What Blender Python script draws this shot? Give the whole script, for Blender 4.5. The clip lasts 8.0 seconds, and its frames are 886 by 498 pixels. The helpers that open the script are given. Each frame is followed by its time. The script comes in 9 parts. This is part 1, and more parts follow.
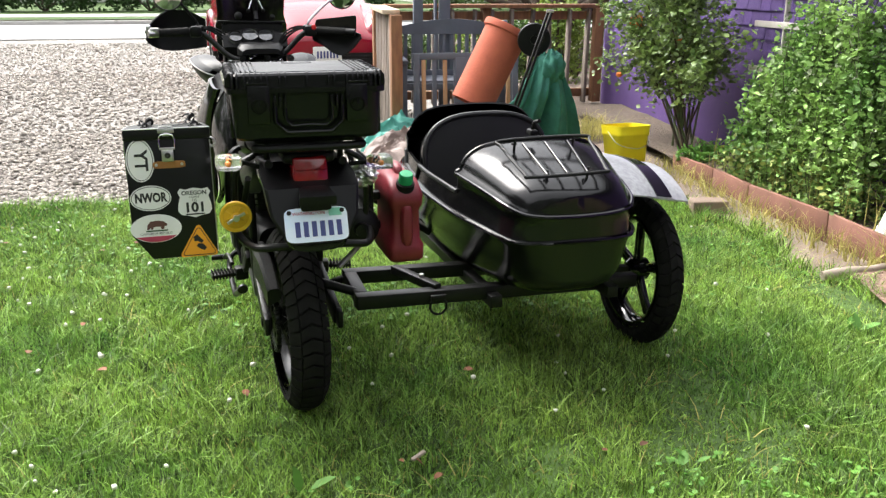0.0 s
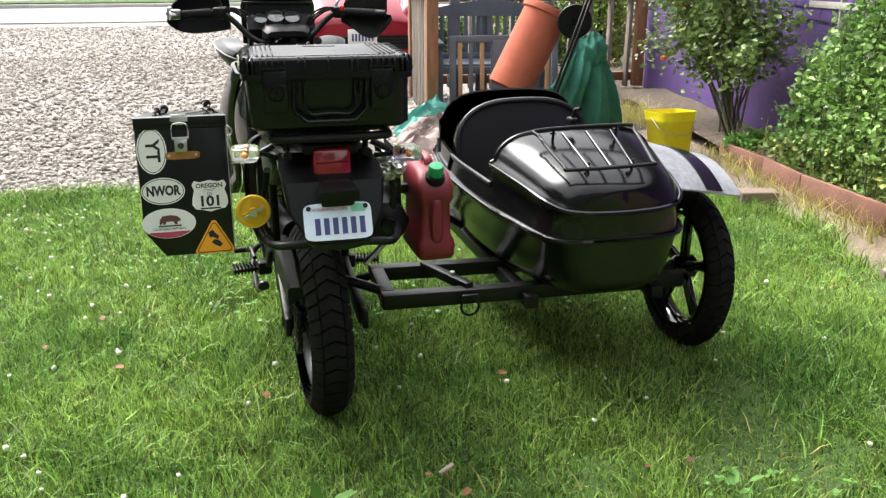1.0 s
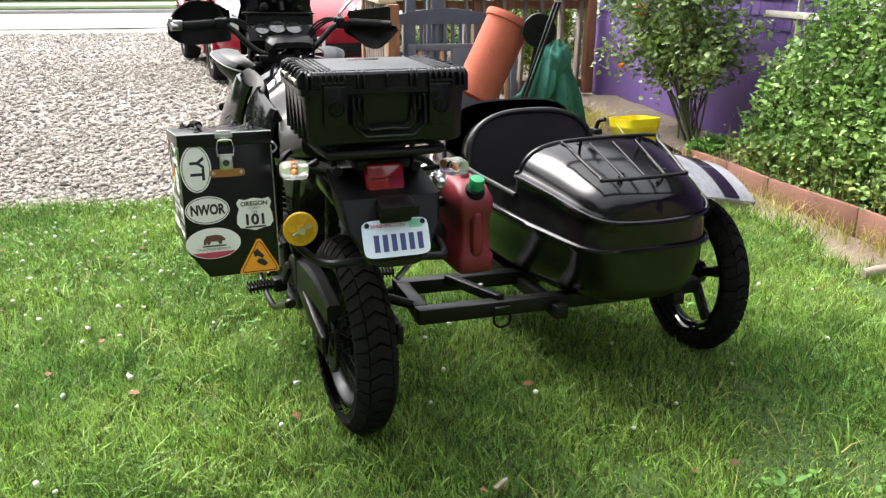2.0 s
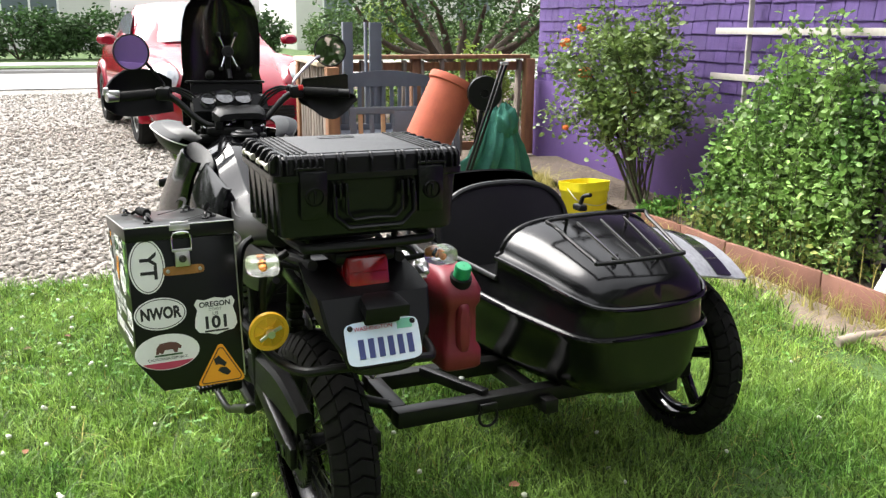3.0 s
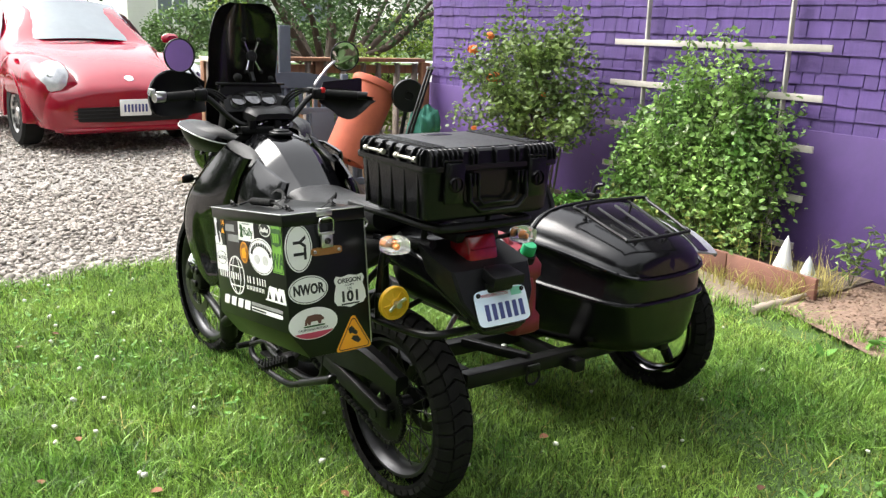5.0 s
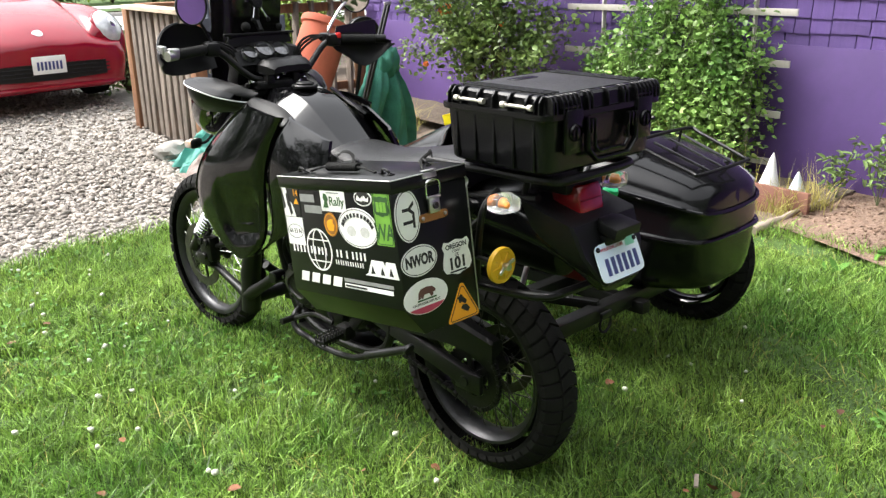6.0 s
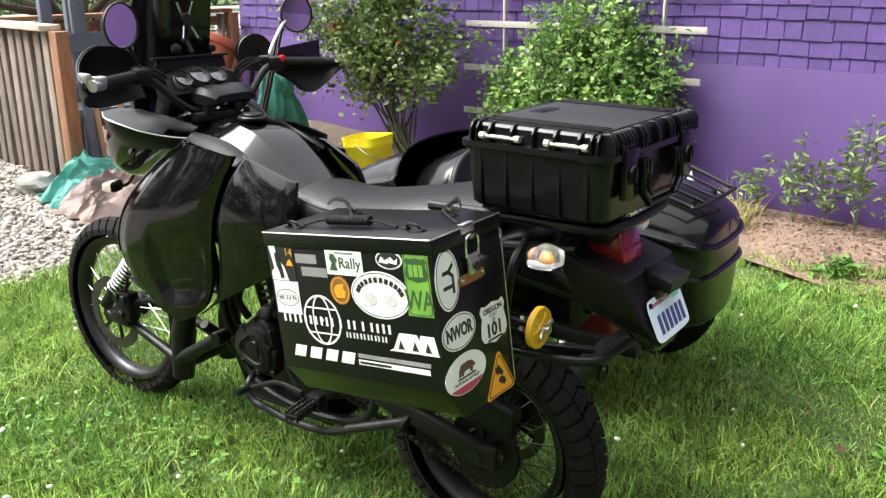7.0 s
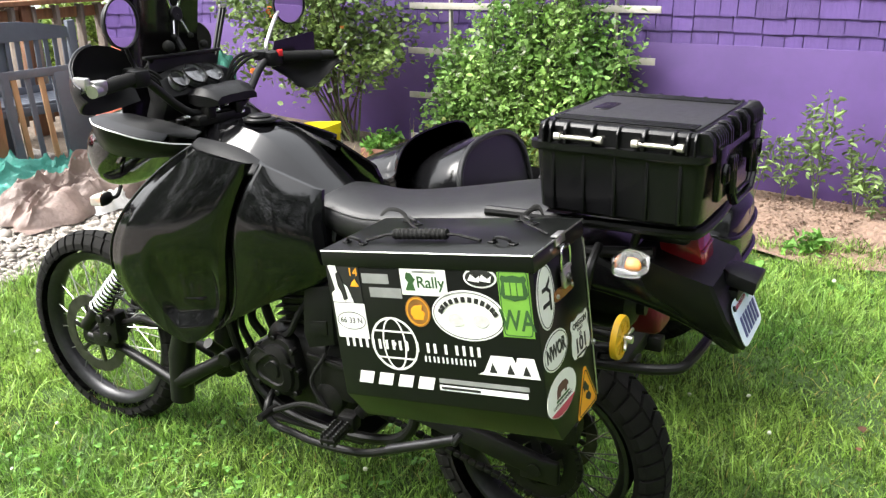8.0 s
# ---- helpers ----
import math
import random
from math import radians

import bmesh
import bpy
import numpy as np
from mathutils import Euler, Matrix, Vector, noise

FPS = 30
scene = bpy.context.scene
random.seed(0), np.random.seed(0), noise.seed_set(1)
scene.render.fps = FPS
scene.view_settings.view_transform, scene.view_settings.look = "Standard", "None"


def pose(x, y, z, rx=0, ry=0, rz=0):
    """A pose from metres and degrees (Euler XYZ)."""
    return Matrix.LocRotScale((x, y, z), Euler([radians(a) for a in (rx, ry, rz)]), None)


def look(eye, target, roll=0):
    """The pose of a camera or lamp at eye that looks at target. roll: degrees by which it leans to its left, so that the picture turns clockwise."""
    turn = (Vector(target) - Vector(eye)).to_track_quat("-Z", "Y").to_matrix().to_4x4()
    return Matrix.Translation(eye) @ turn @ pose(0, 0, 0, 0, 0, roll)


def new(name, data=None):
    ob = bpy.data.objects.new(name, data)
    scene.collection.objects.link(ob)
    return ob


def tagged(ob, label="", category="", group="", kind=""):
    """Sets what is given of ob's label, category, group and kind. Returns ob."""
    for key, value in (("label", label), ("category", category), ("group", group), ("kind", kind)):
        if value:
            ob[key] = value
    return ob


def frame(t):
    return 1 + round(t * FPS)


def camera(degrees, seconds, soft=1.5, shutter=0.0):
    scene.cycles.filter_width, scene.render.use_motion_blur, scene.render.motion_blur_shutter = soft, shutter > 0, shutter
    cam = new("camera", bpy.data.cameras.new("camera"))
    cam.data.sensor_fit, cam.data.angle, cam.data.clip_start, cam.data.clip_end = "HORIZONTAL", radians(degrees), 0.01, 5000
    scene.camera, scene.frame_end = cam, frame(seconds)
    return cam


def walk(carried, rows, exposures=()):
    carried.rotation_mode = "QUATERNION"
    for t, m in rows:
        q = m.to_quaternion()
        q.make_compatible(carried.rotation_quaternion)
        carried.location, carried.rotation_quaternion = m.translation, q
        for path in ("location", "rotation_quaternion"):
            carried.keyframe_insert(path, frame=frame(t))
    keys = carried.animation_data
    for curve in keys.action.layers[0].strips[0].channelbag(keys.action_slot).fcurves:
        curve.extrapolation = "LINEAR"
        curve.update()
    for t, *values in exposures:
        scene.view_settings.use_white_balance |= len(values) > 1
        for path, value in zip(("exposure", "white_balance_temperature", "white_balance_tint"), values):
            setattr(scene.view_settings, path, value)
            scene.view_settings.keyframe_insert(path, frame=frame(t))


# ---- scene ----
cam = camera(53.6, 8.0, soft=1.35)
METRES, EYE, TILT, LEAN, TURN = 3.35, 1.44, 0.0, 0.0, -14.0
ROWS = [
    (0.0, 0.0, 0.0, 0.0, 0.08, -17.28, -0.26),
    (0.5, 0.0201, 0.0367, -0.0015, 1.86, -18.09, 0.39),
    (1.0, 0.0044, 0.0586, -0.005, 2.54, -18.36, 0.0),
    (2.5, -0.128, 0.128, 0.0021, -5.82, -15.67, -0.89),
    (3.0, -0.1456, 0.1569, 0.0059, -7.96, -14.37, -0.44),
    (3.5, -0.1841, 0.1209, 0.0083, -11.74, -15.18, 0.35),
    (4.0, -0.2525, 0.0622, 0.018, -14.34, -15.96, 0.38),
    (4.5, -0.3055, 0.0626, 0.0154, -16.04, -15.7, -2.14),
    (6.0, -0.5011, 0.2149, 0.0151, -26.75, -18.34, 1.08),
    (6.5, -0.5124, 0.3075, 0.0184, -31.97, -16.94, 2.45),
    (7.0, -0.5505, 0.3676, 0.0164, -36.84, -17.61, 0.32),
    (7.5, -0.5977, 0.4298, 0.0229, -42.15, -19.1, -0.65),
    (8.0, -0.6008, 0.4694, 0.0241, -43.58, -19.04, 0.93),
]
PATH_ROWS = [(t, pose(0, 0, EYE, TILT, LEAN, TURN) @ pose(METRES * x, METRES * y, METRES * z, 90 + pitch, roll, yaw)) for t, x, y, z, yaw, pitch, roll in ROWS]
PATH_ROWS += [
    (1.2, look((-0.006, 0.187, 1.447), (0.388, 2.042, 0.811), -0.1)),
    (2.3, look((-0.318, 0.421, 1.437), (0.305, 2.228, 0.850), 0.8)),
    (4.7, look((-1.007, 0.523, 1.473), (0.006, 2.177, 0.986), 2.2)),
    (5.8, look((-1.452, 0.959, 1.521), (-0.233, 2.430, 0.928), -0.5)),
]
walk(cam, sorted(PATH_ROWS, key=lambda r: r[0]), exposures=((0.0, 1.24), (3.0, 1.26), (4.5, 1.20), (6.0, 1.22), (6.5, 1.34), (7.0, 1.31), (7.5, 1.43), (8.0, 1.50)))

# ---- world and sun: bright thin cloud, the sun a wide soft patch in it ----
world = bpy.data.worlds.new("sky")
world.use_nodes = True
scene.world = world
wn, wl = world.node_tree.nodes, world.node_tree.links
sky = wn.new("ShaderNodeTexSky")
sky.sky_type, sky.sun_disc = "NISHITA", False
sky.sun_elevation, sky.sun_rotation = radians(52), radians(-35)
sky.dust_density, sky.ozone_density = 3.0, 1.0
veil = wn.new("ShaderNodeHueSaturation")          # thin cloud takes most of the blue away
veil.inputs["Saturation"].default_value = 0.12
wl.new(sky.outputs["Color"], veil.inputs["Color"])
# under cloud the sky is brighter overhead than along the horizon
where, axes, lift, tone = wn.new("ShaderNodeTexCoord"), wn.new("ShaderNodeSeparateXYZ"), wn.new("ShaderNodeMapRange"), wn.new("ShaderNodeVectorMath")
wl.new(where.outputs["Generated"], axes.inputs[0])
wl.new(axes.outputs["Z"], lift.inputs["Value"])
lift.inputs["To Min"].default_value, lift.inputs["To Max"].default_value = 0.75, 2.5
tone.operation = "SCALE"
wl.new(veil.outputs["Color"], tone.inputs[0])
wl.new(lift.outputs["Result"], tone.inputs["Scale"])
wl.new(tone.outputs["Vector"], wn["Background"].inputs["Color"])
wn["Background"].inputs["Strength"].default_value = 0.143
sun = new("sun", bpy.data.lights.new("sun", "SUN"))
sun.data.energy, sun.data.angle, sun.data.color = 2.1, radians(36), (1.0, 0.96, 0.9)
sun.matrix_world = look((-14.3, 20.5, 32), (0, 0, 0))


# ---- small mesh tools ----
def mesh_of(name, bm, material, sharp=35):
    bmesh.ops.recalc_face_normals(bm, faces=bm.faces)
    lim = radians(sharp)
    for f in bm.faces:
        f.smooth = True
    for e in bm.edges:
        e.smooth = not (len(e.link_faces) == 2 and e.calc_face_angle(0) > lim)
    me = bpy.data.meshes.new(name)
    bm.to_mesh(me)
    bm.free()
    if material:
        me.materials.append(material)
    return me


def part(name, bm, material, parent, label="", sharp=35):
    ob = new(name, mesh_of(name, bm, material, sharp))
    ob.parent = parent
    return tagged(ob, label)


def thing(name, label, category, m=None, group="", kind=""):
    ob = new(name)
    ob.empty_display_size = 0.1
    ob.matrix_basis = m or Matrix()
    return tagged(ob, label, category, group, kind)


def piece(name, me, parent, m):
    """One more object on a shared mesh."""
    ob = new(name, me)
    ob.parent = parent
    ob.matrix_basis = m
    return ob


def B():
    return bmesh.new()


def box(bm, c, s, bevel=0.0, m=None, seg=2):
    """A box with centre c and full sizes s, its edges rounded."""
    r = bmesh.ops.create_cube(bm, size=1.0)
    vs = r["verts"]
    bmesh.ops.scale(bm, vec=s, verts=vs)
    if bevel:
        es = list({e for v in vs for e in v.link_edges})
        out = bmesh.ops.bevel(bm, geom=es, offset=bevel, segments=seg, profile=0.5, affect="EDGES")
        vs = list({v for f in out["faces"] for v in f.verts} | {v for v in vs if v.is_valid})
    bmesh.ops.translate(bm, vec=c, verts=vs)
    if m:
        bmesh.ops.transform(bm, matrix=m, verts=vs)
    return vs


def rings(bm, loops, closed=True, cap=True, loop_all=False):
    """Skins rings of points of one length."""
    rows = [[bm.verts.new(p) for p in ring] for ring in loops]
    n = len(rows[0])
    pairs = list(zip(rows, rows[1:]))
    if loop_all:
        pairs.append((rows[-1], rows[0]))
    for a, b in pairs:
        for i in range(n if closed else n - 1):
            j = (i + 1) % n
            bm.faces.new((a[i], a[j], b[j], b[i]))
    if cap and not loop_all and closed:
        bm.faces.new(rows[0][::-1])
        bm.faces.new(rows[-1])
    return rows


def smooth_path(pts, sub=6, closed=False):
    """Catmull-Rom through the points."""
    P = [Vector(p) for p in pts]
    n = len(P)
    out = []
    for i in range(n if closed else n - 1):
        a = P[(i - 1) % n] if closed or i else P[0] * 2 - P[1]
        b, c = P[i], P[(i + 1) % n]
        d = P[(i + 2) % n] if closed or i + 2 < n else P[-1] * 2 - P[-2]
        for k in range(sub):
            t = k / sub
            out.append(0.5 * ((2 * b) + (c - a) * t + (2 * a - 5 * b + 4 * c - d) * t * t + (3 * b - a - 3 * c + d) * t ** 3))
    if not closed:
        out.append(P[-1])
    return out


def tube(bm, pts, r, n=10, closed=False, flat=1.0):
    """A round bar along points; r one radius or one for each point."""
    P = [Vector(p) for p in pts]
    rs = r if isinstance(r, (list, tuple)) else [r] * len(P)
    up = None
    loops = []
    for i, p in enumerate(P):
        if closed:
            d = P[(i + 1) % len(P)] - P[i - 1]
        else:
            d = P[min(i + 1, len(P) - 1)] - P[max(i - 1, 0)]
        d.normalize()
        if up is None:
            up = d.cross(Vector((0, 0, 1)) if abs(d.z) < 0.9 else Vector((1, 0, 0))).normalized()
        else:
            up = (up - d * up.dot(d)).normalized()
        side = d.cross(up)
        loops.append([p + rs[i] * (math.cos(a) * up + flat * math.sin(a) * side) for a in (2 * math.pi * k / n for k in range(n))])
    rings(bm, loops, loop_all=closed)


def bar(bm, p, q, w, h=None, bevel=0.003):
    """A square bar from p to q."""
    p, q = Vector(p), Vector(q)
    d = q - p
    m = Matrix.Translation((p + q) / 2) @ d.to_track_quat("Y", "Z").to_matrix().to_4x4()
    box(bm, (0, 0, 0), (w, d.length, h or w), bevel, m)


def lathe(bm, profile, n=32, m=None, closed=False):
    """Turns (radius, x) points round the x axis."""
    loops = []
    for k in range(n):
        a = 2 * math.pi * k / n
        ring = [Vector((x, r * math.cos(a), r * math.sin(a))) for r, x in profile]
        loops.append([m @ v for v in ring] if m else ring)
    rings(bm, loops, closed=closed, cap=False, loop_all=True)


def disc(bm, r, x0, x1, n=32, m=None, bevel=0.0):
    b = bevel
    prof = [(0.0005, x0), (r - b, x0), (r, x0 + b), (r, x1 - b), (r - b, x1), (0.0005, x1)] if b else [(0.0005, x0), (r, x0), (r, x1), (0.0005, x1)]
    lathe(bm, prof, n, m)


def plate(bm, outline, thick, m=None, bevel=0.0):
    """A flat shape from an outline in x, y, of a thickness along +z."""
    low = [bm.verts.new((x, y, 0)) for x, y in outline]
    high = [bm.verts.new((x, y, thick)) for x, y in outline]
    n = len(low)
    bm.faces.new(low[::-1])
    top = bm.faces.new(high)
    for i in range(n):
        j = (i + 1) % n
        bm.faces.new((low[i], low[j], high[j], high[i]))
    vs = low + high
    if bevel:
        out = bmesh.ops.bevel(bm, geom=list(top.edges), offset=bevel, segments=2, profile=0.5, affect="EDGES")
        vs = list({v for v in vs if v.is_valid} | {v for f in out["faces"] for v in f.verts})
    if m:
        bmesh.ops.transform(bm, matrix=m, verts=vs)


def oval(rx, ry, n=32, e=2.0, cx=0, cy=0):
    pts = []
    for k in range(n):
        a = 2 * math.pi * k / n
        c, s = math.cos(a), math.sin(a)
        pts.append((cx + rx * math.copysign(abs(c) ** (2 / e), c), cy + ry * math.copysign(abs(s) ** (2 / e), s)))
    return pts


def keyed(keys, n):
    """Smooth rows between rows of numbers."""
    K = [list(map(float, k)) for k in keys]
    out = []
    m = len(K)
    for s in range(n):
        u = s * (m - 1) / (n - 1)
        i = min(int(u), m - 2)
        t = u - i
        row = []
        for c in range(len(K[0])):
            b, d = K[i][c], K[i + 1][c]
            a = K[i - 1][c] if i else 2 * b - d
            e = K[i + 2][c] if i + 2 < m else 2 * d - b
            row.append(0.5 * (2 * b + (d - a) * t + (2 * a - 5 * b + 4 * d - e) * t * t + (3 * b - a - 3 * d + e) * t ** 3))
        out.append(row)
    return out


def body(bm, keys, nsec=16, nring=24, cap=True):
    """A rounded hull: keys of (y, centre x, centre z, half width, height up, height down, roundness)."""
    loops = []
    for y, cx, cz, w, hu, hd, e in keyed(keys, nsec):
        ring = []
        for k in range(nring):
            a = 2 * math.pi * k / nring
            c, s = math.cos(a), math.sin(a)
            ring.append(Vector((cx + w * math.copysign(abs(c) ** (2 / e), c), y, cz + (hu if s > 0 else hd) * math.copysign(abs(s) ** (2 / e), s))))
        loops.append(ring)
    rings(bm, loops, cap=cap)


def lettering(name, text, size, m, material, parent, squash=1.0, align="CENTER", bold=0.0):
    """Writing as thin raised letters; its plane is x, y of m."""
    cu = bpy.data.curves.new(name, "FONT")
    cu.body, cu.size, cu.extrude, cu.offset = text, size, 0.0004, bold
    cu.align_x, cu.align_y, cu.resolution_u = align, "CENTER", 3
    tmp = bpy.data.objects.new(name, cu)
    scene.collection.objects.link(tmp)
    me = bpy.data.meshes.new_from_object(tmp.evaluated_get(bpy.context.evaluated_depsgraph_get()))
    bpy.data.objects.remove(tmp)
    me.name = name
    me.transform(m @ Matrix.Diagonal((squash, 1, 1, 1)))
    me.materials.clear()
    me.materials.append(material)
    ob = new(name, me)
    ob.parent = parent
    return ob


def cloud_mesh(name, verts, faces, material):
    """A mesh from numpy arrays; faces all of one length."""
    me = bpy.data.meshes.new(name)
    n, k = faces.shape
    me.vertices.add(len(verts))
    me.vertices.foreach_set("co", verts.astype(np.float32).ravel())
    me.loops.add(n * k)
    me.loops.foreach_set("vertex_index", faces.astype(np.int32).ravel())
    me.polygons.add(n)
    me.polygons.foreach_set("loop_start", np.arange(0, n * k, k, dtype=np.int32))
    me.update(calc_edges=True)
    me.validate()
    if material:
        me.materials.append(material)
    return me


# ---- materials ----
def material(name, c1, c2=None, rough=0.5, metal=0.0, scale=6.0, bump=0.0, bscale=80.0, coat=0.0, vary=0.0, by="", rough2=None, spec=0.5, fine=0.25, stretch=(1, 1, 1), detail=6.0, trans=0.0):
    """A surface with two scales of colour change, uneven gloss and fine relief. vary and by: how far pieces differ, by 'object' or 'island'."""
    mt = bpy.data.materials.new(name)
    mt.use_nodes = True
    nd, ln = mt.node_tree.nodes, mt.node_tree.links
    p = nd["Principled BSDF"]
    c2 = c2 or tuple(v * 0.75 for v in c1)
    tc, mp = nd.new("ShaderNodeTexCoord"), nd.new("ShaderNodeMapping")
    mp.inputs["Scale"].default_value = stretch
    ln.new(tc.outputs["Object"], mp.inputs["Vector"])
    big, small = nd.new("ShaderNodeTexNoise"), nd.new("ShaderNodeTexNoise")
    for node, s in ((big, scale), (small, scale * 9)):
        node.inputs["Scale"].default_value = s
        node.inputs["Detail"].default_value = detail
        ln.new(mp.outputs["Vector"], node.inputs["Vector"])
    add = nd.new("ShaderNodeMix")
    add.data_type = "FLOAT"
    add.inputs[0].default_value = fine
    ln.new(big.outputs["Fac"], add.inputs[2])
    ln.new(small.outputs["Fac"], add.inputs[3])
    ramp = nd.new("ShaderNodeValToRGB")
    ramp.color_ramp.elements[0].position, ramp.color_ramp.elements[1].position = 0.34, 0.66
    ramp.color_ramp.elements[0].color, ramp.color_ramp.elements[1].color = (*c2, 1), (*c1, 1)
    ln.new(add.outputs[0], ramp.inputs["Fac"])
    colour = ramp.outputs["Color"]
    if by:
        src = nd.new("ShaderNodeObjectInfo" if by == "object" else "ShaderNodeNewGeometry")
        rnd = src.outputs["Random" if by == "object" else "Random Per Island"]
        mr = nd.new("ShaderNodeMapRange")
        mr.inputs["To Min"].default_value, mr.inputs["To Max"].default_value = 1 - vary, 1 + vary
        ln.new(rnd, mr.inputs["Value"])
        hs = nd.new("ShaderNodeHueSaturation")
        ln.new(mr.outputs["Result"], hs.inputs["Value"])
        ln.new(colour, hs.inputs["Color"])
        colour = hs.outputs["Color"]
    ln.new(colour, p.inputs["Base Color"])
    rr = nd.new("ShaderNodeMapRange")
    rr.inputs["To Min"].default_value, rr.inputs["To Max"].default_value = rough, rough2 if rough2 is not None else min(1, rough * 1.25 + 0.03)
    ln.new(small.outputs["Fac"], rr.inputs["Value"])
    ln.new(rr.outputs["Result"], p.inputs["Roughness"])
    p.inputs["Metallic"].default_value, p.inputs["Coat Weight"].default_value = metal, coat
    p.inputs["Coat Roughness"].default_value = 0.05
    p.inputs["Specular IOR Level"].default_value = spec
    if bump:
        bn, bp = nd.new("ShaderNodeTexNoise"), nd.new("ShaderNodeBump")
        bn.inputs["Scale"].default_value, bn.inputs["Detail"].default_value = bscale, 5
        bp.inputs["Strength"].default_value, bp.inputs["Distance"].default_value = 1.0, bump
        ln.new(mp.outputs["Vector"], bn.inputs["Vector"])
        ln.new(bn.outputs["Fac"], bp.inputs["Height"])
        ln.new(bp.outputs["Normal"], p.inputs["Normal"])
    if trans:
        tr, mx = nd.new("ShaderNodeBsdfTranslucent"), nd.new("ShaderNodeMixShader")
        mx.inputs[0].default_value = trans
        ln.new(colour, tr.inputs["Color"])
        ln.new(p.outputs[0], mx.inputs[1])
        ln.new(tr.outputs[0], mx.inputs[2])
        ln.new(mx.outputs[0], nd["Material Output"].inputs["Surface"])
    return mt


def glass(name, colour, rough=0.02, ior=1.45):
    mt = bpy.data.materials.new(name)
    mt.use_nodes = True
    p = mt.node_tree.nodes["Principled BSDF"]
    p.inputs["Base Color"].default_value = (*colour, 1)
    p.inputs["Roughness"].default_value, p.inputs["IOR"].default_value = rough, ior
    p.inputs["Transmission Weight"].default_value = 1.0
    return mt


LAWN = material("lawn_soil", (0.07, 0.13, 0.024), (0.032, 0.062, 0.013), 0.95, scale=3, bump=0.01, bscale=40)
BLADE = material("grass_blade", (0.295, 0.432, 0.088), (0.080, 0.192, 0.030), 0.45, scale=1.3, vary=0.85, by="island", trans=0.3, fine=0.4, spec=0.4)
STRAW = material("dry_grass", (0.50, 0.42, 0.14), (0.34, 0.33, 0.09), 0.7, scale=4, vary=0.3, by="island", trans=0.2)
CLOVER = material("clover_leaf", (0.14, 0.32, 0.045), (0.08, 0.21, 0.03), 0.55, scale=3, vary=0.35, by="island", trans=0.2)
PETAL = material("clover_flower", (0.72, 0.72, 0.62), (0.55, 0.57, 0.45), 0.8, scale=60)
GRAVEL = material("gravel_bed", (0.36, 0.34, 0.31), (0.17, 0.155, 0.14), 0.95, scale=14, bump=0.03, bscale=45, fine=0.5)
STONE = material("gravel_stone", (0.41, 0.375, 0.335), (0.24, 0.21, 0.18), 0.85, scale=20, vary=0.5, by="island", bump=0.002, bscale=120)
SOIL = material("garden_soil", (0.27, 0.18, 0.13), (0.14, 0.095, 0.07), 0.97, scale=5, bump=0.03, bscale=30, fine=0.5)
EARTH = material("bare_earth", (0.15, 0.115, 0.085), (0.075, 0.058, 0.044), 0.97, scale=4, bump=0.03, bscale=30, fine=0.5)
PATH = material("worn_path", (0.25, 0.195, 0.145), (0.145, 0.112, 0.085), 0.95, scale=3, bump=0.012, bscale=70, fine=0.5)
ROAD = material("road_asphalt", (0.30, 0.295, 0.29), (0.24, 0.235, 0.23), 0.9, scale=0.8, bump=0.004, bscale=90, fine=0.4)
CONC = material("concrete", (0.44, 0.43, 0.40), (0.32, 0.31, 0.29), 0.9, scale=2.5, bump=0.003, bscale=60)
PURPLE = material("purple_wall_paint", (0.112, 0.058, 0.215), (0.078, 0.040, 0.155), 0.62, scale=1.6, bump=0.003, bscale=9)
SHINGLE = material("purple_shingle_paint", (0.115, 0.062, 0.235), (0.085, 0.045, 0.185), 0.6, scale=4, bump=0.004, bscale=50, stretch=(1, 6, 0.7), vary=0.14, by="object")
SHINGLE_UPPER = material("purple_shingle_paint", (0.115, 0.062, 0.235), (0.085, 0.045, 0.185), 0.6, scale=4, bump=0.004, bscale=50, stretch=(1, 6, 0.7), vary=0.14, by="island")
LATTICE = material("weathered_lattice", (0.60, 0.56, 0.52), (0.42, 0.385, 0.35), 0.85, scale=5, bump=0.002, bscale=60, stretch=(1, 1, 1))
CEDAR = material("stained_cedar", (0.30, 0.145, 0.07), (0.18, 0.085, 0.045), 0.7, scale=5, bump=0.002, bscale=50, stretch=(6, 6, 1), vary=0.2, by="object")
PALEWOOD = material("pale_cap_board", (0.62, 0.52, 0.40), (0.46, 0.37, 0.27), 0.8, scale=5, bump=0.002, bscale=50, stretch=(6, 1, 6))
PICKET = material("grey_weathered_picket", (0.25, 0.205, 0.17), (0.13, 0.105, 0.085), 0.85, scale=6, bump=0.002, bscale=60, stretch=(6, 6, 1), vary=0.25, by="object")
SLATE = material("slate_blue_paint", (0.115, 0.130, 0.162), (0.085, 0.097, 0.124), 0.55, scale=5, bump=0.001, bscale=60)
BEDBOARD = material("rusty_red_board", (0.27, 0.125, 0.09), (0.18, 0.085, 0.06), 0.85, scale=4, bump=0.003, bscale=50)
TERRA = material("terracotta", (0.47, 0.115, 0.062), (0.36, 0.085, 0.048), 0.75, scale=6, bump=0.002, bscale=60)
TEAL = material("teal_cloth", (0.05, 0.29, 0.23), (0.03, 0.17, 0.14), 0.5, scale=9, bump=0.004, bscale=70)
DARKTEAL = material("dark_teal_cloth", (0.042, 0.185, 0.135), (0.022, 0.105, 0.08), 0.85, scale=9, bump=0.004, bscale=70)
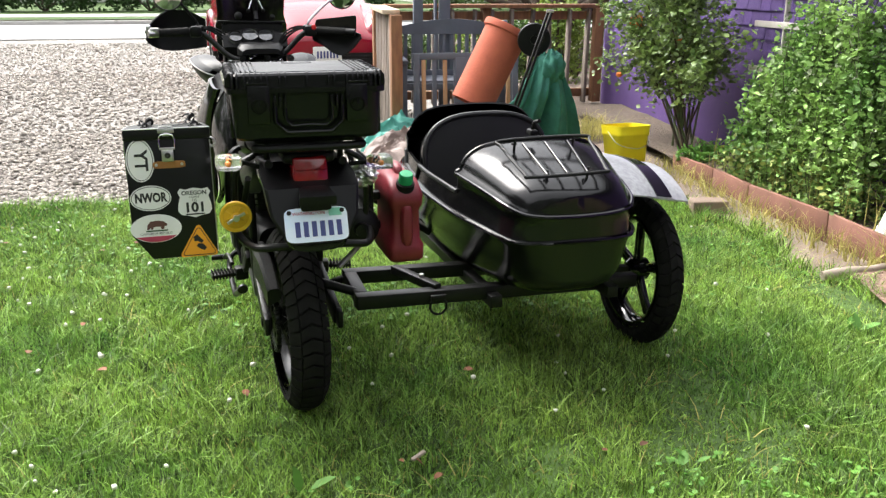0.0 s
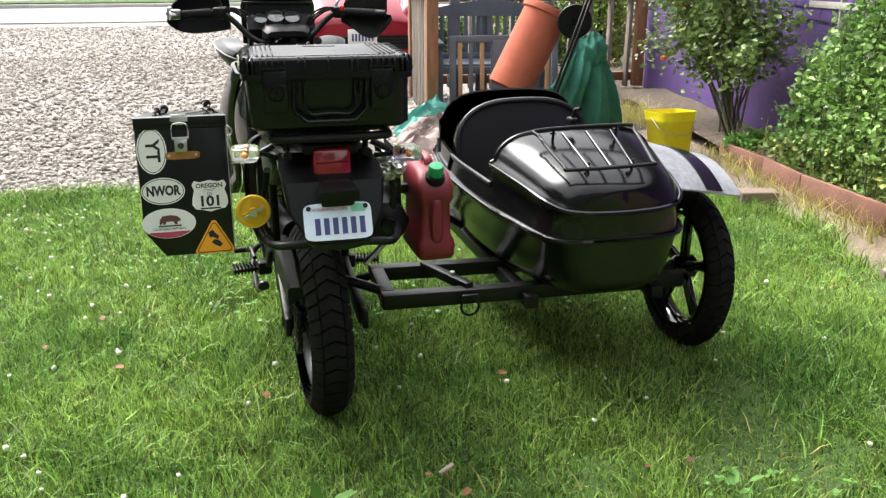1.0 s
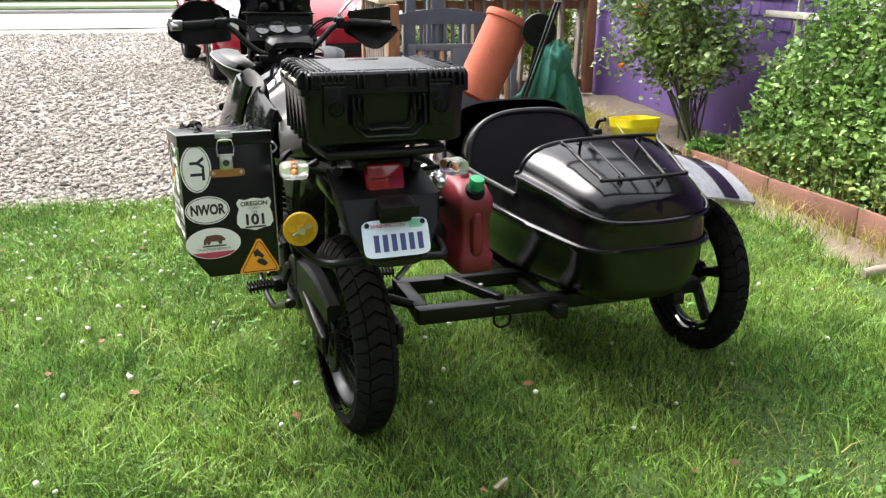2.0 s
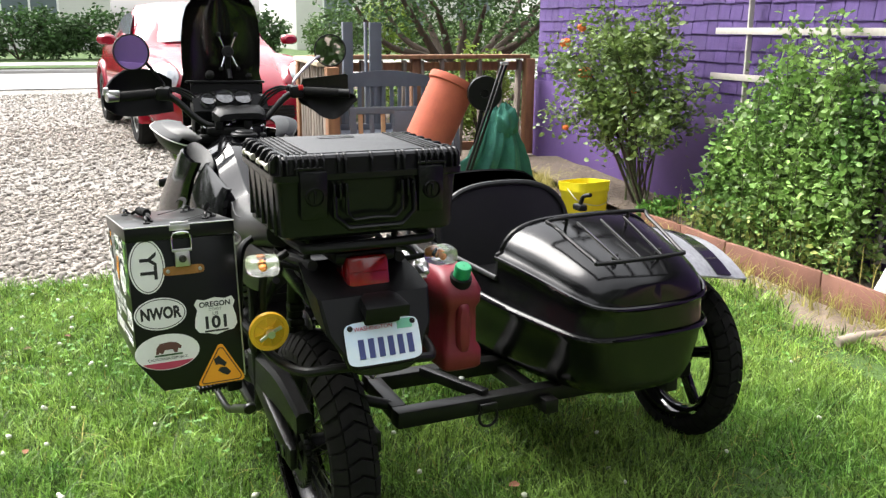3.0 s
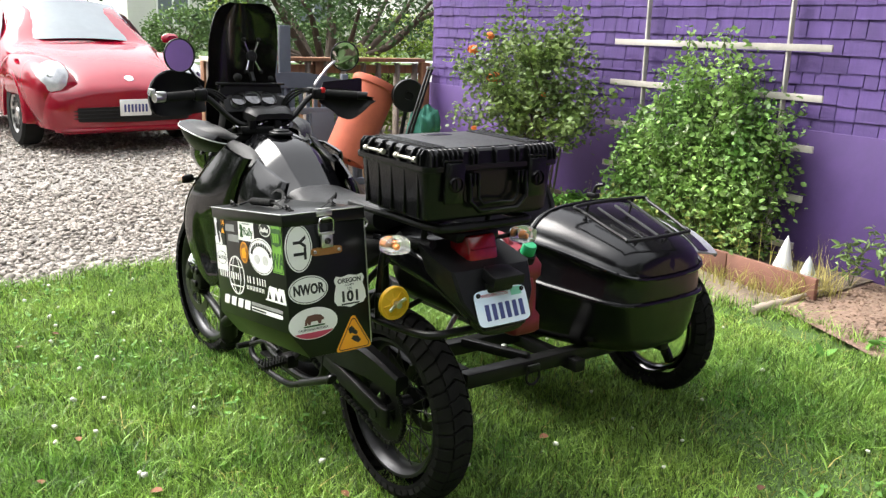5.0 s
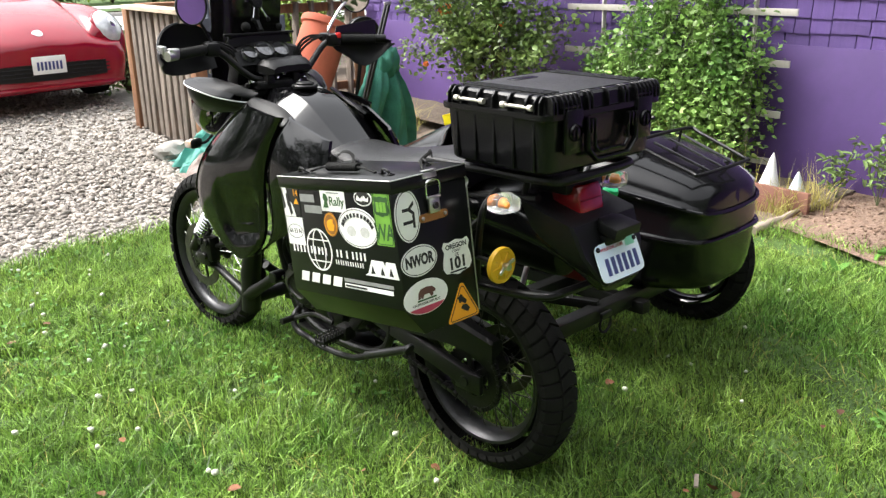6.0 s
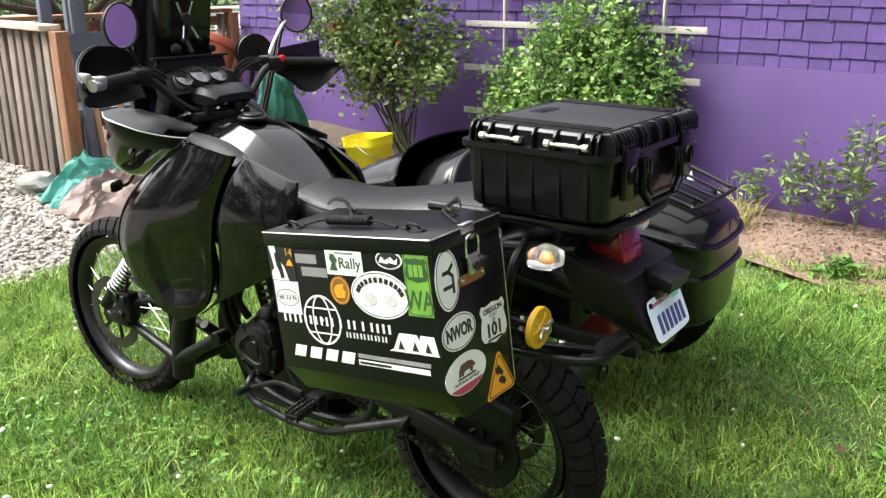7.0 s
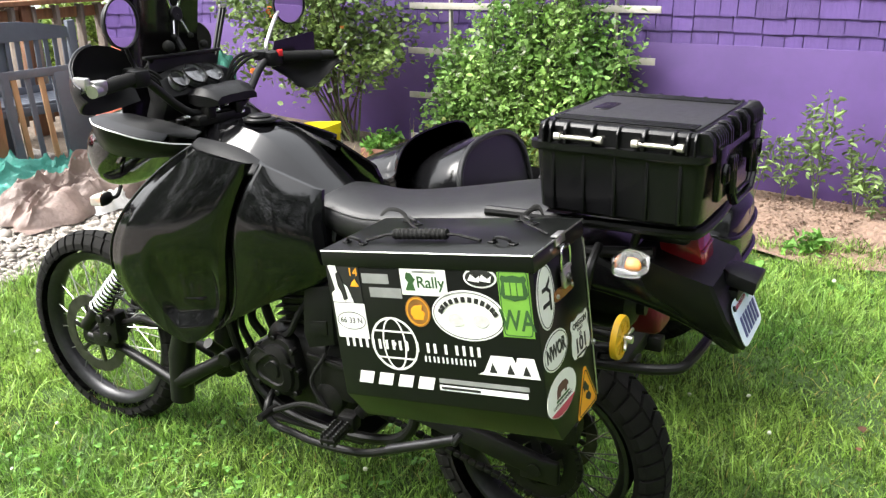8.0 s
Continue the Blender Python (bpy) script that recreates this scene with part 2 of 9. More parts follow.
BROWNCLOTH = material("brown_tarp", (0.23, 0.165, 0.14), (0.12, 0.085, 0.072), 0.5, scale=7, bump=0.004, bscale=50)
BUCKET = material("yellow_plastic", (0.80, 0.68, 0.012), (0.72, 0.58, 0.01), 0.4, scale=4)
LEAF = material("leaf_green", (0.31, 0.47, 0.135), (0.095, 0.215, 0.045), 0.5, scale=2.6, vary=0.6, by="island", trans=0.3)
OLDLEAF = material("yellowing_leaf", (0.44, 0.46, 0.14), (0.17, 0.24, 0.06), 0.55, scale=3, vary=0.5, by="island", trans=0.3)
ROSELEAF = material("rose_leaf", (0.235, 0.325, 0.095), (0.075, 0.135, 0.035), 0.4, scale=4, vary=0.55, by="island", trans=0.28)
HEDGE = material("hedge_leaf", (0.055, 0.12, 0.03), (0.03, 0.07, 0.018), 0.6, scale=2, vary=0.5, by="island", trans=0.15)
BARK = material("bark", (0.10, 0.075, 0.055), (0.05, 0.038, 0.028), 0.9, scale=12, bump=0.006, bscale=40, stretch=(1, 1, 0.3))
ROSE = material("orange_petal", (0.85, 0.28, 0.06), (0.80, 0.20, 0.05), 0.6, scale=30)
CANE = material("green_cane", (0.10, 0.15, 0.05), (0.08, 0.075, 0.04), 0.7, scale=20)
CASE = material("black_moulded_plastic", (0.0045, 0.0045, 0.005), (0.0035, 0.0035, 0.004), 0.19, scale=9, bump=0.0001, bscale=420, rough2=0.30, spec=0.28)
STIPPLE = material("stippled_black_plastic", (0.010, 0.010, 0.0105), (0.007, 0.007, 0.0075), 0.38, scale=9, bump=0.0005, bscale=420, rough2=0.52, spec=0.7)
PAINT = material("black_gloss_paint", (0.0035, 0.0035, 0.004), (0.003, 0.003, 0.0035), 0.05, scale=3, rough2=0.10, spec=0.52)
SATIN = material("black_satin_gelcoat", (0.0045, 0.0045, 0.005), (0.0035, 0.0035, 0.004), 0.14, scale=4, rough2=0.22, spec=0.34)
PLASTIC = material("black_textured_plastic", (0.005, 0.005, 0.0055), (0.004, 0.004, 0.0042), 0.34, scale=9, bump=0.0004, bscale=420, rough2=0.48, spec=0.24)
FRAME = material("black_powder_coat", (0.006, 0.006, 0.006), (0.004, 0.004, 0.004), 0.34, scale=20, rough2=0.5, spec=0.28)
RUBBER = material("tyre_rubber", (0.013, 0.013, 0.0125), (0.008, 0.008, 0.0075), 0.75, scale=15, bump=0.0008, bscale=200, spec=0.2)
DUSTY = material("dusty_tread", (0.012, 0.0115, 0.0105), (0.006, 0.0058, 0.0055), 0.8, scale=18, bump=0.001, bscale=120, spec=0.2)
VINYL = material("black_vinyl", (0.010, 0.010, 0.0105), (0.007, 0.007, 0.0075), 0.34, scale=12, bump=0.0008, bscale=260, rough2=0.46, spec=0.4)
GREYTANK = material("dark_grey_panel", (0.026, 0.027, 0.032), (0.018, 0.019, 0.022), 0.5, scale=5, spec=0.25)
ALU = material("powder_coated_aluminium", (0.006, 0.0065, 0.006), (0.0045, 0.005, 0.0045), 0.27, scale=8, rough2=0.29, spec=0.28)
STEEL = material("bare_steel", (0.66, 0.65, 0.64), (0.48, 0.47, 0.46), 0.28, 1.0, scale=20, rough2=0.42)
CHROME = material("chrome", (0.75, 0.75, 0.75), (0.65, 0.65, 0.66), 0.10, 1.0, scale=20, rough2=0.16)
DARKMETAL = material("dark_engine_metal", (0.011, 0.0105, 0.010), (0.006, 0.006, 0.006), 0.36, 0.3, scale=14, bump=0.0008, bscale=150, spec=0.3)
REDCAN = material("red_polyethylene", (0.20, 0.013, 0.024), (0.15, 0.010, 0.018), 0.42, scale=8, bump=0.0008, bscale=150)
GREENCAP = material("green_cap", (0.01, 0.33, 0.13), (0.008, 0.26, 0.10), 0.4, scale=20)
REDLENS = material("red_lens", (0.30, 0.006, 0.010), (0.20, 0.004, 0.007), 0.12, scale=30, coat=0.5)
CLEAR = glass("clear_lens", (0.96, 0.95, 0.93), 0.06, 1.25)
CLEAR.node_tree.nodes["Principled BSDF"].inputs["Transmission Weight"].default_value = 0.90
FROST = glass("frosted_lens", (0.88, 0.87, 0.84), 0.25, 1.3)
FROST.node_tree.nodes["Principled BSDF"].inputs["Transmission Weight"].default_value = 0.7
TINT = material("dark_tinted_screen", (0.007, 0.006, 0.006), (0.005, 0.0045, 0.0045), 0.12, scale=3)
AMBER = material("amber_bulb", (0.80, 0.25, 0.03), (0.70, 0.2, 0.02), 0.3, scale=30)
MIRROR = material("mirror_glass", (0.90, 0.90, 0.90), (0.89, 0.89, 0.89), 0.015, 1.0, scale=3, rough2=0.02)
WHITE = material("white_vinyl", (0.80, 0.80, 0.78), (0.73, 0.73, 0.70), 0.5, scale=14)
INK = material("black_ink", (0.012, 0.012, 0.012), (0.01, 0.01, 0.01), 0.5, scale=30)
GREYINK = material("grey_vinyl", (0.25, 0.255, 0.25), (0.2, 0.205, 0.2), 0.5, scale=30)
LIME = material("green_vinyl", (0.16, 0.36, 0.045), (0.13, 0.30, 0.035), 0.5, scale=20)
DKGREEN = material("dark_green_ink", (0.03, 0.09, 0.025), (0.025, 0.075, 0.02), 0.5, scale=20)
ORANGE = material("orange_vinyl", (0.85, 0.36, 0.015), (0.78, 0.31, 0.012), 0.5, scale=20)
BRASS = material("orange_brass", (0.50, 0.24, 0.08), (0.36, 0.17, 0.06), 0.4, 0.7, scale=30)
CRIMSON = material("crimson_vinyl", (0.45, 0.05, 0.10), (0.40, 0.04, 0.08), 0.5, scale=20)
BEARBROWN = material("brown_vinyl", (0.12, 0.05, 0.04), (0.10, 0.04, 0.03), 0.5, scale=20)
YELLOWP = material("yellow_knob_plastic", (0.75, 0.44, 0.02), (0.66, 0.37, 0.015), 0.4, scale=20)
PLATEBLUE = material("plate_blue_white", (0.76, 0.82, 0.88), (0.58, 0.72, 0.88), 0.4, scale=9)
INKBLUE = material("plate_ink_blue", (0.045, 0.06, 0.20), (0.04, 0.05, 0.17), 0.45, scale=30)
CARRED = material("red_car_paint", (0.25, 0.004, 0.018), (0.22, 0.003, 0.015), 0.08, scale=2, rough2=0.12, spec=0.6)
CARGLASS = material("car_window", (0.16, 0.19, 0.21), (0.13, 0.155, 0.17), 0.04, scale=1.5, coat=0.5, rough2=0.06)
ROCK = material("pale_rock", (0.42, 0.40, 0.37), (0.28, 0.265, 0.245), 0.9, scale=9, bump=0.006, bscale=30)
BRICK = material("paving_block", (0.26, 0.19, 0.14), (0.17, 0.125, 0.10), 0.9, scale=12, bump=0.003, bscale=60)
SIDING = material("white_siding", (0.66, 0.65, 0.62), (0.60, 0.59, 0.56), 0.7, scale=1)
WOODLOG = material("pale_driftwood", (0.42, 0.35, 0.28), (0.26, 0.21, 0.17), 0.85, scale=8, stretch=(1, 4, 4))


# ---- ground ----
def ease(a, b, v):
    t = min(1.0, max(0.0, (v - a) / (b - a)))
    return t * t * (3 - 2 * t)


def gh(x, y):
    """Height of the ground."""
    return 0.20 * ease(4.0, 9.5, y) + 0.05 * ease(9, 20, y) + 0.09 * ease(2.3, 3.5, x) * (1 - ease(9, 12, y))


def sheet(name, xs, ys, where, lift, mat, label, category, rough=0.0, parent=None):
    """A ground sheet over a grid; where(u, v) bends it to its outline."""
    bm = B()
    rows = []
    for v in ys:
        row = []
        for u in xs:
            x, y = where(u, v)
            row.append(bm.verts.new((x, y, gh(x, y) + lift + rough * (noise.noise(Vector((x * 1.7, y * 1.7, 3))) + 0.5 * noise.noise(Vector((x * 6, y * 6, 1)))))))
        rows.append(row)
    for a, b in zip(rows, rows[1:]):
        for i in range(len(a) - 1):
            bm.faces.new((a[i], a[i + 1], b[i + 1], b[i]))
    ob = new(name, mesh_of(name, bm, mat, 80))
    return tagged(ob, label, category, kind="structure")


def span(a, b, n):
    return [a + (b - a) * i / n for i in range(n + 1)]


far = [-1500, -400, -120, -50, -25] + span(-14, 14, 28) + [25, 50, 120, 400, 1500]
sheet("ground", far, far, lambda u, v: (u, v + 4), -0.035, EARTH, "bare brown earth with dry litter reaching to the horizon", "ground", 0.012)


def lawn_right(y):
    return 2.84 - 0.45 * ease(4.3, 5.9, y) + 0.06 * math.sin(y * 3.1) + 0.05 * math.sin(y * 7.7 + 1)


def lawn_top(x):
    return 5.72 + 0.05 * math.sin(x * 2.3) + 0.04 * math.sin(x * 6.1 + 2)


def lawn_at(u, v):
    y = -9 + v * (lawn_top(u * 10 - 7.5) + 9)
    return -12 + u * (lawn_right(y) + 12), y


sheet("lawn", span(0, 1, 60), span(0, 1, 60), lawn_at, 0.0, LAWN, "green mown lawn with clover and a few weeds", "lawn", 0.012)
sheet("driveway", span(0, 1, 50), span(0, 1, 44), lambda u, v: (lambda x: (x, lawn_top(x) - 0.05 + v * (19 - lawn_top(x))))(-16 + u * 18.2), -0.018, GRAVEL, "loose grey gravel driveway", "driveway", 0.012)
sheet("garden_path", span(0, 1, 10), span(2.9, 6.6, 24), lambda u, v: (lawn_right(v) - 0.06 + u * (3.2 - lawn_right(v)), v), -0.006, PATH, "worn sandy path strewn with dry grass", "path", 0.012)
sheet("road", [-300, -100, -40, -15, 0, 15, 40, 100, 300], [18.6, 20, 22, 24.0], lambda u, v: (u, v), 0.0, ROAD, "pale grey asphalt street", "road")
sheet("pavement", [-300, -100, -40, -15, 0, 15, 40, 100, 300], [25.4, 26, 27.2], lambda u, v: (u, v), 0.13, CONC, "pale concrete pavement along the street", "pavement")
sheet("verge", [-300, -100, -40, -15, 0, 15, 40, 100, 300], [24.15, 25.4], lambda u, v: (u, v), 0.12, LAWN, "strip of grass behind the kerb", "verge")
sheet("far_garden", [-300, -100, -40, -15, 0, 15, 40, 100, 300], [27.2, 30, 40, 60], lambda u, v: (u, v), 0.13, LAWN, "green front gardens across the street", "lawn")
bm = B()
for i in range(40):
    box(bm, (-58 + i * 3.0, 24.08, 0.26), (2.985, 0.15, 0.16), 0.015)
tagged(new("kerb", mesh_of("kerb", bm, CONC)), "dark concrete kerb along the street", "kerb", kind="structure")


# ---- the purple house ----
WALL_X = 3.70
house = thing("house_wall", "purple painted house wall with shingles above smooth render", "wall", kind="structure")
bm = B()
box(bm, (WALL_X + 0.13, 1.2, 0.45), (0.25, 14.2, 1.0), 0.004)
part("foundation", bm, PURPLE, house)
bm = B()
box(bm, (WALL_X + 0.15, 1.2, 2.0), (0.24, 14.16, 2.2), 0.004)
part("sheathing", bm, PURPLE, house)
bm = B()
box(bm, (WALL_X + 3.2, 8.2, 1.5), (6.0, 0.24, 3.2), 0.004)
part("end_wall", bm, PURPLE, house)
bm = B()
plate(bm, [(-6.2, -0.55), (8.9, -0.55), (8.9, 6.5), (-6.2, 6.5)], 0.18, Matrix.Translation((WALL_X, 0, 3.1)) @ Matrix(((0, 1, 0, 0), (1, 0, 0, 0), (0, 0, 1, 0), (0, 0, 0, 1))))
part("roof", bm, material("roof_felt", (0.06, 0.058, 0.056), (0.04, 0.04, 0.04), 0.9, scale=6, bump=0.004), house)

# shingle courses of uneven exposure
rng = random.Random(4)
shingle_meshes = {}


def shingle_bm(bm, w, at=(0, 0, 0)):
    """One shingle, thick at its lower edge."""
    pts = ((0.003, 0.0), (w - 0.003, 0.0), (w - 0.003, 0.125), (0.003, 0.125))
    low = [bm.verts.new((at[0] - (0.018 if c < 0.1 else 0.005), at[1] + a, at[2] + c)) for a, c in pts]
    back = [bm.verts.new((at[0] + 0.004, at[1] + a, at[2] + c)) for a, c in pts]
    bm.faces.new(low)
    for i in range(4):
        bm.faces.new((low[i], back[i], back[(i + 1) % 4], low[(i + 1) % 4]))


z, laid, upper = 0.93, 0, B()
for row, rise in enumerate((0.094, 0.088, 0.112, 0.076, 0.106, 0.094, 0.112, 0.080, 0.106, 0.094, 0.100, 0.100)):
    y = 1.2 + rng.uniform(0, 0.1)
    while y < 8.2:
        w = rng.choice((0.10, 0.13, 0.15, 0.17, 0.20, 0.23) if row % 3 else (0.09, 0.10, 0.12, 0.13, 0.16))
        if y + w > 8.27:
            w = 8.27 - y
            if w < 0.04:
                break
        key, at = round(w, 2), (WALL_X + 0.027, y, z + rng.uniform(-0.005, 0.005))
        if laid < 290:
            if key not in shingle_meshes:
                bm = B()
                shingle_bm(bm, key)
                shingle_meshes[key] = mesh_of("shingle", bm, SHINGLE, 20)
            piece("shingle", shingle_meshes[key], house, Matrix.Translation(at))
            laid += 1
        else:
            shingle_bm(upper, key, at)
        y += w
    z += rise
part("upper_shingles", upper, SHINGLE_UPPER, house, "", 20)["kind"] = "stuff"

# trellis on the wall
trellis = thing("trellis", "weathered whitish wooden trellis fixed to the purple wall", "trellis")
for z, a, b in ((1.435, 3.78, 5.58), (1.14, 3.80, 5.60), (0.835, 3.82, 5.62), (0.525, 3.85, 5.62), (0.225, 3.87, 5.62)):
    bm = B()
    bar(bm, (3.635, a, z + 0.006), (3.635, b, z - 0.004), 0.014, 0.042, 0.002)
    part("rail", bm, LATTICE, trellis)
for y in (4.08, 5.27):
    bm = B()
    bar(bm, (3.655, y, 0.10), (3.655, y + 0.01, 1.78), 0.038, 0.014, 0.002)
    part("upright", bm, LATTICE, trellis)

# ---- raised bed board ----
board = thing("garden_edging", "rust-red weathered board edging of a flower bed", "edging")
ys = [3.36, 4.0, 4.72, 5.2, 5.72]
for a, b in zip(ys, ys[1:]):
    bm = B()
    bar(bm, (3.17 + 0.02 * math.sin(a * 5), a + 0.004, 0.125), (3.17 + 0.02 * math.sin(b * 5), b - 0.004, 0.125), 0.03, 0.17, 0.006)
    part("board", bm, BEDBOARD, board)
sheet("flower_bed", span(0, 1, 8), span(3.36, 7.8, 24), lambda u, v: (3.19 + u * 0.54, v), 0.035, EARTH, "dark soil of the bed along the wall", "bed", 0.02)
sheet("bare_bed", span(0, 1, 12), span(-3, 3.5, 36), lambda u, v: (2.80 - 0.25 * ease(2.6, 1.2, v) + 0.08 * math.sin(v * 4) + u * (0.93 + 0.25 * ease(2.6, 1.2, v) - 0.08 * math.sin(v * 4)), v), 0.022, SOIL, "freshly dug reddish brown soil beside the wall", "bed", 0.03)


# ---- deck fence ----
def picket_run(name, label, p, q, n, top, base, post_ends, facing, cap=CEDAR):
    f = thing(name, label, "fence")
    p, q = Vector(p), Vector(q)
    d = (q - p).normalized()
    for i in range(n):
        c = p + (q - p) * ((i + 0.5) / n)
        bm = B()
        tilt = 0.018 * math.sin(i * 2.3 + n)
        bar(bm, (c.x - d.x * tilt, c.y - d.y * tilt, base + 0.015 * math.sin(i * 1.7)), (c.x + d.x * tilt, c.y + d.y * tilt, top - 0.03), 0.085 if abs(d.x) > 0.5 else 0.03, 0.03 if abs(d.x) > 0.5 else 0.085, 0.003)
        part("picket", bm, PICKET, f)
    for z, w, h in ((top, 0.14, 0.035), (top - 0.09, 0.04, 0.08), (base + 0.08, 0.04, 0.08)):
        bm = B()
        off = Vector(facing) * (0.035 if h > 0.05 else 0.0)
        bar(bm, (p.x + off.x, p.y + off.y, z), (q.x + off.x, q.y + off.y, z), w, h, 0.004)
        part("rail", bm, cap if w > 0.1 else CEDAR, f)
    for e in post_ends:
        bm = B()
        box(bm, (e[0], e[1], (top + gh(*e)) / 2 - 0.02), (0.09, 0.09, top - gh(*e)), 0.004)
        part("post", bm, CEDAR, f)
    return f


picket_run("side_fence", "weathered grey picket railing with a pale cap board and cedar post", (1.345, 7.14), (1.45, 8.42), 9, 1.165, 0.17, [(1.37, 7.09), (1.46, 8.46)], (1, 0, 0), PALEWOOD)
picket_run("back_fence", "cedar-stained picket railing running to the house corner", (1.5, 8.38), (3.62, 8.30), 11, 1.17, 0.25, [(3.62, 8.26), (2.5, 8.36)], (0, 1, 0))


# ---- the motorcycle: x right, y ahead, z up from the ground under its rear axle ----
bike = thing("motorcycle", "black adventure motorcycle with a sidecar bolted on, on the lawn", "motorcycle", pose(0.21, 2.83, 0, 0, 0, 3.3))
STEER = Matrix.Translation((0, 1.12, 0)) @ pose(0, 0, 0, 0, 0, -6.0) @ Matrix.Translation((0, -1.12, 0))


def tyre(wheel, R, w, mat, blocks=46, rim_r=0.23):
    """A tyre round the x axis: carcass and staggered tread blocks."""
    bm = B()
    h = R - rim_r
    prof = []
    for k in range(17):
        a = math.pi * (0.06 + 0.88 * k / 16)
        prof.append((rim_r + (h - 0.012) * math.sin(a) ** 0.75, -w / 2 * math.cos(a) * (1 if 2 < k < 14 else 0.92)))
    lathe(bm, prof, 60)
    carcass = part("tyre", bm, mat, wheel, "", 30)
    bm = B()
    for i in range(blocks):
        a0 = 2 * math.pi * i / blocks
        da = 2 * math.pi / blocks
        for side in (-1, 0, 1):
            if side == 0:
                x0, x1, skew = -w * 0.24, w * 0.24, 0.35
            else:
                x0, x1, skew = side * w * 0.27, side * w * 0.475, 0.15
            gap = 0.80
            off = da * (0.5 if side else 0.0)
            cols = []
            for fx in (0, 0.5, 1):
                x = x0 + (x1 - x0) * fx
                q = abs(x) / (w / 2)
                top = rim_r + (h) * max(0.05, 1 - q ** 2.6 * 0.52)
                sk = da * skew * (abs(fx - 0.5) * 2 if side == 0 else fx)
                cols.append((x, top, sk))
            up, dn = [], []
            for x, top, sk in cols:
                for e in (0, gap):
                    a = a0 + off + sk + da * e
                    up.append(bm.verts.new((x, top * math.cos(a), top * math.sin(a))))
                    dn.append(bm.verts.new((x * 0.99, (top - 0.018) * math.cos(a), (top - 0.018) * math.sin(a))))
            for c in (0, 2):
                bm.faces.new((up[c], up[c + 1], up[c + 3], up[c + 2]))
                bm.faces.new((up[c], up[c + 2], dn[c + 2], dn[c]))
                bm.faces.new((up[c + 1], dn[c + 1], dn[c + 3], up[c + 3]))
            bm.faces.new((up[0], dn[0], dn[1], up[1]))
            bm.faces.new((up[4], up[5], dn[5], dn[4]))
    part("tread", bm, mat, carcass, "", 30)["kind"] = "stuff"


def rim_mesh(r, w, mat):
    bm = B()
    lathe(bm, [(r - 0.002, -w / 2), (r + 0.008, -w / 2), (r + 0.008, -w / 2 + 0.006), (r - 0.012, -w / 4), (r - 0.016, 0), (r - 0.012, w / 4), (r + 0.008, w / 2 - 0.006), (r + 0.008, w / 2), (r - 0.002, w / 2), (r - 0.022, w / 4), (r - 0.026, 0), (r - 0.022, -w / 4)], 56, closed=True)
    return mesh_of("rim", bm, mat, 40)


RIMBLACK = material("worn_black_rim", (0.035, 0.035, 0.038), (0.012, 0.012, 0.013), 0.26, 0.5, scale=9, rough2=0.45)
DISC = material("brake_steel", (0.10, 0.095, 0.09), (0.05, 0.048, 0.045), 0.32, 0.8, scale=30)


def spoked_wheel(name, m, R, w, rim_r, rim_mat, disc_side, disc_r):
    wheel = piece(name, None, bike, m)
    tyre(wheel, R, w, DUSTY, 44, rim_r)
    piece("rim", rim_mesh(rim_r, w * 0.62, rim_mat), wheel, Matrix())
    bm = B()
    lathe(bm, [(0.012, -0.075), (0.03, -0.075), (0.045, -0.055), (0.045, -0.045), (0.026, -0.03), (0.026, 0.03), (0.045, 0.045), (0.045, 0.055), (0.03, 0.075), (0.012, 0.075)], 28)
    part("hub", bm, DARKMETAL, wheel)
    bm = B()
    tube(bm, [(0, 0, 0), (0, 0, 1)], 0.0019, 5)
    sp = mesh_of("spoke", bm, STEEL if disc_side < 0 else DISC)
    for i in range(36):
        a = 2 * math.pi * i / 36
        sgn = -1 if i % 2 else 1
        b = a + (0.55 if (i // 2) % 2 else -0.55)
        p = Vector((sgn * 0.05, 0.042 * math.cos(b), 0.042 * math.sin(b)))
        q = Vector((sgn * 0.006, (rim_r - 0.02) * math.cos(a), (rim_r - 0.02) * math.sin(a)))
        d = q - p
        piece("spoke", sp, wheel, Matrix.Translation(p) @ d.to_track_quat("Z", "Y").to_matrix().to_4x4() @ Matrix.Diagonal((1, 1, d.length, 1)))
    bm = B()
    x = disc_side
    loops = []
    for k in range(60):
        a = 2 * math.pi * k / 60
        ro = disc_r * (1.0 if k % 5 else 0.97)
        loops.append([Vector((x - 0.0025, r * math.cos(a), r * math.sin(a))) for r in (disc_r * 0.72, ro)] + [Vector((x + 0.0025, r * math.cos(a), r * math.sin(a))) for r in (ro, disc_r * 0.72)])
    rings(bm, loops, closed=True, cap=False, loop_all=True)
    part("brake_disc", bm, DISC, wheel, "dark drilled steel brake disc")
    bm = B()
    disc(bm, 0.038, x - 0.003, x + 0.003, 24)
    part("disc_carrier", bm, DARKMETAL, wheel)
    for k in range(6):
        a = 2 * math.pi * k / 6
        bm = B()
        bar(bm, (x, 0.03 * math.cos(a), 0.03 * math.sin(a)), (x, disc_r * 0.75 * math.cos(a + 0.25), disc_r * 0.75 * math.sin(a + 0.25)), 0.006, 0.014, 0.001)
        part("carrier_arm", bm, DARKMETAL, wheel)
    return wheel


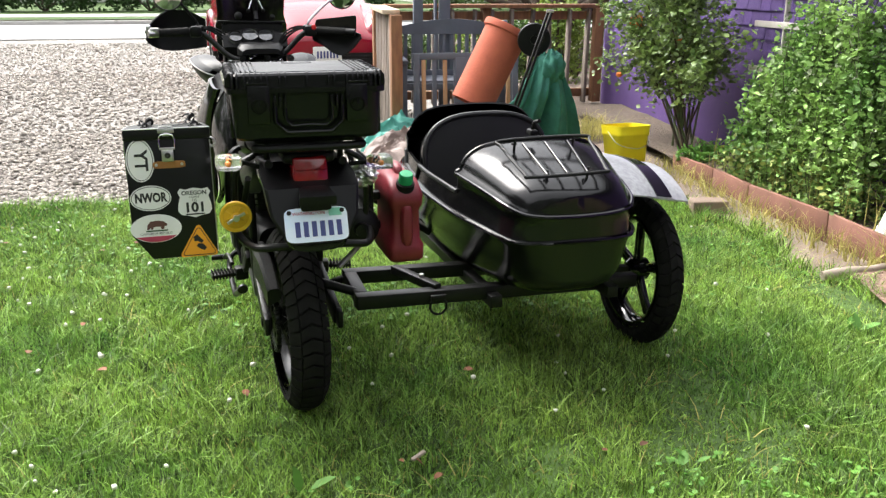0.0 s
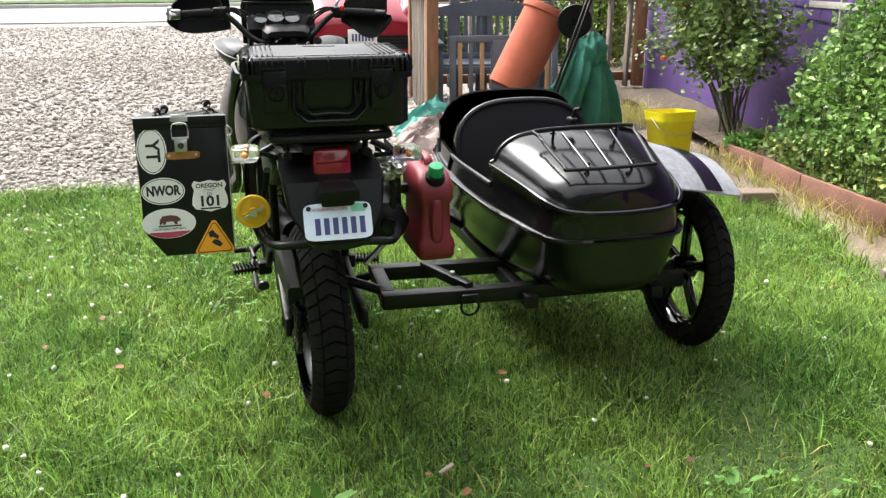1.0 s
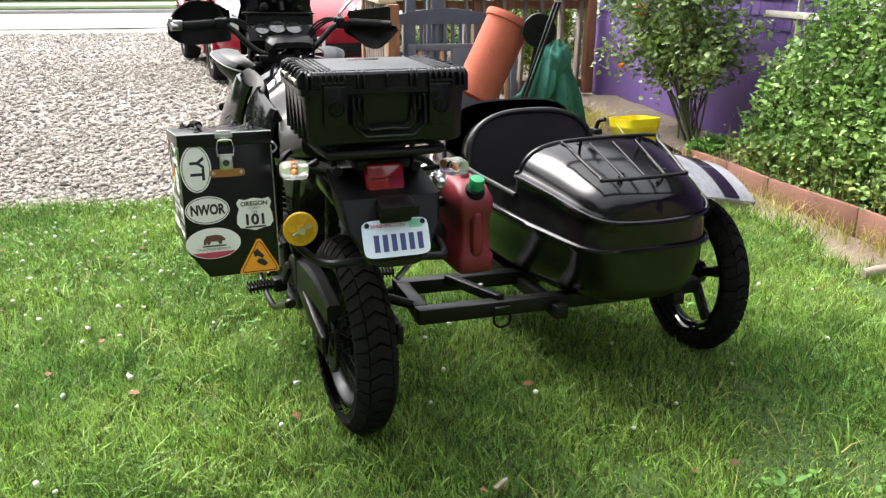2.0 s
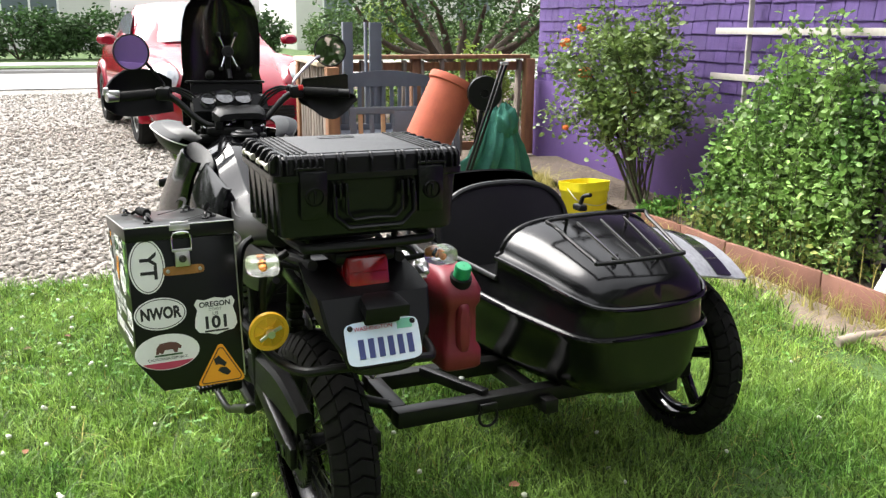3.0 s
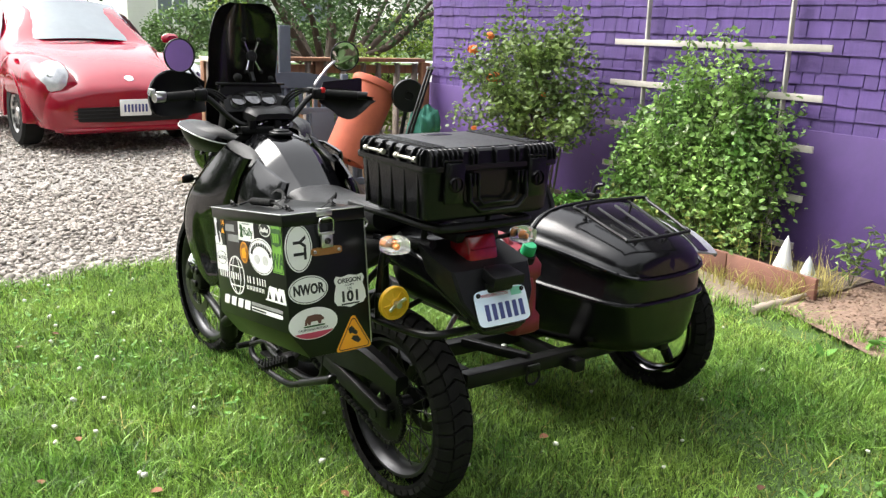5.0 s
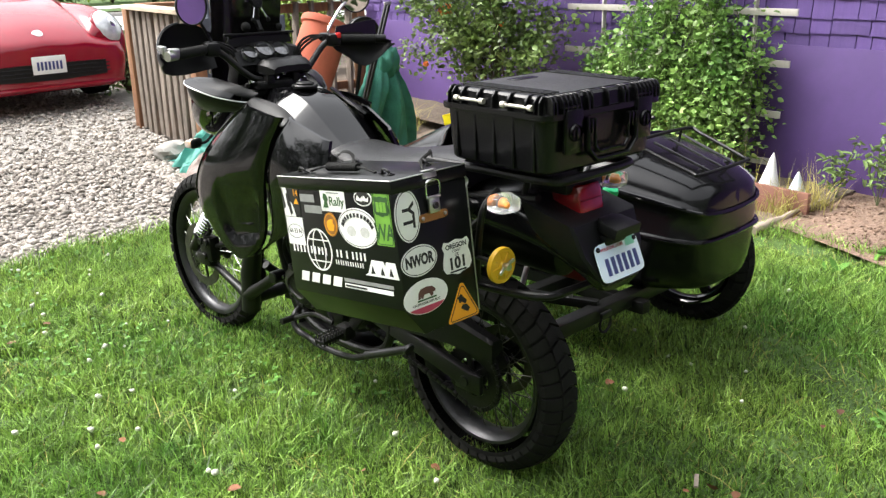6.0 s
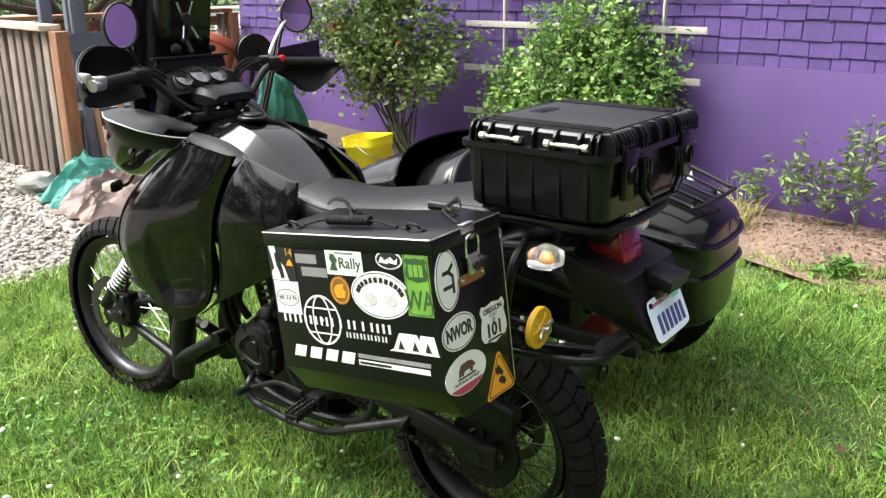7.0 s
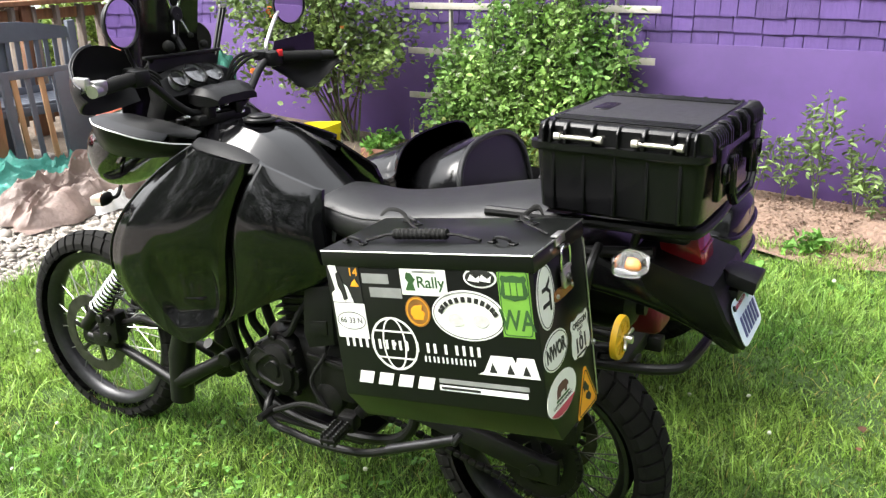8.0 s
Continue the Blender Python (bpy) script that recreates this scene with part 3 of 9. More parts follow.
RW = Matrix.Translation((-0.020, 0.018, 0.318)) @ pose(0, 0, 0, 0, -0.8, 2.0)
FORK = Matrix.Translation((0, 1.15, 0)) @ pose(0, 0, 0, 0, 0, 1.0) @ Matrix.Translation((0, -1.15, 0))
FW = FORK @ Matrix.Translation((-0.008, 1.598, 0.330))
rear_wheel = spoked_wheel("rear_wheel", RW, 0.320, 0.135, 0.218, RIMBLACK, 0.085, 0.11)
front_wheel = spoked_wheel("front_wheel", FW, 0.338, 0.098, 0.262, RIMBLACK, -0.062, 0.135)

# sprocket, chain, guard and swingarm
bm = B()
loops = []
for k in range(86):
    a = 2 * math.pi * k / 86
    ro = 0.105 if k % 2 else 0.099
    loops.append([Vector((-0.092 + s, r * math.cos(a), 0.322 + r * math.sin(a))) for r, s in ((0.06, -0.003), (ro, -0.003), (ro, 0.003), (0.06, 0.003))])
rings(bm, loops, cap=False, loop_all=True)
for k in range(5):
    a = 2 * math.pi * k / 5
    bar(bm, (-0.092, 0.02 * math.cos(a), 0.322 + 0.02 * math.sin(a)), (-0.092, 0.07 * math.cos(a), 0.322 + 0.07 * math.sin(a)), 0.006, 0.022, 0.001)
part("sprocket", bm, DARKMETAL, bike)
bm = B()
run = []
for k in range(22):
    a = math.pi / 2 + math.pi * k / 21
    run.append((0.102 * math.cos(a), 0.322 + 0.102 * math.sin(a)))
run += [(0.58 * k / 26, 0.22 + (0.36 - 0.22) * k / 26) for k in range(1, 27)]
for k in range(1, 8):
    a = -math.pi / 2 + math.pi * k / 8
    run.append((0.58 + 0.04 * math.cos(a), 0.40 + 0.04 * math.sin(a)))
run += [(0.58 - 0.58 * k / 26, 0.44 - (0.44 - 0.424) * k / 26) for k in range(1, 26)]
for i, (y, z) in enumerate(run):
    y2, z2 = run[(i + 1) % len(run)]
    bar(bm, (-0.092, y, z), (-0.092, y + (y2 - y) * 0.9, z + (z2 - z) * 0.9), 0.013 if i % 2 else 0.017, 0.013, 0.002)
part("chain", bm, DARKMETAL, bike, "oily drive chain")
for s in (-1, 1):
    bm = B()
    bar(bm, (s * 0.118, -0.03, 0.322), (s * 0.11, 0.50, 0.42), 0.032, 0.055, 0.008)
    box(bm, (s * 0.122, -0.01, 0.322), (0.02, 0.10, 0.062), 0.006)
    disc(bm, 0.017, s * 0.13 - 0.008, s * 0.13 + 0.008, 16, Matrix.Translation((0, 0, 0.322)))
    part("swingarm", bm, FRAME, bike)
bm = B()
rings(bm, [[Vector((-0.10 + x, y, z + dz)) for x, dz in ((-w, -h), (-w, h * 0.7), (-w * 0.6, h), (w * 0.6, h), (w, h * 0.7), (w, -h * 0.2))] for y, z, h, w in keyed(((0.42, 0.44, 0.04, 0.03), (0.25, 0.45, 0.05, 0.028), (0.08, 0.46, 0.045, 0.025), (-0.10, 0.44, 0.03, 0.022)), 10)])
part("chain_guard", bm, PLASTIC, bike)

# engine
bm = B()
body(bm, ((0.46, 0, 0.42, 0.09, 0.10, 0.10, 4), (0.54, 0, 0.42, 0.120, 0.12, 0.13, 4), (0.66, 0, 0.41, 0.125, 0.13, 0.14, 4), (0.78, 0, 0.42, 0.115, 0.12, 0.13, 4), (0.85, 0, 0.43, 0.085, 0.08, 0.09, 4)), 14, 28)
part("crankcase", bm, DARKMETAL, bike)
for s, y, z, k in ((-1, 0.765, 0.432, 1.0), (1, 0.74, 0.43, 1.05)):
    # a cast cover, egg-shaped, with a boss, a rib and bolts round its rim
    bm = B()
    rim = [(y + k * r * math.cos(a) * (1.12 if math.cos(a) > 0 else 1.0), z + k * r * math.sin(a)) for a, r in ((2 * math.pi * q / 40, 0.086 + 0.010 * math.cos(3 * 2 * math.pi * q / 40 + 0.6)) for q in range(40))]
    loops = []
    for g, x in ((1.0, 0.11), (1.0, 0.148), (0.95, 0.156), (0.80, 0.159), (0.76, 0.168), (0.52, 0.176), (0.48, 0.170), (0.30, 0.169), (0.26, 0.175), (0.10, 0.176)):
        loops.append([Vector((s * x, y + (a - y) * g, z + (c - z) * g)) for a, c in rim])
    rings(bm, loops)
    for q in range(8):
        a, c = rim[q * 5]
        disc(bm, 0.0085, s * 0.150 - 0.012, s * 0.150 + 0.012, 10, Matrix.Translation((0, y + (a - y) * 0.97, z + (c - z) * 0.97)), 0.002)
    bar(bm, (s * 0.165, y + 0.05, z + 0.055), (s * 0.165, y - 0.07, z + 0.015), 0.016, 0.012, 0.003)
    part("engine_cover", bm, DARKMETAL, bike, "", 30)
bm = B()
lathe(bm, [(0.001, -0.150), (0.030, -0.150), (0.045, -0.142), (0.050, -0.10)], 20, Matrix.Translation((0, 0.60, 0.37)))
box(bm, (-0.128, 0.57, 0.43), (0.03, 0.12, 0.12), 0.012)
bar(bm, (-0.145, 0.66, 0.49), (-0.145, 0.52, 0.47), 0.012, 0.016, 0.004)
part("sprocket_cover", bm, DARKMETAL, bike)
bm = B()
box(bm, (0, 0.73, 0.60), (0.15, 0.15, 0.18), 0.02, pose(0, 0.73, 0.60, -12) @ Matrix.Translation((0, -0.73, -0.60)))
cylinder = part("cylinder", bm, DARKMETAL, bike)
for k in range(6):
    bm = B()
    box(bm, (0, 0.73, 0.55 + 0.022 * k), (0.17, 0.17, 0.006), 0.002, pose(0, 0.73, 0.60, -12) @ Matrix.Translation((0, -0.73, -0.60)), 1)
    part("fin", bm, DARKMETAL, cylinder)
bm = B()
box(bm, (0, 0.74, 0.74), (0.17, 0.17, 0.12), 0.02)
part("cylinder_head", bm, DARKMETAL, bike)
bm = B()
plate(bm, [(0.555, 0.545), (0.640, 0.520), (0.655, 0.560), (0.645, 0.690), (0.560, 0.710)], 0.016, Matrix(((0, 0, -1, -0.145), (1, 0, 0, 0), (0, 1, 0, 0), (0, 0, 0, 1))), 0.004)
plate(bm, [(0.575, 0.570), (0.625, 0.555), (0.625, 0.600), (0.575, 0.610)], 0.006, Matrix(((0, 0, -1, -0.158), (1, 0, 0, 0), (0, 1, 0, 0), (0, 0, 0, 1))), 0.002)
part("frame_cover", bm, PLASTIC, bike)
for pts, r in (([(-0.11, 0.66, 0.66), (-0.15, 0.68, 0.60), (-0.14, 0.72, 0.54), (-0.12, 0.78, 0.50)], 0.009), ([(-0.10, 0.84, 0.64), (-0.13, 0.86, 0.56), (-0.12, 0.83, 0.50)], 0.012), ([(-0.09, 0.62, 0.55), (-0.15, 0.60, 0.50), (-0.16, 0.64, 0.42), (-0.15, 0.60, 0.34)], 0.006), ([(-0.08, 0.90, 0.60), (-0.11, 0.92, 0.52), (-0.10, 0.88, 0.42)], 0.010)):
    bm = B()
    tube(bm, smooth_path(pts), r, 8)
    part("hose", bm, RUBBER, bike)
for s in (-1, 1):
    bm = B()
    tube(bm, smooth_path([(s * 0.07, 1.08, 0.95), (s * 0.075, 1.02, 0.60), (s * 0.08, 0.95, 0.38), (s * 0.09, 0.82, 0.265), (s * 0.10, 0.58, 0.245), (s * 0.11, 0.38, 0.30), (s * 0.12, 0.33, 0.48), (s * 0.12, 0.36, 0.78)]), 0.015, 10)
    part("frame_tube", bm, FRAME, bike)
    bm = B()
    tube(bm, smooth_path([(s * 0.10, 0.62, 0.86), (s * 0.12, 0.30, 0.84), (s * 0.12, 0.0, 0.88), (s * 0.11, -0.25, 0.91)]), 0.013, 10)
    part("subframe_tube", bm, FRAME, bike)
    bm = B()
    tube(bm, smooth_path([(s * 0.12, 0.36, 0.48), (s * 0.17, 0.15, 0.62), (s * 0.16, -0.10, 0.84)]), 0.010, 8)
    part("subframe_stay", bm, FRAME, bike)
bm = B()
box(bm, (0, 0.70, 0.232), (0.22, 0.36, 0.012), 0.005)
box(bm, (0, 0.90, 0.28), (0.20, 0.012, 0.14), 0.005, pose(0, 0.90, 0.28, -25) @ Matrix.Translation((0, -0.90, -0.28)))
part("skid_plate", bm, DARKMETAL, bike)
bm = B()
tube(bm, smooth_path([(-0.12, 0.80, 0.345), (-0.17, 0.79, 0.325), (-0.188, 0.78, 0.295), (-0.19, 0.75, 0.272), (-0.19, 0.70, 0.266), (-0.19, 0.62, 0.256), (-0.19, 0.466, 0.266), (-0.185, 0.36, 0.305)]), 0.011, 10)
part("lower_guard_tube", bm, FRAME, bike)
bm = B()
tube(bm, [(-0.185, 0.385, 0.297), (-0.180, 0.19, 0.378)], 0.0135, 14)
disc(bm, 0.019, -0.006, 0.006, 16, pose(-0.180, 0.186, 0.380, 0, 0, 90) @ pose(0, 0, 0, 0, -22, 0), 0.002)
part("polished_sleeve", bm, RIMBLACK, bike)
for s in (-1, 1):
    peg = piece("footpeg", None, bike, pose(s * 0.15, 0.53, 0.33, 0, 0, -8 * s))
    bm = B()
    box(bm, (s * 0.075, 0, 0), (0.10, 0.045, 0.014), 0.004)
    for i in range(8):
        for j in (-1, 0, 1):
            box(bm, (s * (0.032 + 0.0125 * i), j * 0.018, 0.012), (0.006, 0.007, 0.014), 0.0015, None, 1)
            box(bm, (s * (0.032 + 0.0125 * i), j * 0.018, -0.010), (0.006, 0.007, 0.010), 0.0015, None, 1)
    part("tread", bm, DARKMETAL, peg)
    bm = B()
    box(bm, (s * 0.01, -0.005, 0.0), (0.05, 0.05, 0.05), 0.008)
    bar(bm, (0, -0.03, 0.02), (0, -0.10, 0.10), 0.02, 0.035, 0.004)
    part("bracket", bm, DARKMETAL, peg)
bm = B()
tube(bm, smooth_path([(-0.19, 0.55, 0.36), (-0.20, 0.64, 0.37), (-0.21, 0.74, 0.33)]), 0.008, 8)
tube(bm, [(-0.19, 0.745, 0.33), (-0.26, 0.745, 0.33)], 0.011, 10)
part("shift_lever", bm, DARKMETAL, bike)
bm = B()
for k in range(5):
    box(bm, (0.0, 0.33 - 0.004 * k, 0.43 + 0.05 * k), (0.05, 0.05, 0.03), 0.01)
tube(bm, [(0, 0.36, 0.38), (0, 0.30, 0.75)], 0.025, 12)
part("rear_shock", bm, DARKMETAL, bike)

# exhaust on the right, foil heat shield
bm = B()
tube(bm, smooth_path([(0.10, 0.95, 0.60), (0.15, 0.90, 0.40), (0.17, 0.60, 0.42), (0.17, 0.40, 0.60)]), 0.019, 12)
part("exhaust_pipe", bm, DARKMETAL, bike)
bm = B()
mm = Matrix.Translation((0.185, 0.30, 0.66)) @ pose(0, 0, 0, 13, 0, 90)
lathe(bm, [(0.001, -0.46), (0.022, -0.46), (0.024, -0.44), (0.045, -0.435), (0.064, -0.42), (0.068, -0.40), (0.068, -0.05), (0.05, 0.0), (0.02, 0.06)], 28, mm)
part("muffler", bm, DARKMETAL, bike)
bm = B()
bmesh.ops.create_icosphere(bm, subdivisions=4, radius=1.0)
for v in bm.verts:
    n = v.co.normalized()
    k = 1 + 0.28 * noise.noise(n * 3.1) + 0.22 * noise.noise(n * 8)
    v.co = Vector((0.19 + 0.055 * n.x * k, -0.10 + 0.07 * n.y * k, 0.835 + 0.04 * n.z * k))
part("foil_shield", bm, STEEL, bike, "crumpled silver foil heat shield", 25)

# leading-link front end
for s in (-1, 1):
    bm = B()
    tube(bm, [FORK @ Vector(p) for p in ((s * 0.10, 1.09, 1.08), (s * 0.10, 1.13, 0.72), (s * 0.10, 1.155, 0.46), (s * 0.10, 1.185, 0.36), (s * 0.10, 1.205, 0.20))], [0.026, 0.028, 0.034, 0.040, 0.036], 16)
    part("fork_leg", bm, FRAME, bike)
    bm = B()
    tube(bm, [FORK @ Vector(p) for p in ((s * 0.10, 1.20, 0.245), (s * 0.097, 1.30, 0.275), (s * 0.09, 1.45, 0.315), (s * 0.085, 1.60, 0.330))], [0.022, 0.017, 0.016, 0.020], 12)
    disc(bm, 0.032, s * 0.085 - 0.012, s * 0.085 + 0.012, 20, FORK @ Matrix.Translation((0, 1.598, 0.330)), 0.003)
    part("swing_link", bm, FRAME, bike)
    bm = B()
    tube(bm, [FORK @ Vector(p) for p in ((s * 0.10, 1.17, 0.43), (s * 0.095, 1.34, 0.44), (s * 0.09, 1.46, 0.40))], 0.011, 10)
    part("torque_link", bm, FRAME, bike)
    shock = piece("front_shock", None, bike, FORK)
    a, b = Vector((s * 0.105, 1.590, 0.375)), Vector((s * 0.112, 1.27, 0.70))
    bm = B()
    tube(bm, [a, a + (b - a) * 0.22], 0.022, 14)
    tube(bm, [a + (b - a) * 0.2, b], 0.011, 10)
    disc(bm, 0.034, -0.006, 0.006, 20, Matrix.Translation(a + (b - a) * 0.22) @ (b - a).to_track_quat("X", "Z").to_matrix().to_4x4(), 0.002)
    part("damper", bm, FRAME, shock)
    bm = B()
    d = (b - a).normalized()
    u = d.cross(Vector((1, 0, 0))).normalized()
    w = d.cross(u)
    tube(bm, [a + (b - a) * (0.24 + 0.72 * k / 150) + 0.030 * (math.cos(k * 0.72) * u + math.sin(k * 0.72) * w) for k in range(151)], 0.0055, 7)
    part("spring", bm, CHROME, shock, "bright steel coil spring")
bm = B()
tube(bm, [FORK @ Vector((-0.125, 1.205, 0.245)), FORK @ Vector((0.125, 1.205, 0.245))], 0.026, 14)
part("pivot_tube", bm, FRAME, bike)
bm = B()
tube(bm, [(-0.115, 1.185, 0.272), (-0.115, 1.08, 0.335), (-0.115, 0.975, 0.398)], [0.026, 0.021, 0.021], 14)
disc(bm, 0.024, -0.14, -0.09, 16, Matrix.Translation((0, 0.975, 0.398)), 0.004)
part("front_strut", bm, FRAME, bike)
bm = B()
box(bm, (-0.100, 1.475, 0.395), (0.050, 0.085, 0.105), 0.012, FORK)
box(bm, (-0.105, 1.50, 0.345), (0.040, 0.10, 0.05), 0.010, FORK)
for dy, dz in ((-0.02, 0.03), (0.02, 0.03), (0.0, -0.03)):
    disc(bm, 0.016, -0.136, -0.120, 14, FORK @ Matrix.Translation((0, 1.475 + dy, 0.395 + dz)), 0.003)
part("brake_caliper", bm, DARKMETAL, bike)
bm = B()
tube(bm, smooth_path([FORK @ Vector(p) for p in ((-0.10, 1.47, 0.45), (-0.13, 1.40, 0.52), (-0.14, 1.30, 0.50), (-0.12, 1.20, 0.56), (-0.10, 1.14, 0.80))]), 0.005, 7)
part("brake_hose", bm, RUBBER, bike)

# tank: flat shoulders with creases
bm = B()
loops = []
for y, wb, zb, wm, zm, ws, zs, wt, zt in keyed(((0.56, 0.09, 0.78, 0.125, 0.80, 0.105, 0.865, 0.05, 0.885), (0.66, 0.12, 0.74, 0.150, 0.80, 0.134, 0.900, 0.062, 0.957), (0.78, 0.14, 0.72, 0.166, 0.84, 0.150, 0.976, 0.066, 1.042), (0.89, 0.15, 0.72, 0.176, 0.86, 0.152, 1.006, 0.066, 1.074), (1.00, 0.14, 0.76, 0.166, 0.87, 0.138, 1.007, 0.060, 1.072), (1.10, 0.11, 0.80, 0.13, 0.88, 0.09, 0.99, 0.04, 1.04)), 16):
    half = [(0.0, zb), (wb, zb), (wm, zm - 0.02), (wm, zm + 0.02), (ws, zs), (wt, zt), (0.0, zt + 0.006)]
    ring = [Vector((x, y, z)) for x, z in half] + [Vector((-x, y, z)) for x, z in half[-2:0:-1]]
    loops.append(ring)
rings(bm, loops)
es = [e for e in bm.edges if e.calc_face_angle(0) > 0.25]
bmesh.ops.bevel(bm, geom=es, offset=0.006, segments=2, profile=0.5, affect="EDGES")
part("tank", bm, PAINT, bike, "glossy black fuel tank", 13)
bm = B()
disc(bm, 0.045, 0.0, 0.012, 30, pose(-0.004, 0.880, 1.079, 0, -90 + 2, 0), 0.004)
disc(bm, 0.032, 0.012, 0.020, 30, pose(-0.004, 0.880, 1.079, 0, -90 + 2, 0), 0.004)
part("filler_cap", bm, FRAME, bike)


def pillow(bm, outline, side, levels, back):
    """A domed side panel from an outline in y, z; levels of (scale, x)."""
    pts = smooth_path([(y, z, 0) for y, z in outline], 5, True)
    c = sum(pts, Vector()) / len(pts)
    loops = []
    for s, x in ((1.0, back),) + levels:
        loops.append([Vector((side * x, c.x + (p.x - c.x) * s, c.y + (p.y - c.y) * s)) for p in pts])
    rings(bm, loops, cap=True)




def lofted(lead, trail, side, n, m, shape):
    """A panel skinned between two edges of (y, x, z); shape(u, v) pushes it outwards."""
    A = smooth_path([(x, y, z) for y, x, z in lead], 12)
    C = smooth_path([(x, y, z) for y, x, z in trail], 12)
    rows = []
    for i in range(n + 1):
        u = i / n
        a, c = A[round(u * (len(A) - 1))], C[round(u * (len(C) - 1))]
        row = []
        for k in range(m + 1):
            v = k / m
            p = a.lerp(c, v)
            row.append(Vector((side * (p.x + shape(u, v)), p.y, p.z)))
        rows.append(row)
    return rows


def panel(rows, side, thick=0.012):
    bm = B()
    rings(bm, [row + [p + Vector((-side * thick, 0, 0)) for p in row[::-1]] for row in rows])
    return bm


LEAD = ((0.955, 0.188, 1.042), (1.050, 0.200, 0.982), (1.130, 0.220, 0.912), (1.200, 0.240, 0.832), (1.240, 0.250, 0.752), (1.250, 0.250, 0.682), (1.225, 0.246, 0.612), (1.170, 0.240, 0.556), (1.090, 0.236, 0.512), (0.990, 0.232, 0.497))
GROOVE = ((0.765, 0.176, 1.012), (0.790, 0.196, 0.955), (0.812, 0.208, 0.895), (0.830, 0.214, 0.835), (0.842, 0.216, 0.775), (0.850, 0.214, 0.720), (0.858, 0.210, 0.665), (0.872, 0.208, 0.610), (0.900, 0.212, 0.555), (0.950, 0.225, 0.510))
REAR = ((0.590, 0.138, 0.950), (0.583, 0.152, 0.915), (0.578, 0.160, 0.880), (0.572, 0.166, 0.840), (0.566, 0.168, 0.800), (0.562, 0.166, 0.765), (0.566, 0.162, 0.735), (0.590, 0.160, 0.708), (0.660, 0.164, 0.680), (0.780, 0.172, 0.640))


def fairing_shape(u, v):
    """A sharp forward chamfer, a soft belly and a sunken duct low down behind it."""
    edge = 0.026 * min(1.0, v / 0.16) ** 0.8
    belly = 0.020 * math.sin(math.pi * min(1, max(0, (v - 0.1) / 0.9))) * math.sin(math.pi * min(1, u * 0.9 + 0.08))
    duct = 0.022 * ease(0.34, 0.62, u) * (1 - ease(0.76, 0.88, u)) * ease(0.40, 0.50, v) * (1 - ease(0.90, 0.97, v))
    roll = -0.016 * max(0.0, (v - 0.90) / 0.1) ** 2
    return edge + belly - duct + roll


def knee_shape(u, v):
    return 0.024 * math.sin(math.pi * u ** 0.8) * math.sin(math.pi * v) ** 0.6 + 0.010 * math.sin(math.pi * min(1, u * 2)) * (1 - v) - 0.012 * (1 - min(1, v / 0.06)) - 0.010 * max(0.0, (v - 0.92) / 0.08)


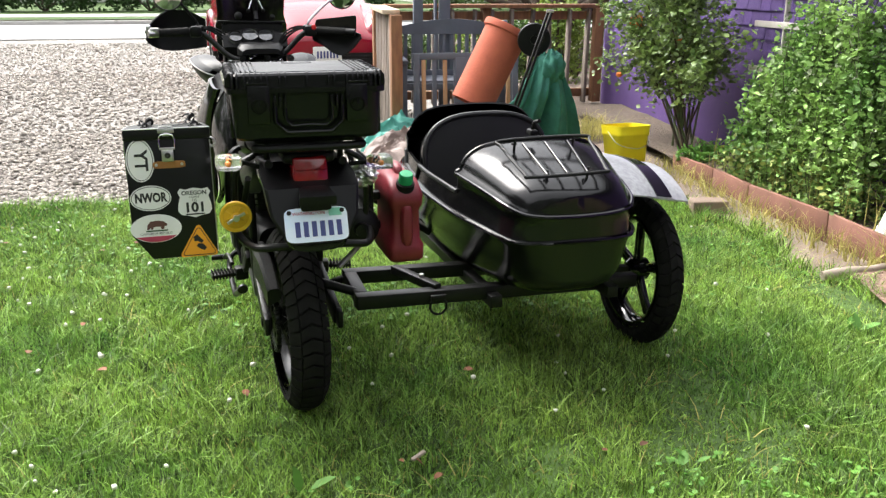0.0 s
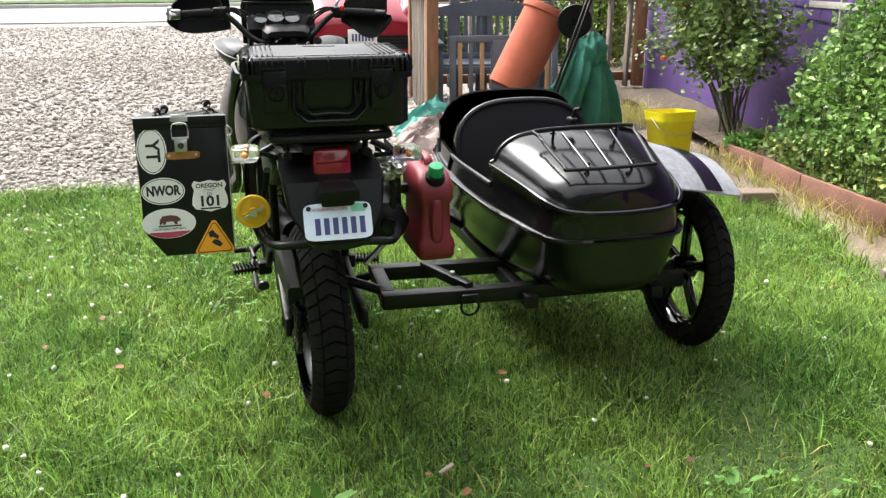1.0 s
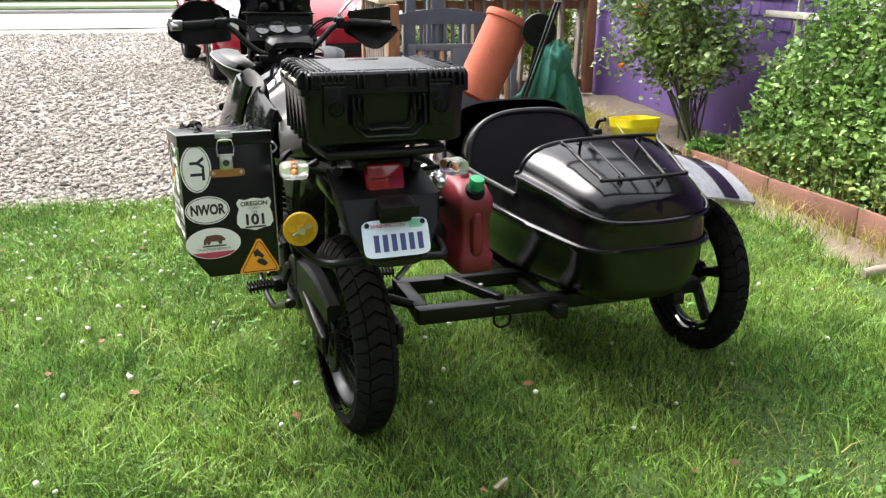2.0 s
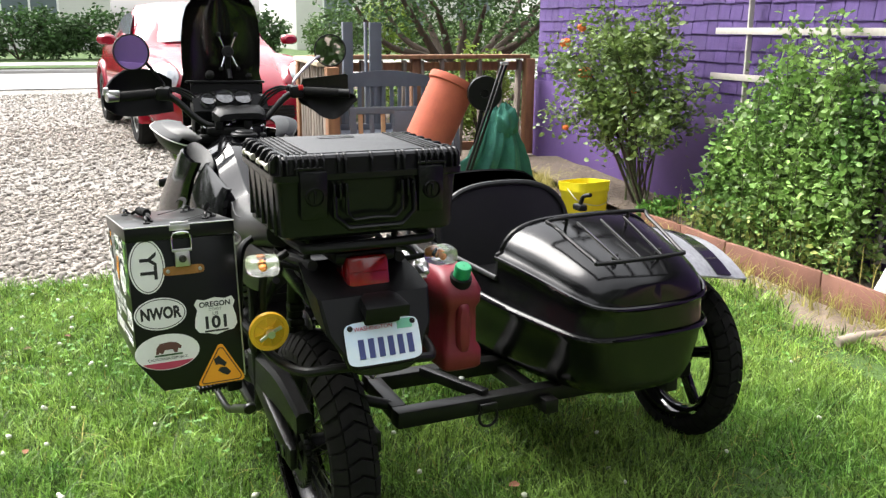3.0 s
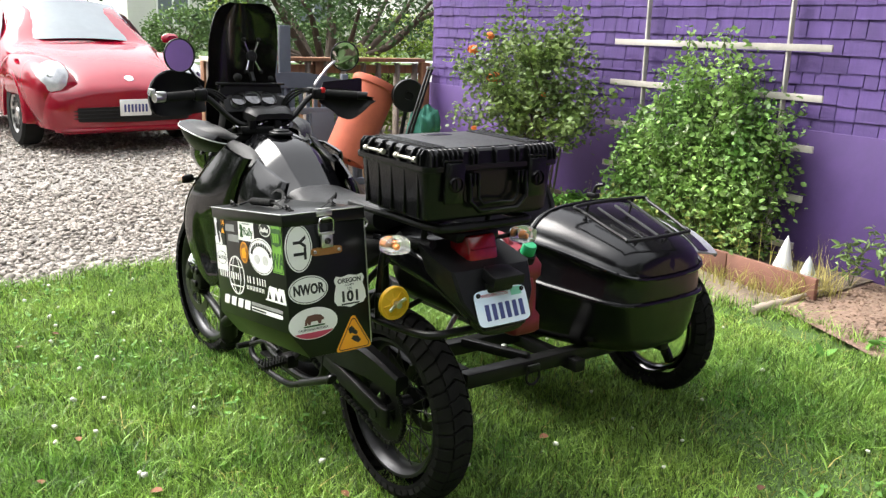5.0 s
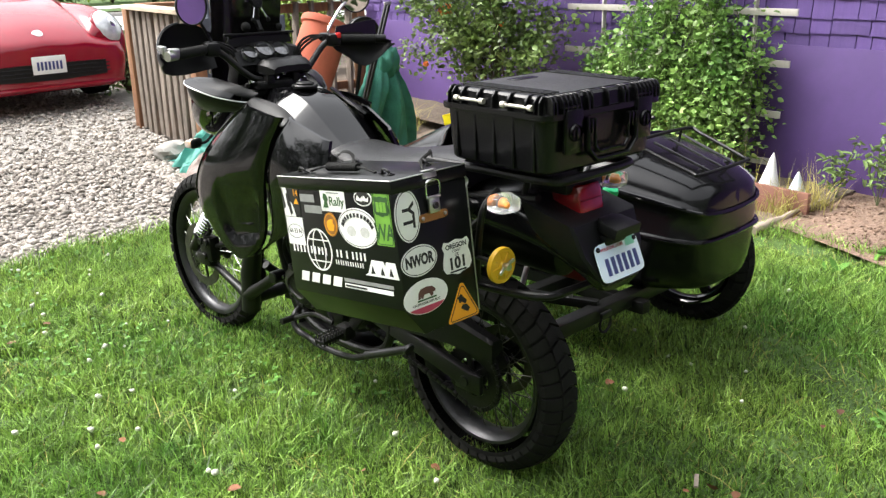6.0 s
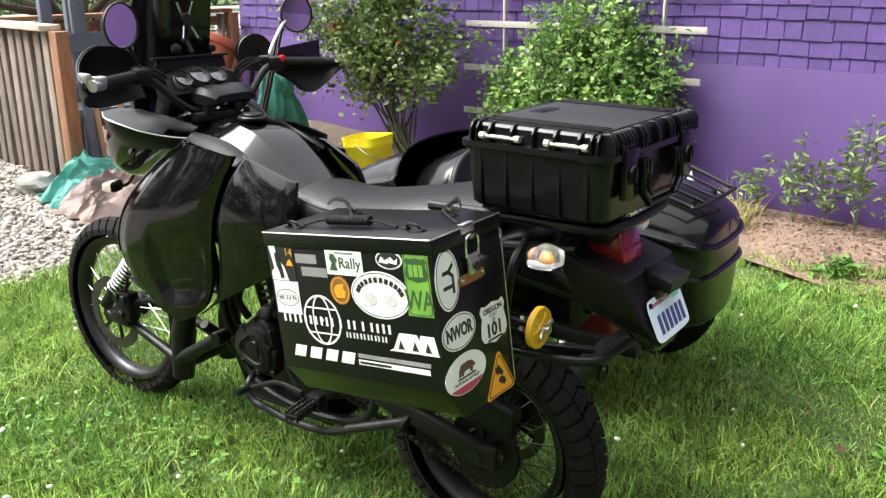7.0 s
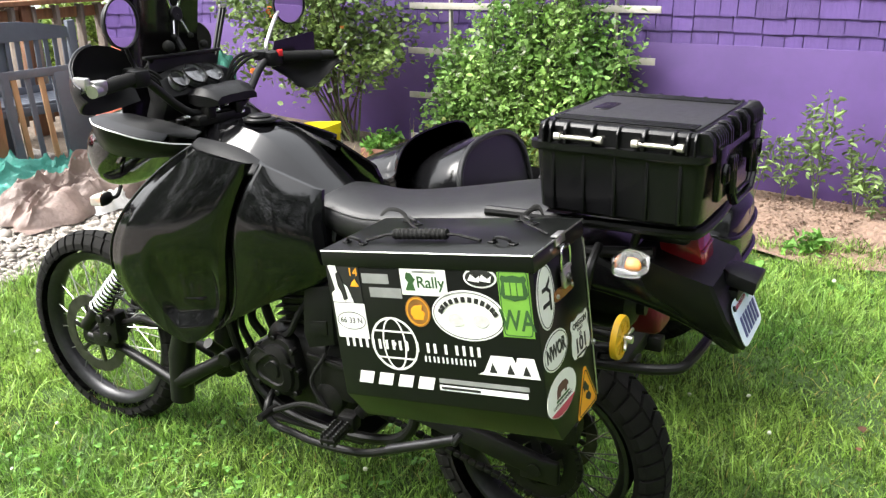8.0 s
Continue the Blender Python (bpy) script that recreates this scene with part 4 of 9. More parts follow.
for s in (-1, 1):
    rows = lofted(LEAD, GROOVE, s, 40, 30, fairing_shape)
    part("side_fairing", panel(rows, s), PAINT, bike, "glossy black side fairing", 24)
    bm = B()
    tube(bm, [row[0] + Vector((s * 0.001, 0.001, 0.0)) for row in rows[:24]], 0.0036, 6)
    part("fairing_edge", bm, SATIN, bike)
    bm = B()
    bar(bm, (s * 0.242, 1.075, 0.618), (s * 0.236, 0.925, 0.632), 0.006, 0.005, 0.002)
    part("duct_lip", bm, SATIN, bike)
    for k in range(5):
        bm = B()
        tube(bm, smooth_path([(s * 0.218, 1.085 - 0.012 * k, 0.74), (s * 0.212, 1.065 - 0.010 * k, 0.68), (s * 0.212, 1.045 - 0.008 * k, 0.64)]), 0.0022, 5)
        part("duct_vane", bm, PLASTIC, bike)
    rows = lofted([(y - 0.003, x - 0.006, z) for y, x, z in GROOVE], REAR, s, 32, 24, knee_shape)
    part("knee_panel", panel(rows, s), PAINT, bike, "glossy black tank side panel", 30)
    for k in range(4):
        bm = B()
        bar(bm, (s * 0.196, 0.800 - 0.004 * k, 0.668 + 0.011 * k), (s * 0.194, 0.700 - 0.004 * k, 0.690 + 0.011 * k), 0.006, 0.003, 0.001)
        part("vent", bm, GREYTANK, bike)
    bm = B()
    disc(bm, 0.010, 0.0, 0.007, 16, Matrix.Translation((s * 0.183, 0.690, 0.735)) @ pose(0, 0, 0, 0, 0, 0 if s > 0 else 180), 0.002)
    part("panel_screw", bm, STEEL, bike)
    bm = B()
    lathe(bm, [(0.001, 0.004), (0.006, 0.004), (0.007, 0.008), (0.012, 0.008), (0.014, 0.0)], 18, Matrix.Translation((s * 0.205, 0.850, 0.982)) @ pose(0, 0, 0, 0, -18 * s, 0 if s > 0 else 180))
    part("fairing_bolt", bm, SATIN, bike)
    # forward wing of the tank that meets the fairing's peak
    rows = []
    for y, xi, zi, xo, zo in ((0.955, 0.158, 1.058, 0.196, 1.036), (0.90, 0.142, 1.048, 0.198, 1.006), (0.84, 0.132, 1.034, 0.196, 0.990), (0.775, 0.134, 1.008, 0.184, 0.984), (0.742, 0.146, 0.988, 0.178, 0.978)):
        rows.append([Vector((s * (xi + (xo - xi) * q), y, zi + (zo - zi) * q + 0.006 * math.sin(math.pi * q))) for q in (0, 0.2, 0.4, 0.6, 0.8, 1.0)])
    cols = [smooth_path([r[k] for r in rows], 5) for k in range(6)]
    bm = B()
    rings(bm, [list(r) + [p + Vector((-s * 0.004, 0, -0.006)) for p in r[::-1]] for r in zip(*cols)])
    part("shoulder_trim", bm, PLASTIC, bike)
    bm = B()
    pillow(bm, ((0.50, 0.80), (0.42, 0.70), (0.20, 0.72), (-0.02, 0.82), (-0.06, 0.88), (0.20, 0.86), (0.45, 0.87)), s, ((1.0, 0.125), (0.92, 0.14), (0.6, 0.15), (0.2, 0.152)), 0.10)
    part("side_cover", bm, PLASTIC, bike)

# seat
bm = B()
body(bm, ((0.655, 0, 0.87, 0.10, 0.05, 0.05, 2.6), (0.60, 0, 0.875, 0.12, 0.055, 0.06, 2.6), (0.47, 0, 0.865, 0.14, 0.055, 0.06, 2.8), (0.30, 0, 0.885, 0.16, 0.06, 0.06, 3), (0.10, 0, 0.925, 0.165, 0.06, 0.06, 3.2), (-0.02, 0, 0.945, 0.16, 0.05, 0.05, 3.2)), 26, 28)
part("seat", bm, VINYL, bike, "black ribbed vinyl seat", 50)
bm = B()
for x in (-0.145, 0.145):
    tube(bm, smooth_path([(x * 0.8, 0.60, 0.905), (x * 0.93, 0.47, 0.895), (x * 1.02, 0.30, 0.917), (x * 1.06, 0.10, 0.957)]), 0.0022, 6)
part("seat_piping", bm, VINYL, bike)

# front cowl, screen, instruments
bm = B()
body(bm, ((1.12, 0, 1.045, 0.195, 0.035, 0.05, 3.2), (1.20, 0, 1.035, 0.215, 0.045, 0.09, 2.8), (1.29, 0, 1.01, 0.205, 0.075, 0.12, 2.5), (1.39, 0, 0.98, 0.165, 0.10, 0.13, 2.3), (1.47, 0, 0.95, 0.10, 0.08, 0.10, 2.1), (1.50, 0, 0.95, 0.04, 0.03, 0.04, 2)), 18, 36, True)
part("front_cowl", bm, PAINT, bike, "glossy black headlight cowl", 45)
for s in (-1, 1):
    bm = B()
    rows = []
    for a, c in (((0.130, 0.975, 1.066), (0.158, 0.985, 1.038)), ((0.145, 1.020, 1.080), (0.196, 1.030, 1.044)), ((0.160, 1.080, 1.094), (0.236, 1.095, 1.058)), ((0.168, 1.140, 1.100), (0.262, 1.155, 1.076)), ((0.165, 1.190, 1.104), (0.272, 1.215, 1.092)), ((0.170, 1.235, 1.102), (0.250, 1.255, 1.102))):
        rows.append([Vector((s * (a[0] + (c[0] - a[0]) * k / 6), a[1] + (c[1] - a[1]) * k / 6, a[2] + (c[2] - a[2]) * k / 6 + 0.006 * math.sin(math.pi * k / 6))) for k in range(7)])
    cols = [smooth_path([r[k] for r in rows], 4) for k in range(7)]
    # inner columns made black for the shade under the bars; outer lip stays grey
    bm = B()
    rings(bm, [list(r) + [p + Vector((0, 0, -0.005)) for p in r[::-1]] for r in zip(*cols[:5])])
    part("cowl_shelf", bm, PLASTIC, bike, "", 40)
    bm = B()
    rings(bm, [list(r) + [p + Vector((0, 0, -0.005)) for p in r[::-1]] for r in list(zip(*cols[4:]))[5:]])
    part("cowl_lip", bm, GREYTANK, bike, "dark grey cowl side lip", 40)
    bm = B()
    tube(bm, [p + Vector((s * 0.001, 0, -0.002)) for p in cols[-1]], 0.0022, 6)
    part("lip_edge", bm, STEEL if s < 0 else PLASTIC, bike, "bright steel edge of the cowl lip" if s < 0 else "")
    # short return under the lip
    rows = lofted([(p.y, abs(p.x), p.z) for p in cols[-1][::5]], ((1.00, 0.155, 1.005), (1.06, 0.185, 1.000), (1.13, 0.205, 0.995), (1.20, 0.215, 0.995), (1.27, 0.205, 1.000)), s, 14, 8, lambda u, v: 0.010 * math.sin(math.pi * v))
    part("cowl_cheek", panel(rows, s, 0.006), PLASTIC, bike, "", 40)
bm = B()
loops = []
for z, w, y in ((1.08, 0.150, 1.27), (1.16, 0.152, 1.265), (1.23, 0.154, 1.258), (1.275, 0.142, 1.252), (1.32, 0.145, 1.246), (1.40, 0.145, 1.234), (1.47, 0.137, 1.220), (1.515, 0.124, 1.209), (1.542, 0.104, 1.202), (1.556, 0.070, 1.198)):
    row = [Vector((w * k / 8, y + 0.05 - 0.075 * (k / 8) ** 2, z)) for k in range(-8, 9)]
    loops.append(row + [p + Vector((0, -0.004, 0)) for p in row[::-1]])
rings(bm, loops)
part("windscreen", bm, TINT, bike, "dark smoked plastic windscreen", 40)
bm = B()
box(bm, (0, 1.13, 1.115), (0.27, 0.07, 0.11), 0.02, pose(0, 1.13, 1.115, 25) @ Matrix.Translation((0, -1.13, -1.115)))
loops = []
for x in span(-0.135, 0.135, 12):
    q = 1 - (x / 0.135) ** 2
    loops.append([Vector((x, 1.075, 1.150)), Vector((x, 1.10, 1.192 + 0.020 * q)), Vector((x, 1.125, 1.200 + 0.022 * q)), Vector((x, 1.15, 1.17)), Vector((x, 1.14, 1.12))])
rings(bm, loops)
dash = part("instrument_panel", bm, PLASTIC, bike)
GAUGE = material("gauge_face", (0.16, 0.165, 0.175), (0.03, 0.03, 0.032), 0.08, scale=40, coat=1.0)
for x, r, z in ((-0.082, 0.026, 1.188), (-0.022, 0.033, 1.196), (0.044, 0.031, 1.192)):
    bm = B()
    lathe(bm, [(0.001, 0.0), (r * 0.86, 0.0), (r, 0.008), (r * 1.1, 0.004), (r * 1.12, -0.012)], 26, pose(x, 1.088, z, 0, -46, -90))
    part("gauge", bm, GAUGE, dash)
    bm = B()
    lathe(bm, [(r * 0.98, 0.008), (r * 1.08, 0.012), (r * 1.12, 0.006)], 26, pose(x, 1.088, z, 0, -46, -90))
    part("bezel", bm, DARKMETAL, dash)
# a boxy accessory hump over the bar clamp
bm = B()
loops = []
for y, w, z0, z1 in ((0.965, 0.078, 1.130, 1.150), (0.990, 0.090, 1.122, 1.168), (1.03, 0.095, 1.122, 1.174), (1.065, 0.088, 1.130, 1.164)):
    loops.append([Vector((0.012 + x * w, y, z0 + (z1 - z0) * q - 0.006 * abs(x) ** 3)) for x, q in ((-1, 0.1), (-1, 0.7), (-0.82, 1), (-0.3, 1.0), (0, 0.92), (0.3, 1.0), (0.82, 1), (1, 0.7), (1, 0.1), (0.7, 0), (-0.7, 0))])
rings(bm, loops)
part("bar_pad", bm, PLASTIC, bike, "glossy black moulded pad over the bar clamp", 30)
bm = B()
bar(bm, (-0.150, 1.135, 1.252), (0.138, 1.135, 1.247), 0.012, 0.009, 0.003)
plate(bm, [(-0.135, 0), (0.128, 0), (0.122, 0.040), (-0.130, 0.040)], 0.004, pose(0, 1.140, 1.210, 84))
for x in (-0.12, 0.115):
    tube(bm, [(x, 1.135, 1.248), (x * 1.05, 1.19, 1.19)], 0.006, 8)
part("gps_shelf", bm, PLASTIC, bike)
mount = piece("phone_mount", None, bike, Matrix.Translation((0.015, 1.17, 1.355)) @ pose(0, 0, 0, -8))
bm = B()
disc(bm, 0.022, -0.008, 0.008, 20, pose(0, 0, 0, 0, 0, 90), 0.003)
tube(bm, [(0, 0, 0), (0, 0.02, -0.06), (0, 0.0, -0.10)], 0.011, 10)
part("hub", bm, PLASTIC, mount)
for sx in (-1, 1):
    for sz in (-1, 1):
        bm = B()
        tube(bm, [(sx * 0.012, 0, sz * 0.014), (sx * 0.03, -0.008, sz * 0.058)], 0.0035, 8)
        arm = part("arm", bm, CHROME, mount)
        bm = B()
        bmesh.ops.create_icosphere(bm, subdivisions=2, radius=0.009, matrix=Matrix.Translation((sx * 0.031, -0.010, sz * 0.062)))
        part("tip", bm, RUBBER, arm)
for x, y, z, r in ((-0.062, 1.13, 1.275, 0.017), (0.082, 1.14, 1.268, 0.012)):
    bm = B()
    bmesh.ops.create_icosphere(bm, subdivisions=2, radius=r, matrix=Matrix.Translation((x, y, z)))
    part("mount_ball", bm, RUBBER, bike)

# handlebar group, turned a little to the left
bars = piece("handlebar", None, bike, STEER)
half = [(0.40, 0.972, 1.212), (0.26, 1.030, 1.218), (0.20, 1.045, 1.20), (0.12, 1.03, 1.125), (0.06, 1.02, 1.10)]
bm = B()
tube(bm, smooth_path([(-x, y, z) for x, y, z in half] + half[::-1], 6), 0.0115, 12)
part("bar", bm, FRAME, bars)
bm = B()
box(bm, (0, 1.02, 1.085), (0.19, 0.06, 0.03), 0.008)
box(bm, (0, 1.06, 1.055), (0.24, 0.08, 0.03), 0.008)
for s in (-1, 1):
    box(bm, (s * 0.05, 1.005, 1.105), (0.03, 0.04, 0.035), 0.006)
    disc(bm, 0.014, 0, 0.02, 14, pose(s * 0.10, 1.06, 1.07, 0, -90, 0), 0.003)
part("clamp", bm, DARKMETAL, bars)
for x, y, z, r in ((-0.045, 0.997, 1.125, 0.011), (0.045, 0.997, 1.125, 0.011), (-0.02, 1.002, 1.10, 0.014), (0.10, 1.03, 1.09, 0.013), (-0.10, 1.03, 1.09, 0.013), (0.0, 0.987, 1.115, 0.009), (0.06, 0.992, 1.085, 0.01)):
    bm = B()
    disc(bm, r, 0, 0.012, 14, pose(x, y, z, 0, -70, 90), 0.002)
    part("bar_bolt", bm, CHROME, bars)
for s in (-1, 1):
    bm = B()
    d = Vector((s * 0.14, -0.058, -0.006)).normalized()
    p0 = Vector((s * 0.265, 1.028, 1.218))
    tube(bm, [p0 + d * (0.125 * k / 20) for k in range(21)], [0.0175 if k % 2 else 0.0162 for k in range(21)], 16)
    part("grip", bm, RUBBER, bars)
    bm = B()
    tube(bm, [p0 + d * 0.126, p0 + d * 0.165], 0.016, 14)
    part("bar_end", bm, STEEL if s < 0 else FRAME, bars)
    # bright blocks stand in for the reflection on the left guard's inner face
    if s < 0:
        bm = B()
        box(bm, (-0.392, 0.975, 1.222), (0.036, 0.030, 0.026), 0.005, None, 2)
        box(bm, (-0.418, 1.000, 1.228), (0.016, 0.05, 0.030), 0.004, None, 2)
        part("guard_glint", bm, STEEL, bars)
    bm = B()
    box(bm, (s * 0.235, 1.036, 1.216), (0.05, 0.045, 0.045), 0.010)
    box(bm, (s * 0.225, 1.065, 1.225), (0.04, 0.05, 0.03), 0.008)
    part("switch_housing", bm, PLASTIC, bars)
    bm = B()
    tube(bm, smooth_path([(s * 0.23, 1.08, 1.22), (s * 0.27, 1.09, 1.215), (s * 0.34, 1.065, 1.205), (s * 0.405, 1.035, 1.205)]), 0.006, 8)
    part("lever", bm, STEEL if s < 0 else FRAME, bars)
    # guard: a folded shield before the grip that wraps to the bar end
    if s < 0:
        edge = ((0.200, 1.262, 1.150), (0.255, 1.292, 1.142), (0.315, 1.302, 1.136), (0.362, 1.290, 1.138), (0.400, 1.262, 1.150), (0.424, 1.230, 1.172), (0.430, 1.216, 1.190))
        ys = (1.105, 1.105, 1.100, 1.090, 1.065, 1.020, 0.985)
    else:
        edge = ((0.245, 1.205, 1.178), (0.290, 1.208, 1.152), (0.330, 1.210, 1.124), (0.372, 1.212, 1.116), (0.408, 1.212, 1.142), (0.434, 1.208, 1.178), (0.442, 1.205, 1.192))
        ys = (1.045, 1.045, 1.040, 1.030, 1.010, 0.980, 0.955)
    line_t = smooth_path([(s * x, y, zt) for (x, zt, zb), y in zip(edge, ys)], 4)
    line_b = smooth_path([(s * x, y - 0.012, zb) for (x, zt, zb), y in zip(edge, ys)], 4)
    loops = []
    for a, c in zip(line_t, line_b):
        col = [a.lerp(c, q) + Vector((0, 0.020 * math.sin(math.pi * q), 0)) for q in (0, 0.15, 0.35, 0.55, 0.75, 0.9, 1.0)]
        loops.append(col + [p + Vector((-s * 0.002, -0.005, 0)) for p in col[::-1]])
    bm = B()
    rings(bm, loops)
    guard_ob = part("hand_guard", bm, PLASTIC, bars, "black plastic hand guard", 40)
    bm = B()
    tube(bm, [p + Vector((0, 0.001, 0.001)) for p in (line_t[8:] if s < 0 else line_b[6:])], 0.0035, 6)
    part("guard_rim", bm, GREYTANK, guard_ob)
    if s > 0:
        bm = B()
        plate(bm, [(0.252, 1.232), (0.262, 1.262), (0.425, 1.278), (0.432, 1.272), (0.432, 1.216), (0.35, 1.220)], 0.004, Matrix.Translation((0, 1.050, 0)) @ Matrix(((1, 0, 0, 0), (0, 0, 1, 0), (0, 1, 0, 0), (0, 0, 0, 1))), 0.001)
        part("wind_deflector", bm, TINT, bars)
    # mirror
    mc = STEER.inverted() @ Vector((-0.345, 0.983, 1.362) if s < 0 else (0.372, 1.057, 1.362))
    mirror = piece("mirror", None, bars, Matrix.Translation(mc) @ pose(0, 0, 0, 8, 0, -90 + 6 + (8 if s < 0 else -14)))
    bm = B()
    lathe(bm, [(0.001, 0.026), (0.03, 0.023), (0.052, 0.012), (0.060, 0.0), (0.060, -0.006), (0.056, -0.007), (0.054, -0.001)], 36, Matrix.Scale(-1, 4, (1, 0, 0)))
    part("housing", bm, FRAME, mirror)
    bm = B()
    disc(bm, 0.055, 0.0, 0.003, 36)
    part("glass", bm, MIRROR, mirror, "round mirror glass")
    bm = B()
    tube(bm, smooth_path([(s * 0.225, 1.05, 1.235), (s * 0.235, 1.055, 1.26), mc * 0.5 + Vector((s * 0.12, 0.54, 0.645)), mc + Vector((s * -0.01, 0.022, -0.01))]), 0.0055, 8)
    part("mirror_stalk", bm, FRAME if s < 0 else STEEL, bars)
bm = B()
box(bm, (0.248, 1.018, 1.232), (0.018, 0.014, 0.02), 0.004)
part("kill_switch", bm, material("red_switch", (0.75, 0.02, 0.02), (0.65, 0.015, 0.015), 0.4), bars, "red kill switch")
for s in (-1, 1):
    for k in range(3):
        bm = B()
        tube(bm, smooth_path([(s * 0.22, 1.06 + 0.01 * k, 1.23), (s * 0.17, 1.085 + 0.01 * k, 1.212 + 0.008 * k), (s * 0.115, 1.095, 1.16 + 0.014 * k), (s * 0.06, 1.12, 1.04)], 8), 0.0045, 6)
        part("cable", bm, RUBBER, bars)

# tail, lights, plate
bm = B()
body(bm, ((0.02, 0, 0.87, 0.135, 0.05, 0.07, 3.2), (-0.10, 0, 0.86, 0.13, 0.045, 0.07, 3.2), (-0.24, 0, 0.825, 0.115, 0.045, 0.06, 3.0), (-0.35, 0, 0.775, 0.10, 0.04, 0.05, 3.0), (-0.41, 0, 0.735, 0.09, 0.03, 0.045, 3.0), (-0.43, 0, 0.72, 0.075, 0.015, 0.03, 3.0)), 18, 26)
part("rear_fender", bm, SATIN, bike, "black plastic rear fender", 40)
for s in (-1, 1):
    bm = B()
    bar(bm, (s * 0.122, -0.12, 0.885), (s * 0.082, -0.40, 0.765), 0.012, 0.016, 0.004)
    part("fender_rib", bm, PLASTIC, bike)
bm = B()
box(bm, (0, -0.29, 0.895), (0.104, 0.09, 0.082), 0.014, pose(0, -0.29, 0.895, -14) @ Matrix.Translation((0, 0.29, -0.895)))
tail = part("tail_light", bm, REDLENS, bike, "red tail light lens")
bm = B()
box(bm, (0, -0.336, 0.895), (0.090, 0.006, 0.004), 0.0015, pose(0, -0.29, 0.895, -14) @ Matrix.Translation((0, 0.29, -0.895)), 1)
part("rib", bm, REDLENS, tail)
bm = B()
box(bm, (0, -0.25, 0.935), (0.15, 0.12, 0.03), 0.01)
box(bm, (0, -0.30, 0.845), (0.125, 0.10, 0.022), 0.008)
part("tail_light_base", bm, PLASTIC, bike)
bm = B()
plate(bm, [(-0.052, 0), (0.052, 0), (0.045, 0.06), (0.03, 0.075), (-0.03, 0.075), (-0.045, 0.06)], 0.028, pose(0, -0.445, 0.828, 12, 0, 0), 0.005)
box(bm, (0, -0.385, 0.815), (0.09, 0.06, 0.03), 0.008)
part("plate_lamp", bm, PLASTIC, bike)
PLT = pose(-0.004, -0.428, 0.768, 90 - 24, 0, 0)
bm = B()
plate(bm, oval(0.0895, 0.049, 40, 7), 0.0015, PLT)
numplate = part("number_plate", bm, PLATEBLUE, bike, "blue and white number plate with plain bars")
for k in range(6):
    bm = B()
    box(bm, (-0.054 + 0.0235 * k, -0.012, 0.0025), (0.014, 0.044, 0.0015), 0.0003, PLT, 1)
    part("character_bar", bm, INKBLUE, numplate)
lettering("state_name", "WASHINGTON", 0.0135, PLT @ Matrix.Translation((-0.02, 0.033, 0.0022)), CRIMSON, numplate)
bm = B()
box(bm, (0.055, 0.034, 0.0022), (0.036, 0.022, 0.001), 0.0002, PLT, 1)
part("month_tab", bm, material("mint_tab", (0.25, 0.62, 0.45), (0.2, 0.55, 0.4), 0.5), numplate)
for x, y in ((-0.075, 0.037), (0.075, 0.037)):
    bm = B()
    disc(bm, 0.0065, 0.001, 0.006, 12, PLT @ pose(x, y, 0, 0, -90, 0), 0.001)
    part("screw", bm, DARKMETAL, numplate)

bm = B()
rings(bm, [[PLT @ Vector((x * g, y * g, z)) + Vector((0, dy, dz)) for x, y in ((-0.135, 0.115), (-0.125, 0.03), (-0.088, -0.035), (-0.07, -0.056), (0.07, -0.056), (0.088, -0.035), (0.125, 0.03), (0.135, 0.115))] for g, z, dy, dz in ((0.94, -0.006, 0, 0), (1.0, -0.012, 0, 0), (1.02, -0.02, 0.07, 0.02), (0.95, -0.02, 0.16, 0.05))])
part("undertray", bm, PLASTIC, bike, "black plastic tail undertray behind the plate", 30)


def signal(name, centre, parent, stalk_to, turn, lens=CLEAR, size=0.78, back=CHROME):
    sg = piece(name, None, parent, Matrix.Translation(centre) @ pose(0, 0, 0, 0, 0, turn) @ Matrix.Scale(size, 4))
    bm = B()
    body(bm, ((-0.034, 0.004, -0.002, 0.034, 0.017, 0.021, 5), (-0.030, 0.003, -0.001, 0.041, 0.022, 0.026, 5), (0.0, 0, 0, 0.049, 0.028, 0.029, 4), (0.022, 0, 0, 0.049, 0.029, 0.029, 4)), 10, 28)
    part("lens", bm, lens, sg, "clear plastic lens").visible_shadow = False
    bm = B()
    body(bm, ((-0.020, 0, -0.004, 0.006, 0.006, 0.006, 2), (-0.008, 0, -0.004, 0.012, 0.011, 0.011, 2), (0.010, 0, -0.004, 0.010, 0.009, 0.009, 2)), 7, 16)
    part("bulb", bm, AMBER, sg)
    bm = B()
    body(bm, ((0.021, 0, 0, 0.0495, 0.0295, 0.0295, 4), (0.034, 0, 0, 0.042, 0.026, 0.026, 3), (0.048, 0, 0, 0.015, 0.014, 0.014, 3)), 8, 24)
    part("reflector", bm, back, sg)
    bm = B()
    tube(bm, smooth_path([(0, 0.025, 0), *stalk_to]), 0.009, 10)
    part("stalk", bm, RUBBER, sg)
    return sg


signal("rear_turn_signal", (-0.224, -0.235, 0.92), bike, [(0.04, 0.04, -0.005), (0.11, 0.05, -0.03)], -8)
signal("rear_turn_signal", (0.226, -0.24, 0.90), bike, [(-0.04, 0.04, -0.005), (-0.11, 0.05, -0.01)], 8)
for sx in (-1, 1):
    signal("front_turn_signal", (sx * 0.228, 1.285, 0.868), bike, [(sx * 0.05, 0.05, 0.0), (sx * 0.15, 0.02, 0.02)], 180 - 20 * sx, FROST, 0.60, PLASTIC)

